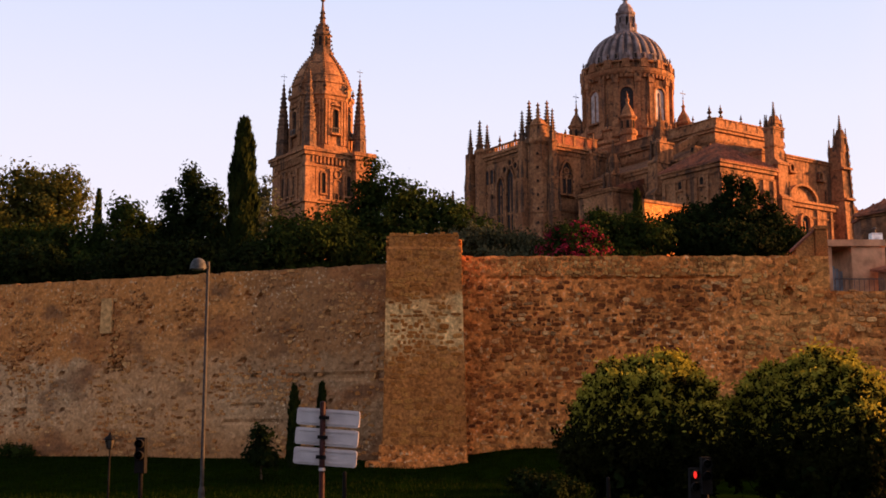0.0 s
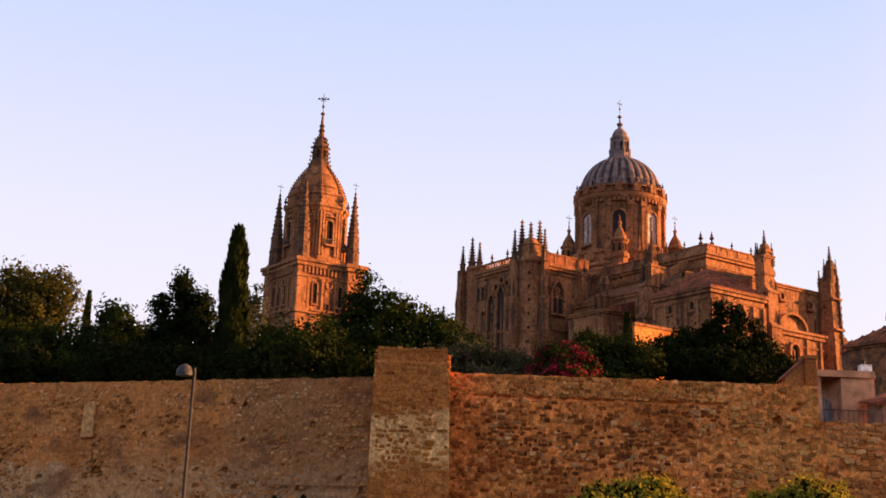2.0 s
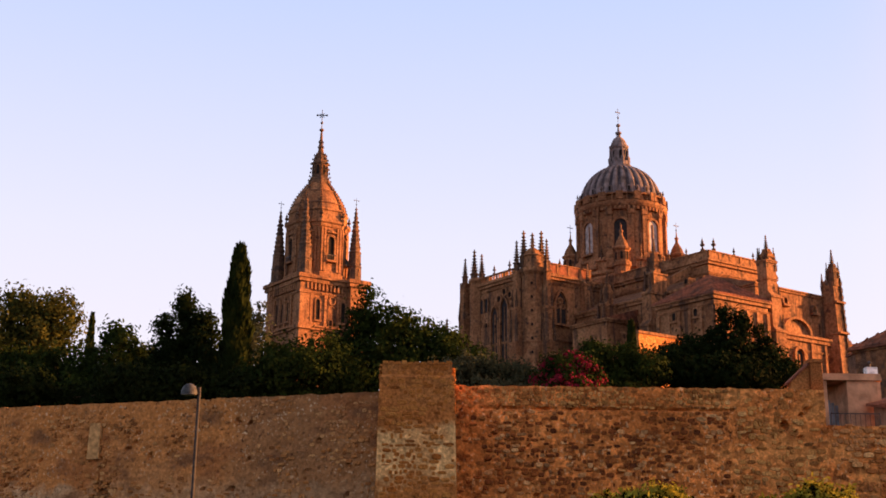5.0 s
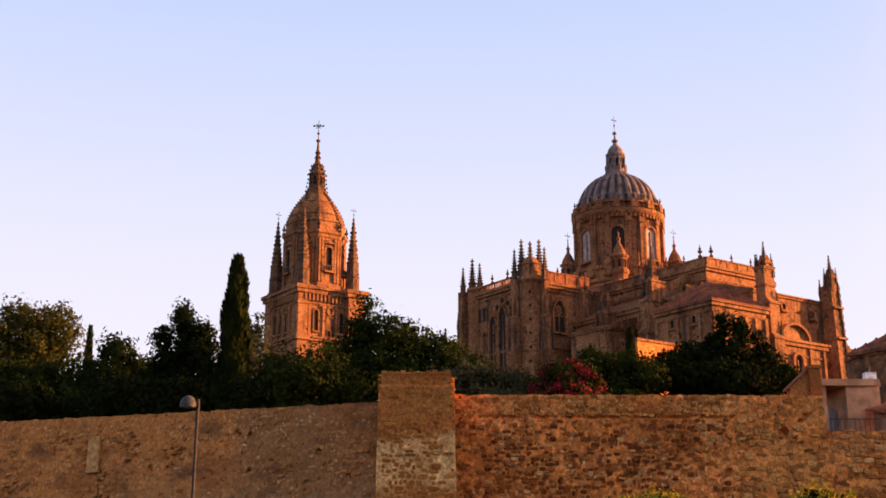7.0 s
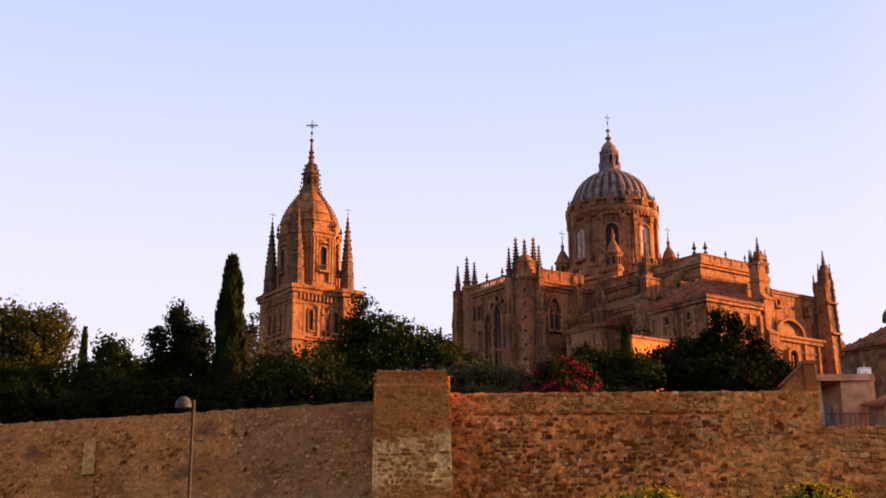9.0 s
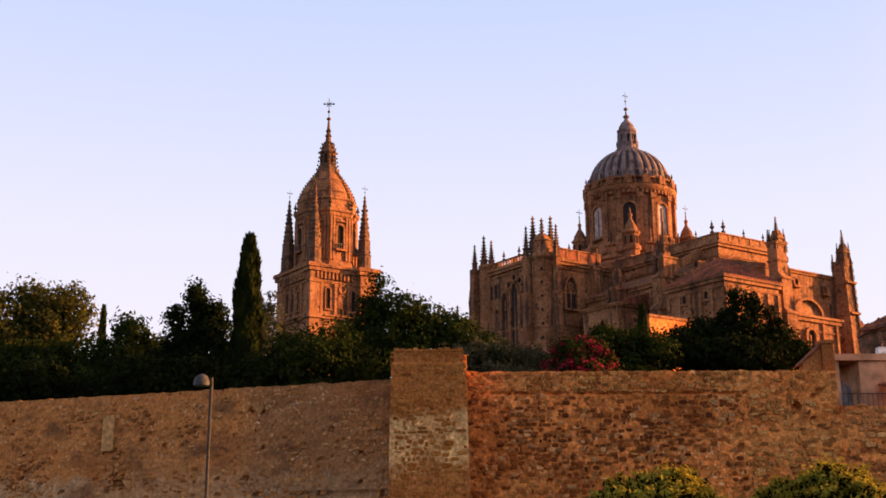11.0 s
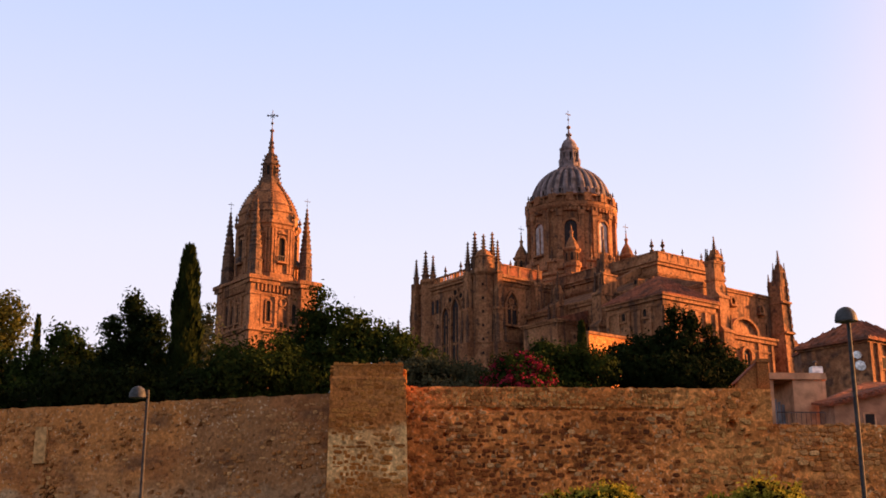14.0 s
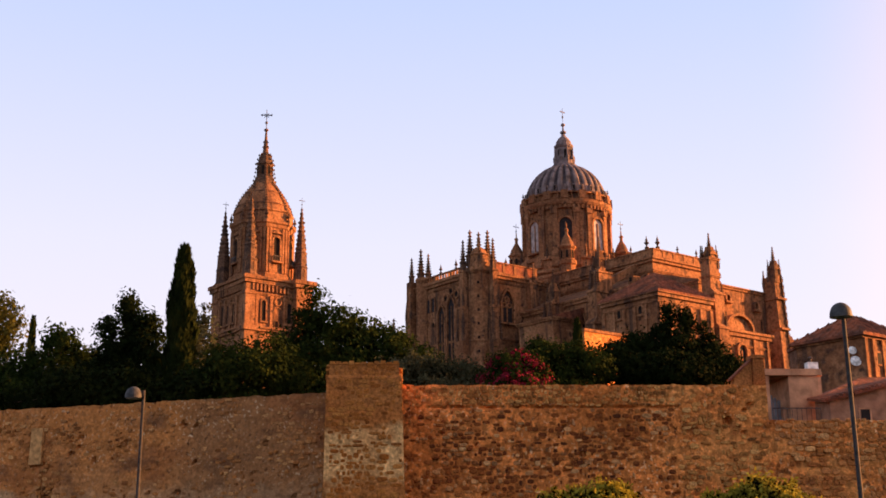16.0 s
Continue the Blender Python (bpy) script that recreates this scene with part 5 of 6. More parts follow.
def crown_points(blobs, count, g, clump=28, spread=0.28, hollow=0.33, droop=0.0):
    """Leaf places in clumps over rounded masses: (x, y, z, radius across, radius up)."""
    bl = np.array(blobs, float)
    wt = bl[:, 3] * bl[:, 4]
    nc = max(4, count // clump)
    pick = g.choice(len(bl), nc, p=wt / wt.sum())
    d = g.normal(0, 1, (nc, 3))
    d /= np.linalg.norm(d, axis=1)[:, None]
    r = g.uniform(0, 1, nc) ** hollow * g.uniform(0.86, 1.12, nc)
    c = bl[pick][:, :3] + d * r[:, None] * bl[pick][:, [3, 3, 4]]
    idx = np.repeat(np.arange(nc), clump)
    sc = spread * g.uniform(0.5, 1.3, nc)
    off = g.normal(0, 1, (len(idx), 3)) * sc[idx][:, None]
    off[:, 2] *= 0.8
    p = c[idx] + off
    p[:, 2] -= droop * np.abs(off[:, 0])
    o = d[idx] + off / (sc[idx][:, None] + 1e-6) * 0.5
    return p, o


def limb(bm, a, b, r0, r1, sides=7):
    """A tapered, slightly bent branch."""
    a, b = Vector(a), Vector(b)
    ax = (b - a).normalized()
    side = ax.orthogonal().normalized()
    other = ax.cross(side)
    rings = []
    for k in range(5):
        t = k / 4
        c = a.lerp(b, t) + (side * math.sin(t * 3.1) + other * math.sin(t * 2.2)) * (b - a).length * 0.04
        r = r0 + (r1 - r0) * t
        rings.append([bm.verts.new(c + (side * math.cos(2 * math.pi * i / sides) + other * math.sin(2 * math.pi * i / sides)) * r) for i in range(sides)])
    for p, q in zip(rings, rings[1:]):
        for i in range(sides):
            j = (i + 1) % sides
            bm.faces.new((p[i], p[j], q[j], q[i]))
    bm.faces.new(rings[0][::-1])
    bm.faces.new(rings[-1])


def tree(name, label, base, blobs, count, size, mat, seed, category="tree", clump=28, spread=0.3, trunk=0.22, hollow=0.33, group="", depth=1.0, extra=None, stems=1):
    """A tree or shrub: trunk and limbs, and a crown of single leaves. blobs: (x, z, across, up) with depth added round the base."""
    g = np.random.default_rng(seed)
    gr = random.Random(seed)
    t = thing(name, Matrix.Translation(base), label, category, group=group)
    local = [(x - base[0], gr.uniform(-depth, depth) * rx * 0.5, z - base[2], rx, rz) for x, z, rx, rz in blobs]
    bm = bmesh.new()
    top = max(z for _, _, z, _, _ in local)
    fork = Vector((0, 0, max(0.4, min(z for _, _, z, _, _ in local) * 0.6)))
    for s in range(stems):
        off = Vector((gr.uniform(-0.3, 0.3), gr.uniform(-0.3, 0.3), 0)) * (stems > 1)
        limb(bm, Vector((0, 0, -0.3)) + off * 0.4, fork + off, trunk, trunk * 0.75, 9)
    part("trunk", bm, BARK, t)
    for x, y, z, rx, rz in local:
        bm = bmesh.new()
        limb(bm, fork, (x, y, z + rz * 0.4), trunk * 0.5, 0.03)
        part("limb", bm, BARK, t)
    p, o = crown_points(local, count, g, clump, spread, hollow)
    v, f = leaf_mesh(p, o, size, g)
    raw("crown", v, f, mat, t)
    if extra:
        emat, ecount, esize = extra
        p, o = crown_points(local, ecount, g, 14, spread * 0.6, 0.12)
        v, f = leaf_mesh(p, o, esize, g, 1.1)
        raw("blossom", v, f, emat, t, "clusters of crimson blossom")
    return t


def cypress(label, base, tall, wide, count, size, seed, mat=CYPRESS):
    """A column of upright sprays round a trunk."""
    g = np.random.default_rng(seed)
    t = thing("cypress_tree", Matrix.Translation(base), label, "tree")
    bm = bmesh.new()
    limb(bm, (0, 0, -0.3), (0, 0, tall * 0.9), wide * 0.18, 0.03)
    part("trunk", bm, BARK, t)
    h = g.uniform(0, 1, count) ** 0.85
    a = g.uniform(0, 2 * np.pi, count)
    shape = np.where(h < 0.12, 0.75 + 2 * h, np.clip(1.0 - 0.45 * (h - 0.12), 0, 1) * np.sqrt(np.clip(1 - (np.clip(h - 0.6, 0, 1) / 0.41) ** 2, 0, 1)) + 0.03)
    lump = 1 + 0.16 * np.sin(a * 3 + h * 23) + 0.12 * np.sin(a * 5 - h * 41)
    r = wide * shape * lump * g.uniform(0.55, 1.08, count)
    p = np.stack([r * np.cos(a), r * np.sin(a), h * tall], 1)
    o = np.stack([np.cos(a), np.sin(a), np.full(count, 0.3)], 1)
    nrm = o + g.normal(0, 0.4, (count, 3))
    nrm /= np.linalg.norm(nrm, axis=1)[:, None]
    up = np.stack([0.25 * np.cos(a), 0.25 * np.sin(a), np.ones(count)], 1) + g.normal(0, 0.2, (count, 3))
    side = np.cross(nrm, up)
    side /= np.linalg.norm(side, axis=1)[:, None]
    s = (size * g.uniform(0.6, 1.4, count))[:, None]
    v = np.stack([p - up * s * 0.8, p + side * s * 0.35, p + up * s * 0.9, p - side * s * 0.35], 1).reshape(-1, 3)
    raw("crown", v.tolist(), [(4 * i, 4 * i + 1, 4 * i + 2, 4 * i + 3) for i in range(count)], mat, t)
    return t


def floor_at(x, y):
    return ground_height(x, y - wall_line(x))


def planted(x, y):
    return (x, y, floor_at(x, y))


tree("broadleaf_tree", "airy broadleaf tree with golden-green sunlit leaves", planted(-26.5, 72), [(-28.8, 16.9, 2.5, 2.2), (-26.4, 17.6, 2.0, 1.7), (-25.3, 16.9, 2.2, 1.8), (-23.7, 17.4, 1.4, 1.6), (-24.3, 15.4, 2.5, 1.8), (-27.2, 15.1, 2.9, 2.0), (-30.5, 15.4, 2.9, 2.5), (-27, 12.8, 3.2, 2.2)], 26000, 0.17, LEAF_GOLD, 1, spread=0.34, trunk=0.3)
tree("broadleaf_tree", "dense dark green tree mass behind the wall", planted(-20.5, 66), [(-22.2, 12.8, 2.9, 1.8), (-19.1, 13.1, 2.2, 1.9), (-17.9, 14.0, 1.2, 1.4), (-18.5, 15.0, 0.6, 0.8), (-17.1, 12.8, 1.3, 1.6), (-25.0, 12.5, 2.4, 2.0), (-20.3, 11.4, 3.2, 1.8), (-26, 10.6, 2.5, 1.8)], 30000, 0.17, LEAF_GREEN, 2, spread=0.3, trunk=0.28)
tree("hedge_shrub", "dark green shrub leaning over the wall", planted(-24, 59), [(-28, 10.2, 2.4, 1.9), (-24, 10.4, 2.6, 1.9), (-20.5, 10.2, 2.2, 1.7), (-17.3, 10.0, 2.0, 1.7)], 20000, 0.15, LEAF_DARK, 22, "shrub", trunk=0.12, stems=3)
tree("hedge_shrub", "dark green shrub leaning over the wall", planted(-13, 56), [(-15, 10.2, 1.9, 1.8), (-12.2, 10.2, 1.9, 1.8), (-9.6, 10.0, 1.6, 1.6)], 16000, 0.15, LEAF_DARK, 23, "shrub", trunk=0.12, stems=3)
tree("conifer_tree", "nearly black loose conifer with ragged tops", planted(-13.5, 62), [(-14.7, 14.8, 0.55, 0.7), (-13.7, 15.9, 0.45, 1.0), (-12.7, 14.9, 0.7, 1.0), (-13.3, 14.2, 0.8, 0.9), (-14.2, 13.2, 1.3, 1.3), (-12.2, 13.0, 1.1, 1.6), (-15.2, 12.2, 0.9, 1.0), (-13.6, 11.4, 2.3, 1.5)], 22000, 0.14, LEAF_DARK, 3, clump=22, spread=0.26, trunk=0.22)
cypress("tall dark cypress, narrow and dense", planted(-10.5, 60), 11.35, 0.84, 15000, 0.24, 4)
cypress("thin far cypress above the tree tops", planted(-28.7, 95), 12.7, 0.42, 2500, 0.3, 5)
cypress("small dark cypress before the cathedral", planted(10.7, 62), 7.6, 0.42, 3500, 0.2, 6)
tree("broadleaf_tree", "thin pale tree seen behind the cypress", planted(-11.6, 75), [(-11.6, 18.0, 0.6, 1.1), (-11.8, 16.0, 1.2, 1.8), (-11.5, 13.5, 1.6, 1.6)], 6000, 0.15, LEAF_GREY, 7, trunk=0.14)
tree("broadleaf_tree", "far pale tree top in a gap", planted(-24, 95), [(-24.0, 18.9, 0.8, 0.6), (-23.4, 18.0, 1.2, 0.8), (-22.0, 17.2, 1.4, 1.0), (-24.6, 16.8, 1.6, 1.4)], 5000, 0.18, LEAF_GREY, 8, trunk=0.16)
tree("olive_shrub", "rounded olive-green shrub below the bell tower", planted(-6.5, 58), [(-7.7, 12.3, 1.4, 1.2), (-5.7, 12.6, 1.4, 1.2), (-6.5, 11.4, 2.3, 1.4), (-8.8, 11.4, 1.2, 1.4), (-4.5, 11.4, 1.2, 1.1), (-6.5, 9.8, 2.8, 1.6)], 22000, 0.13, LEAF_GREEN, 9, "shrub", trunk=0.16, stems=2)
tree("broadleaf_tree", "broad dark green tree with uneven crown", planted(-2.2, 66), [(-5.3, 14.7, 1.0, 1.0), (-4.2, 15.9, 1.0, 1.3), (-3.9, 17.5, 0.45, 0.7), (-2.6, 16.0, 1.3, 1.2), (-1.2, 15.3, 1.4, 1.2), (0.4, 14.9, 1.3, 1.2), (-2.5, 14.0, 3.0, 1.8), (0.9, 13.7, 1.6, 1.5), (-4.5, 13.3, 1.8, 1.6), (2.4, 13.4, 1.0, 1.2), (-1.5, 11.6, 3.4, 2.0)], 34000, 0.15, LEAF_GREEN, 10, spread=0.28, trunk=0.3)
tree("grey_shrub", "low grey-green shrub on the wall top", planted(2.6, 56), [(1.6, 11.8, 0.9, 0.8), (2.8, 11.6, 1.0, 0.8), (4.1, 11.5, 1.0, 0.8), (0.6, 11.4, 1.1, 0.8), (2.6, 10.4, 2.3, 1.1)], 14000, 0.11, LEAF_GREY, 11, "shrub", trunk=0.08, stems=3, spread=0.22)
tree("oleander", "oleander shrub covered in crimson blossom", planted(6.2, 54), [(5.8, 11.6, 0.9, 0.7), (6.7, 11.8, 0.8, 0.6), (5.4, 11.0, 0.8, 0.6), (7.2, 11.1, 0.8, 0.7), (6.2, 10.3, 1.4, 0.9)], 8000, 0.11, LEAF_GREEN, 12, "shrub", trunk=0.06, stems=4, spread=0.2, extra=(FLOWER, 3600, 0.12))
tree("hedge_shrub", "mixed green shrub beside the oleander", planted(8.8, 57), [(8.2, 12.4, 0.9, 0.8), (9.4, 12.4, 1.1, 0.9), (8.8, 11.5, 1.5, 0.9), (7.8, 13.0, 0.6, 0.5), (8.8, 10.4, 1.8, 1.1), (10.6, 12.0, 0.9, 1.0)], 15000, 0.12, LEAF_GREEN, 13, "shrub", trunk=0.1, stems=3, spread=0.22)
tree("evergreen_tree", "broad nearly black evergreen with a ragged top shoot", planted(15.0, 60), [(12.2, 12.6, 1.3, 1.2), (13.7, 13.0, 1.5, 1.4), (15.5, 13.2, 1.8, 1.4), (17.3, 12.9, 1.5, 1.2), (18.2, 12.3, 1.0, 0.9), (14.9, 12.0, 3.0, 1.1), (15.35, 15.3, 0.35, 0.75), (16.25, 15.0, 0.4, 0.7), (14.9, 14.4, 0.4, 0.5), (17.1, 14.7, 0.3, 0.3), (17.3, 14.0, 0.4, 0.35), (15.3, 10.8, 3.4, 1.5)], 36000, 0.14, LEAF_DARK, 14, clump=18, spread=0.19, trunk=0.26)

# ---- round bushes and small planting before the wall ----
def round_bush(label, base, r, up, seed):
    """A clipped round tree: short stems and rosettes of leaves over a dome."""
    g = np.random.default_rng(seed)
    t = thing("round_tree", Matrix.Translation(base), label, "tree", group="round clipped trees")
    bm = bmesh.new()
    limb(bm, (0, 0, -0.2), (0.1, 0, 1.2), 0.2, 0.16, 9)
    part("trunk", bm, BARK, t)
    gr = random.Random(seed)
    for k in range(9):
        a = 2 * math.pi * k / 9
        bm = bmesh.new()
        limb(bm, (0.1, 0, 1.1), (math.cos(a) * r * 0.6, math.sin(a) * r * 0.6, up * gr.uniform(0.55, 0.8)), 0.08, 0.02)
        part("limb", bm, BARK, t)
    nr = 1150
    d = g.normal(0, 1, (nr, 3))
    d[:, 2] = np.abs(d[:, 2]) * 1.2 - 0.55
    d /= np.linalg.norm(d, axis=1)[:, None]
    lump = 1 + 0.06 * np.sin(d[:, 0] * 7 + seed) + 0.06 * np.sin(d[:, 1] * 6 + d[:, 2] * 8) + g.normal(0, 0.035, nr)
    c = d * (np.array([r, r, up * 0.52]))[None] * (1 - np.array([0.16, 0.16, 0])[None] * np.clip(d[:, 2:3], 0, 1)) * lump[:, None] * np.where(g.uniform(0, 1, nr) < 0.3, 0.86, 1.0)[:, None]
    c[:, 2] = np.where(c[:, 2] < 0, c[:, 2] * 0.7, c[:, 2]) + up * 0.48
    per = 60
    idx = np.repeat(np.arange(nr), per)
    axis = d * 0.7 + np.array([0, 0, 0.75])
    axis /= np.linalg.norm(axis, axis=1)[:, None]
    along = g.uniform(-0.2, 0.13, len(idx))
    p = c[idx] + axis[idx] * along[:, None] + g.normal(0, 0.062, (len(idx), 3)) * (1.3 - 2.2 * np.abs(along))[:, None]
    o = axis[idx] * 0.6 + g.normal(0, 0.5, (len(idx), 3))
    # young picks upper tip leaves, coloured lighter for skylight on the crown's top
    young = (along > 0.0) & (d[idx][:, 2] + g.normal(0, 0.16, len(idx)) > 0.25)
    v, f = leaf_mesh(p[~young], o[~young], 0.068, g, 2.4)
    raw("crown", v, f, LEAF_BUSH_SHADED, t)
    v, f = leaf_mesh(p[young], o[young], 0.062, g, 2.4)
    tagged(raw("lit_tips", v, f, LEAF_BUSH_LIT, t, "yellow-green tip leaves, skylight put into their colour"), kind="stuff")
    # near-black inner leaves: the shade inside the crown is put into their colour
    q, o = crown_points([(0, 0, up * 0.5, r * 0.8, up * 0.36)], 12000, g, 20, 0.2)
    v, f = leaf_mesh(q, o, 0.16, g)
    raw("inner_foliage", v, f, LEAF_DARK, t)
    return t


for x, y, r, top, seed in ((5.5, 30.2, 2.4, 4.46, 31), (9.75, 30.0, 2.6, 4.48, 32)):
    z = floor_at(x, y)
    round_bush("round clipped tree with yellow-green glossy leaves", (x, y, z), r, top - z, seed)
tree("sapling", "small green sapling on the grass bank", planted(-6.15, 40), [(-6.15, 2.35, 0.3, 0.5), (-6.3, 1.9, 0.45, 0.3), (-6.0, 1.75, 0.4, 0.3)], 1600, 0.11, LEAF_DARK, 41, trunk=0.04, spread=0.14, clump=16)
cypress("slim young cypress by the wall foot", planted(-5.45, 43), 2.9, 0.22, 2200, 0.15, 42)
cypress("slim young cypress behind the road sign", planted(-4.45, 43.2), 3.0, 0.2, 1500, 0.15, 43)
for i, (x, y, r) in enumerate(((2.75, 36.6, 0.5), (3.5, 35.6, 0.6), (3.0, 34.6, 0.45), (-8.2, 48.2, 0.3), (-18.5, 51.0, 0.6))):
    tree("low_shrub", "low green shrub on the grass", planted(x, y), [(x - r * 0.5, floor_at(x, y) + 0.3, r, 0.32), (x + r * 0.5, floor_at(x, y) + 0.25, r, 0.3)], 1800, 0.08, LEAF_DARK if i < 3 else LEAF_GREEN, 50 + i, "shrub", trunk=0.03, spread=0.1)

# boulders low by the second bush
ROCK = material("pale limestone", (0.30, 0.24, 0.19), grain=4.0, bump=0.9, spots=(((0.18, 0.14, 0.11), 1.5, 0.45, 0.65),))
for i, (x, y, r) in enumerate(((12.2, 37.0, 0.75), (13.3, 37.4, 0.85), (14.4, 37.2, 0.7), (12.8, 38.2, 0.8))):
    bm = bmesh.new()
    bmesh.ops.create_icosphere(bm, subdivisions=3, radius=r)
    for v in bm.verts:
        v.co *= 1 + 0.35 * noise.noise(v.co * 1.4 + Vector((i * 5, 0, 0))) + 0.1 * noise.noise(v.co * 4)
        v.co.z *= 0.75
    o = part("boulder", bm, ROCK, m=Matrix.Translation((x, y, floor_at(x, y) + r * 0.35)))
    tagged(o, "pale rough boulder lying on the grass bank", "rock", "boulders by the bush")

# ---- street furniture ----
STEEL = material("grey painted steel", (0.04, 0.038, 0.038), rough=0.65, grain=12.0, bump=0.05)
PANEL = material("sign back", (0.43, 0.385, 0.385), rough=0.5, grain=3.0, bump=0.03, contrast=(0.1, 0.9))
MAROON = material("maroon painted post", (0.030, 0.009, 0.009), rough=0.5, grain=8.0, bump=0.05)
BLACK = material("black plastic", (0.004, 0.0035, 0.0035), rough=0.8, grain=8.0, bump=0.05)
DOME_SHELL = material("lamp hood", (0.055, 0.058, 0.06), rough=0.6, grain=10.0, bump=0.03)


def street_lamp(label, x, y, top, head_r, offset):
    """A pole with a domed hood; offset: how far the hood stands to the left of the pole."""
    z = floor_at(x, y)
    t = thing("street_lamp", Matrix.Translation((x, y, z)), label, "street lamp", group="street lamps")
    h = top - z
    bm = bmesh.new()
    lathe(bm, [(0.085, -0.1), (0.085, 0.9), (0.052, 1.0), (0.04, h - 0.15)], 12)
    part("pole", bm, STEEL, t)
    if offset > 0.1:
        bm = bmesh.new()
        limb(bm, (0, 0, h - 0.35), (0.0, 0, h + 0.08), 0.04, 0.05, 8)
        limb(bm, (0.03, 0, h - 0.1), (-offset, 0, h - 0.06), 0.035, 0.03, 8)
        part("bracket", bm, STEEL, t)
    bm = bmesh.new()
    lathe(bm, [(head_r * 1.02, -0.02), (head_r * 1.02, 0.03)] + [(head_r * math.cos(radians(a)), 0.03 + head_r * 1.15 * math.sin(radians(a))) for a in range(0, 90, 10)] + [(0.02, 0.03 + head_r * 1.15)], 24, -offset, 0)
    hood = part("hood", bm, DOME_SHELL, t, m=Matrix.Translation((0, 0, h - 0.1)))
    bm = bmesh.new()
    lathe(bm, [(head_r * 0.35, -0.05), (head_r * 0.85, -0.03), (head_r * 0.9, 0.0)], 20, -offset, 0)
    part("diffuser", bm, PANEL, hood)
    return t


street_lamp("grey street lamp with domed hood beside its pole", -6.12, 30, EYE + 4.12, 0.215, 0.25)
street_lamp("grey street lamp with domed hood on top", 9.12, 22, EYE + 4.64, 0.215, 0.04)

# direction sign, seen from its back
sx, sy = -2.04, 20.0
sz = floor_at(sx, sy)
sign = thing("direction_sign", Matrix.Translation((sx, sy, sz)), "three blank sign boards on a maroon post, seen from behind", "road sign")
bm = bmesh.new()
lathe(bm, [(0.07, -0.1), (0.07, 0.02), (0.05, 0.03), (0.05, EYE + 0.36 - sz), (0.02, EYE + 0.38 - sz)], 12)
part("post", bm, MAROON, sign)
for k in range(3):
    zc = EYE + 0.10 - 0.335 * k - sz
    bm = bmesh.new()
    pts = []
    for cx, cz, a0 in ((0.56, 0.10, 0), (-0.46, 0.10, 90), (-0.46, -0.10, 180), (0.56, -0.10, 270)):
        for a in (0, 30, 60, 90):
            pts.append((cx + 0.045 * math.cos(radians(a0 + a)), cz + 0.045 * math.sin(radians(a0 + a))))
    f, b = [bm.verts.new((x, 0.09, zc + z)) for x, z in pts], [bm.verts.new((x, 0.12, zc + z)) for x, z in pts]
    bm.faces.new(f)
    bm.faces.new(b[::-1])
    for i in range(len(pts)):
        bm.faces.new((f[i], f[i - 1], b[i - 1], b[i]))
    p = part("board", bm, PANEL, sign, m=Matrix.Translation((0, 0, EYE - 0.235 - sz)) @ pose(0, 0, 0, 0, 4, -8) @ Matrix.Translation((0, 0, sz + 0.235 - EYE)))
    for dz in (-0.1, 0.1):
        bm = bmesh.new()
        box(bm, -0.44, 0.54, 0.07, 0.092, zc + dz - 0.009, zc + dz + 0.009)
        part("rail", bm, PANEL, p)
    bm = bmesh.new()
    box(bm, -0.075, 0.075, -0.06, 0.07, zc - 0.03, zc + 0.03)
    part("clamp", bm, BLACK, p)
bm = bmesh.new()
lathe(bm, [(0.053, EYE - 0.80 - sz), (0.056, EYE - 0.79 - sz), (0.056, EYE - 0.76 - sz), (0.053, EYE - 0.75 - sz)], 12)
part("reflective_band", bm, PANEL, sign, "pale reflective band")


def signal(label, x, y, top, lit, seed):
    """A traffic signal head on its post; lit: the material of a glowing lens towards the viewer."""
    z = floor_at(x, y)
    t = thing("traffic_signal", Matrix.Translation((x, y, z)), label, "traffic light", group="traffic signals")
    h = top - z
    bm = bmesh.new()
    lathe(bm, [(0.09, -0.1), (0.09, 0.05), (0.055, 0.08), (0.05, h - 0.1)], 10)
    part("post", bm, BLACK, t)
    bm = bmesh.new()
    box(bm, -0.11, 0.11, -0.16, 0.1, h - 0.78, h, 0.012)
    housing = part("housing", bm, BLACK, t)
    for k in range(2):
        zc = h - 0.14 - 0.25 * k
        bm = bmesh.new()
        lathe(bm, [(0.1, 0.0), (0.095, 0.14), (0.09, 0.14), (0.085, 0.0)], 14)
        part("visor", bm, BLACK, housing, m=Matrix.Translation((0, -0.16, zc)) @ pose(0, 0, 0, 90, 0, 0))
        bm = bmesh.new()
        lathe(bm, [(0.05, 0.0), (0.04, 0.02), (0.01, 0.03)], 14)
        part("lens", bm, lit if lit and k == 0 else BLACK, housing, "glowing signal lens" if lit and k == 0 else "", m=Matrix.Translation((0, -0.165, zc)) @ pose(0, 0, 0, 90, 0, 0) @ Matrix.Diagonal(((0.75, 1.55, 1, 1) if lit is RED_LENS else (1.0, 0.6, 1, 1)) if lit else (1, 1, 1, 1)))
    return t


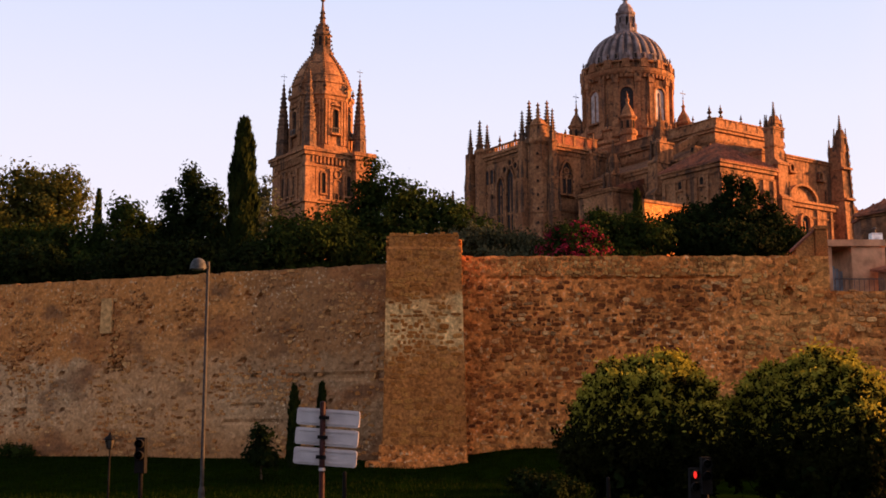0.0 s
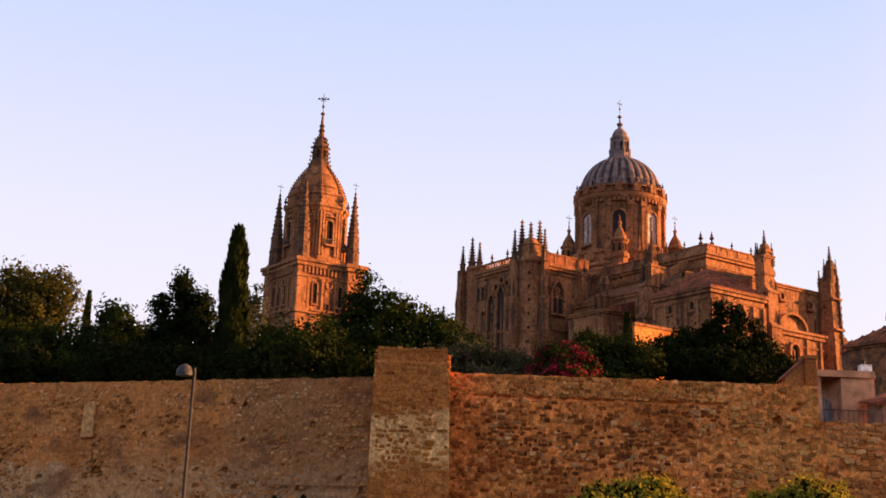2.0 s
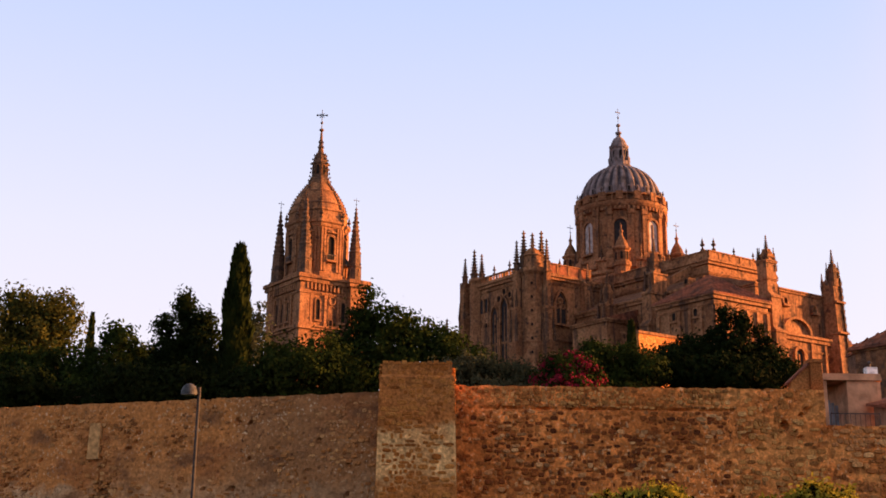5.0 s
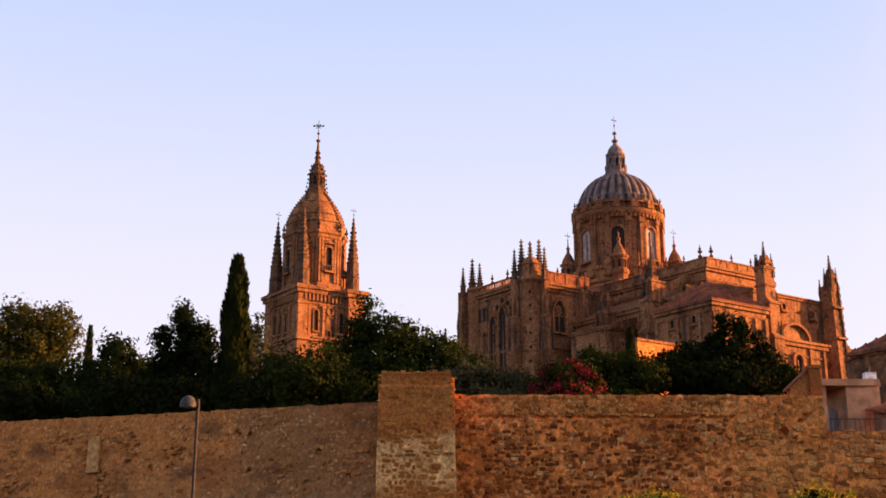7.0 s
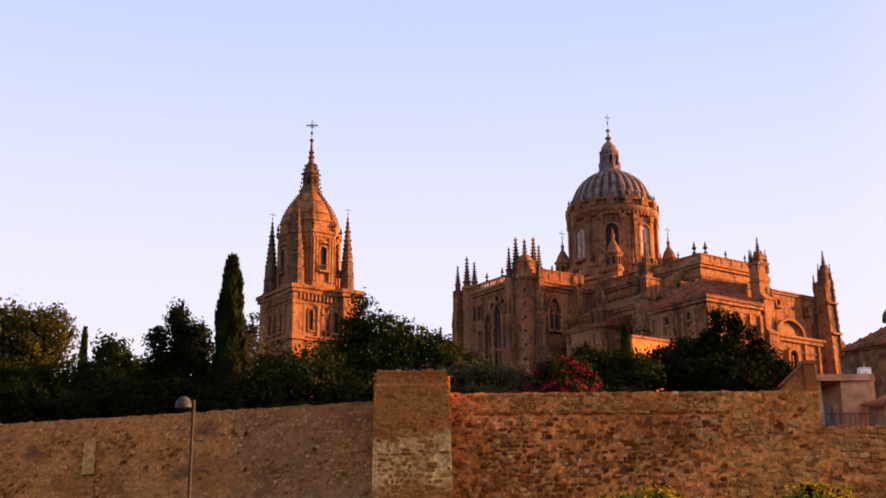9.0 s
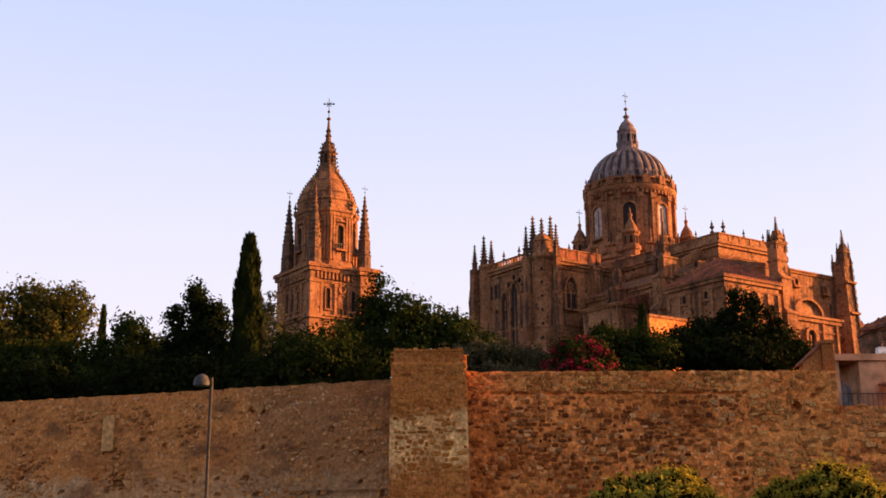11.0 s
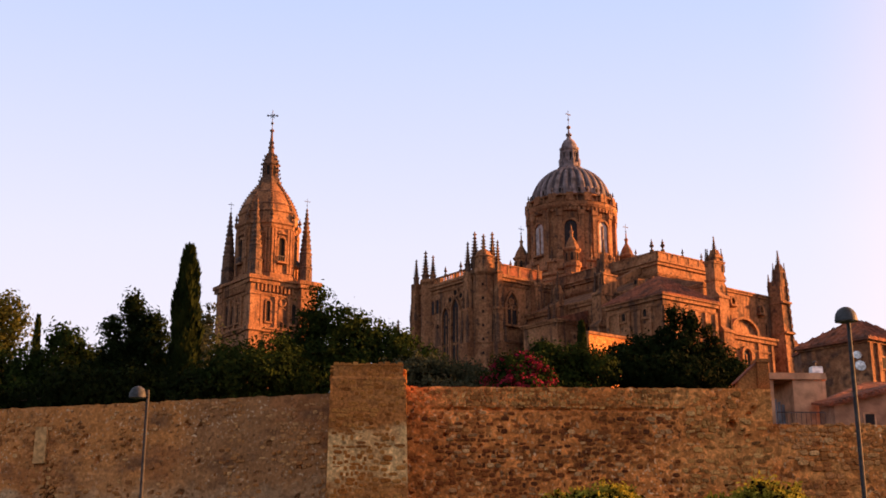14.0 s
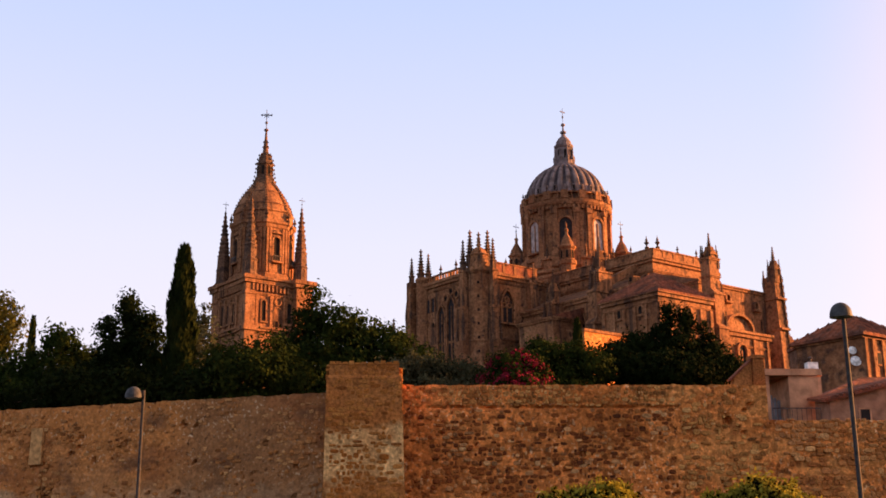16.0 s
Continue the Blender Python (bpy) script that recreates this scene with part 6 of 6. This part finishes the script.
RED_LENS = bpy.data.materials.new("red signal lens")
RED_LENS.use_nodes = True
rb = RED_LENS.node_tree.nodes["Principled BSDF"]
rb.inputs["Base Color"].default_value, rb.inputs["Emission Color"].default_value, rb.inputs["Emission Strength"].default_value = (0.3, 0.01, 0.01, 1), (1.0, 0.03, 0.02, 1), 0.3
signal("black traffic signal head on a thin post", -6.66, 26, EYE - 0.3, None, 1)
signal("black traffic signal with a glowing red light", 5.36, 25.0, EYE - 0.95, RED_LENS, 2)
signal("black traffic signal, unlit, beside the red one", 5.66, 25.2, EYE - 0.73, None, 3)
for x, y, top in ((-2.15, 26.0, EYE - 1.05), (3.75, 26.5, EYE - 1.2)):
    z = floor_at(x, y)
    bm = bmesh.new()
    lathe(bm, [(0.05, -0.1), (0.045, top - z - 0.03), (0.02, top - z)], 10)
    tagged(part("bollard_post", bm, BLACK, m=Matrix.Translation((x, y, z))), "thin black metal post in the grass", "post")
lx, ly = -8.50, 30.0
lz = floor_at(lx, ly)
gl = thing("garden_lantern", Matrix.Translation((lx, ly, lz)), "slim dark garden lantern on a thin pole", "lantern")
gh = EYE - 0.38 - lz
bm = bmesh.new()
lathe(bm, [(0.06, -0.1), (0.06, 0.2), (0.03, 0.25), (0.025, gh - 0.25)], 8)
part("pole", bm, BLACK, gl)
bm = bmesh.new()
lathe(bm, [(0.19, gh - 0.03), (0.17, gh), (0.09, gh + 0.07), (0.05, gh + 0.09), (0.03, gh + 0.14), (0.01, gh + 0.17)], 6)
lathe(bm, [(0.03, gh - 0.27), (0.08, gh - 0.25), (0.07, gh - 0.23)], 6)
part("lantern_head", bm, BLACK, gl)
bm = bmesh.new()
lathe(bm, [(0.075, gh - 0.24), (0.125, gh - 0.03)], 6)
part("lantern_glass", bm, material("frosted lantern glass", (0.05, 0.045, 0.04), rough=0.4, grain=6.0, bump=0.05), gl, "pale frosted glass")
for k in range(6):
    bm = bmesh.new()
    a = radians(60 * k)
    limb(bm, (0.08 * math.cos(a), 0.08 * math.sin(a), gh - 0.24), (0.13 * math.cos(a), 0.13 * math.sin(a), gh - 0.03), 0.012, 0.012, 5)
    part("glazing_bar", bm, BLACK, gl)

# ---- houses beyond the end of the wall ----
PLASTER = material("ochre plaster", (0.50, 0.27, 0.15), grain=1.5, bump=0.2, spots=(((0.42, 0.21, 0.115), 0.4, 0.45, 0.65),))
PINK = material("dull rose plaster", (0.30, 0.165, 0.10), grain=1.4, bump=0.25, spots=(((0.26, 0.14, 0.088), 0.4, 0.45, 0.65),))
SHEET = material("weathered grey sheeting", (0.22, 0.23, 0.25), rough=0.6, grain=2.0, bump=0.2)
WHITE = material("white painted metal", (0.8, 0.78, 0.74), rough=0.5, grain=4.0, bump=0.02)
stub = thing("wall_end_pillar", Matrix.Translation((14.85, 45.2, EAST_TOP - 0.1)), "stone pillar with a sloping wall shoulder on the wall top", "pillar")
bm = bmesh.new()
box(bm, 0.0, 0.48, 0, 0.7, 0, 1.32, 0.02)
box(bm, -0.04, 0.52, -0.04, 0.74, 1.2, 1.34, 0.02)
part("pillar", bm, TAN_PIECE, stub)
bm = bmesh.new()
hull(bm, [(-0.75, 0.2, 0), (0, 0.2, 0), (0, 0.2, 1.15), (-0.75, 0.2, 0.42), (-0.75, 0.65, 0), (0, 0.65, 0), (0, 0.65, 1.15), (-0.75, 0.65, 0.42)], ((0, 1, 2, 3), (7, 6, 5, 4), (0, 1, 5, 4), (1, 2, 6, 5), (2, 3, 7, 6), (3, 0, 4, 7)))
part("shoulder", bm, TAN_PIECE, stub)
bm = bmesh.new()
hull(bm, [(-0.85, 0.12, 0.36), (0, 0.12, 1.13), (0, 0.12, 1.22), (-0.85, 0.12, 0.45), (-0.85, 0.73, 0.36), (0, 0.73, 1.13), (0, 0.73, 1.22), (-0.85, 0.73, 0.45)], ((0, 1, 2, 3), (7, 6, 5, 4), (0, 1, 5, 4), (1, 2, 6, 5), (2, 3, 7, 6), (3, 0, 4, 7)))
part("coping", bm, TILE, stub, "dark tiled coping")

porch = thing("terrace_house", Matrix.Translation((17.0, 50, 7.2)), "ochre terrace house with an open porch bay", "house")
bm = bmesh.new()
box(bm, -0.25, 2.45, -0.15, 4, 3.33, 3.62, 0.02)
part("lintel", bm, PLASTER, porch)
for x0, x1, y0, y1 in ((-0.15, 0.1, 0, 0.4), (0.97, 2.3, 0, 4)):
    bm = bmesh.new()
    box(bm, x0, x1, y0, y1, -0.3, 3.33)
    part("wall", bm, PLASTER, porch)
bm = bmesh.new()
box(bm, -0.15, 0.97, 3.6, 4, -0.3, 3.33)
part("back_wall", bm, PINK, porch)
for k in range(6):
    bm = bmesh.new()
    x = -0.05 + k * 0.17
    box(bm, x, x + 0.155, 1.2, 1.26, 0.1, 2.75 - 0.12 * abs(k - 2), 0.01)
    part("sheet", bm, SHEET, porch)
rail = thing("terrace_railing", Matrix.Translation((16.0, 46.6, 7.15)), "thin dark metal terrace railing", "railing")
bm = bmesh.new()
box(bm, 0, 2.0, -0.02, 0.02, 1.5, 1.54)
part("top_rail", bm, IRON, rail)
for k in range(11):
    bm = bmesh.new()
    box(bm, k * 0.2 - 0.008, k * 0.2 + 0.008, -0.008, 0.008, 0, 1.5)
    part("bar", bm, IRON, rail)

low = thing("low_house", Matrix.Translation((18.95, 48.0, 7.2)), "rose plastered low house with a sloping tiled eave", "house")
bm = bmesh.new()
hull(bm, [(0, 0, -0.4), (12, 0, -0.4), (12, 0, 4.85), (0, 0, 1.98), (0, 1.7, -0.4), (12, 1.7, -0.4), (12, 1.7, 5.1), (0, 1.7, 2.23)], ((0, 1, 2, 3), (7, 6, 5, 4), (0, 1, 5, 4), (1, 2, 6, 5), (2, 3, 7, 6), (3, 0, 4, 7)))
part("wall", bm, PINK, low)
bm = bmesh.new()
hull(bm, [(-0.3, -0.3, 1.86), (12.3, -0.3, 4.9), (12.3, -0.3, 5.0), (-0.3, -0.3, 1.96), (-0.3, 1.8, 2.2), (12.3, 1.8, 5.24), (12.3, 1.8, 5.34), (-0.3, 1.8, 2.3)], ((0, 1, 2, 3), (7, 6, 5, 4), (0, 1, 5, 4), (1, 2, 6, 5), (2, 3, 7, 6), (3, 0, 4, 7)))
low_roof = part("roof", bm, TILE, low)
for k in range(52):
    x = -0.2 + k * 0.24
    zc = 1.98 + (x + 0.3) * 3.04 / 12.6
    bm = bmesh.new()
    lathe(bm, [(0.065, -0.05), (0.065, 0.7)], 8)
    part("tile", bm, TILE, low_roof, m=Matrix.Translation((x, -0.32, zc)) @ pose(0, 0, 0, -82, 0, 0))
bm = bmesh.new()
box(bm, 1.2, 1.75, -0.06, 0.05, 1.0, 1.65)
w = part("window", bm, PLASTER, low)
bm = bmesh.new()
box(bm, 1.28, 1.67, -0.08, 0.0, 1.07, 1.58)
part("pane", bm, GLASS, w)
chim = thing("chimney", Matrix.Translation((22.05, 58.5, 9.0)), "square plastered chimney with a bright white cowl", "chimney")
bm = bmesh.new()
box(bm, 0, 0.7, 0, 0.6, 0, 2.95)
box(bm, -0.06, 0.76, -0.06, 0.66, 2.8, 2.98)
part("stack", bm, PLASTER, chim)
bm = bmesh.new()
box(bm, 0.08, 0.66, 0.05, 0.55, 2.98, 3.55, 0.02)
part("cowl", bm, WHITE, chim, "bright white metal cowl")
bm = bmesh.new()
lathe(bm, [(0.05, 3.55), (0.05, 3.75), (0.14, 3.8), (0.02, 3.9)], 8, 0.35, 0.3)
part("vent_pipe", bm, IRON, chim)

mid = thing("middle_house", Matrix.Translation((25.2, 64, 7.8)), "shaded house with a low tiled roof", "house")
bm = bmesh.new()
box(bm, 0, 12, 0, 7, -0.3, 3.7)
part("wall", bm, PINK, mid)
bm = bmesh.new()
hull(bm, [(-0.5, -0.5, 3.7), (12.5, -0.5, 3.7), (12.5, 7.5, 3.7), (-0.5, 7.5, 3.7), (3.5, 3.5, 5.3), (9, 3.5, 5.3)], ((3, 2, 1, 0), (0, 1, 5, 4), (2, 3, 4, 5), (0, 4, 3), (1, 2, 5)))
part("roof", bm, TILE, mid)

far = thing("hip_roof_house", pose(43.0, 100, 12.5, 0, 0, AXES), "sandstone house with a hipped tile roof", "house")
bm = bmesh.new()
box(bm, 0, 9, 0, 7, -0.5, 9.5)
box(bm, -0.2, 9.2, -0.2, 7.2, 9.1, 9.5)
part("wall", bm, SAND, far)
roof_hip(0, 9, 0, 7, 9.55, 12.1, 3.9, parent=far)
for u in (0.3, 1.5, 3.0, 4.5, 6.0, 7.5, 8.7):
    bm = bmesh.new()
    box(bm, u - 0.22, u + 0.22, -0.22, 0.05, 3.0, 9.1)
    part("pilaster", bm, SAND, far)
for u in (2.25, 5.25, 8.1):
    bm = bmesh.new()
    box(bm, u - 0.42, u + 0.42, -0.12, 0.05, 6.75, 8.05)
    win = part("window", bm, SAND, far)
    bm = bmesh.new()
    box(bm, u - 0.28, u + 0.28, -0.135, 0.0, 6.9, 7.9)
    part("pane", bm, VOID, win)
for v, z, r in ((0.85, 8.05, 0.38), (0.62, 7.05, 0.48)):
    dish = thing("satellite_dish", pose(43.0, 100, 12.5, 0, 0, AXES) @ Matrix.Translation((-0.35, v, z)), "white round satellite dish on the house wall", "dish", group="satellite dishes")
    bm = bmesh.new()
    lathe(bm, [(0.02, 0.12), (r * 0.5, 0.06), (r, -0.06), (r * 1.02, -0.04), (r * 0.5, 0.09), (0.02, 0.15)], 20)
    part("reflector", bm, WHITE, dish, m=pose(0, 0, 0, 75, 0, -40))
    bm = bmesh.new()
    limb(bm, (0.05, 0, 0), (0.4, 0, -0.1), 0.03, 0.03)
    part("arm", bm, IRON, dish)
back = thing("long_house", Matrix.Translation((51.4, 132, 13)), "long shaded sandstone house behind the others", "house")
bm = bmesh.new()
box(bm, 0, 12, 0, 10, -1, 14.6)
part("wall", bm, SAND_DARK, back)
roof_hip(0, 12, 0, 10, 14.7, 15.5, 4.5, parent=back, over=0.2)
gw = thing("garden_wall", pose(21.4, 119.5, 14, 0, 0, AXES), "sunlit rubble garden wall before the cathedral", "wall")
bm = bmesh.new()
box(bm, 0, 6.5, 0, 1.2, -0.5, 11.9)
part("wall", bm, RED_MORTAR, gw)
bm = bmesh.new()
box(bm, -0.1, 6.6, -0.12, 1.3, 11.9, 12.2)
part("coping", bm, SAND, gw)

# ---- grass blades on the bank ----
g = np.random.default_rng(77)
k = 26000
gx, gy = g.uniform(-22, 8, k), g.uniform(31, 45, k)
gv2, gf2 = [], []
for i in range(k):
    x = gx[i]
    y = wall_line(x) - (45.0 - gy[i])
    if -2.9 < x < 1.1 and y > 43.0:
        continue
    z = floor_at(x, y)
    a, h = g.uniform(0, 6.28), g.uniform(0.05, 0.14)
    dx, dy, lx, ly = 0.02 * math.cos(a), 0.02 * math.sin(a), g.normal(0, 0.03), g.normal(0, 0.03)
    b = len(gv2)
    gv2 += [(x - dx, y - dy, z - 0.02), (x + dx, y + dy, z - 0.02), (x + lx, y + ly, z + h)]
    gf2.append((b, b + 1, b + 2))
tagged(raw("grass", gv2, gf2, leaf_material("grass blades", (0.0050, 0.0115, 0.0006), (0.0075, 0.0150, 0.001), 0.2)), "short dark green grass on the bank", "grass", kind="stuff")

# ---- stones of the walls ----
def lay(wall, origin, along, length, z0, z1, size, seed, skip, proud, mat, piece_mat, box_):
    """Courses of stones: those inside box_ (run and height) as single pieces, the rest joined."""
    spots = layout(length, z0, z1, size, seed, skip)
    near = [s for s in spots if box_[0] < s[0] < box_[1] and box_[2] < s[1] < box_[3]][:290]
    chosen = set(near)
    rest = [s for s in spots if s not in chosen]
    v, f = stones_mesh(rest, origin, along, proud, seed)
    tagged(raw("stones", v, f, mat, wall), kind="stuff")
    set_stones(near, origin, along, proud, stone_shapes(8, piece_mat, seed * 7), wall, seed + 1)


lay(wall_east, (0.75, 44.97), (1, 0), 10.8, 1.2, EAST_TOP - 0.95, 0.19, 5, 0.45, 0.006, RED_STONE, RED_PIECE, (0.2, 4.2, 4.2, 8.5))
v, f = stones_mesh(layout(10.9, EAST_TOP - 0.8, EAST_TOP + 0.02, 0.16, 8, 0.12), (0.75, 44.98), (1, 0), 0.016, 9)
tagged(raw("stones", v, f, GOLD_STONE, wall_east), kind="stuff")
v, f = stones_mesh(layout(3.7, 1.2, EAST_TOP + 0.02, 0.22, 15, 0.22), (11.5, 44.95), (1, 0), 0.008, 16)
tagged(raw("stones", v, f, GOLD_STONE, wall_east), kind="stuff")
lay(wall_west, (W0[0] + WD[0] * 17, W0[1] + WD[1] * 17 - 0.02), WD, 22.9, 0.9, WEST_TOP + 0.02, 0.17, 21, 0.70, 0.006, TAN_STONE, TAN_PIECE, (13, 18, 6.0, 8.9))
lay(wall_far, (15.3, 45.06), (1, 0), 12, 1.2, FAR_TOP + 0.03, 0.24, 33, 0.34, 0.010, TAN_STONE, TAN_PIECE, (0.1, 6, 4.5, 8.1))
# pier: coursed stones in pale joints, leaning back with its faces
spots = layout(3.12, 0.9, PIER_TOP - 0.05, 0.235, 44, 0.04)
g2 = random.Random(45)
shapes = stone_shapes(10, PIER_PIECE, 300)
for r, z, w, h in spots[:420]:
    t = (z - 0.6) / (PIER_TOP - 0.6)
    x0, x1, yf = -2.22 + 0.14 * t, 0.97 - 0.23 * t, 43.45 + 0.2 * t
    x = x0 + (x1 - x0) * r / 3.12
    if z > PIER_TOP - 0.6:
        x, yf = -0.67 + (x + 0.67) * 0.94, yf + 0.1
    o = new("stone", g2.choice(shapes))
    o.parent = wall_pier
    o.matrix_basis = Matrix.Translation((x, yf + g2.uniform(-0.015, 0.02), z)) @ pose(0, 0, 0, 0, g2.uniform(-2, 2), 0) @ Matrix.Diagonal((w * 0.97, 0.05, h * 0.94, 1))
sv, sf = [], []
for side_x, lean, sgn in ((0.97, -0.23, 1), (-2.22, 0.14, -1)):
    for r, z, w, h in layout(1.5, 0.9, PIER_TOP - 0.05, 0.25, 46 + sgn, 0.05):
        t = (z - 0.6) / (PIER_TOP - 0.6)
        v, f = stones_mesh([(r, z, w, h)], (side_x + lean * t, 43.6 if sgn > 0 else 45.1), (0, 1) if sgn > 0 else (0, -1), 0.03, int(z * 100 + r * 10))
        b = len(sv)
        sv += v
        sf += [tuple(i + b for i in q) for q in f]
tagged(raw("stones", sv, sf, stone_material("pier side stone", PIER, "island", PIER_STAINS), wall_pier), kind="stuff")
for i in range(11):
    bm = bmesh.new()
    x = -2.0 + i * 0.242
    box(bm, x, x + 0.225, 43.70, 44.1, PIER_TOP - 0.1, PIER_TOP + g2.uniform(-0.02, 0.07), 0.02)
    part("cap_stone", bm, PIER_PIECE, wall_pier)
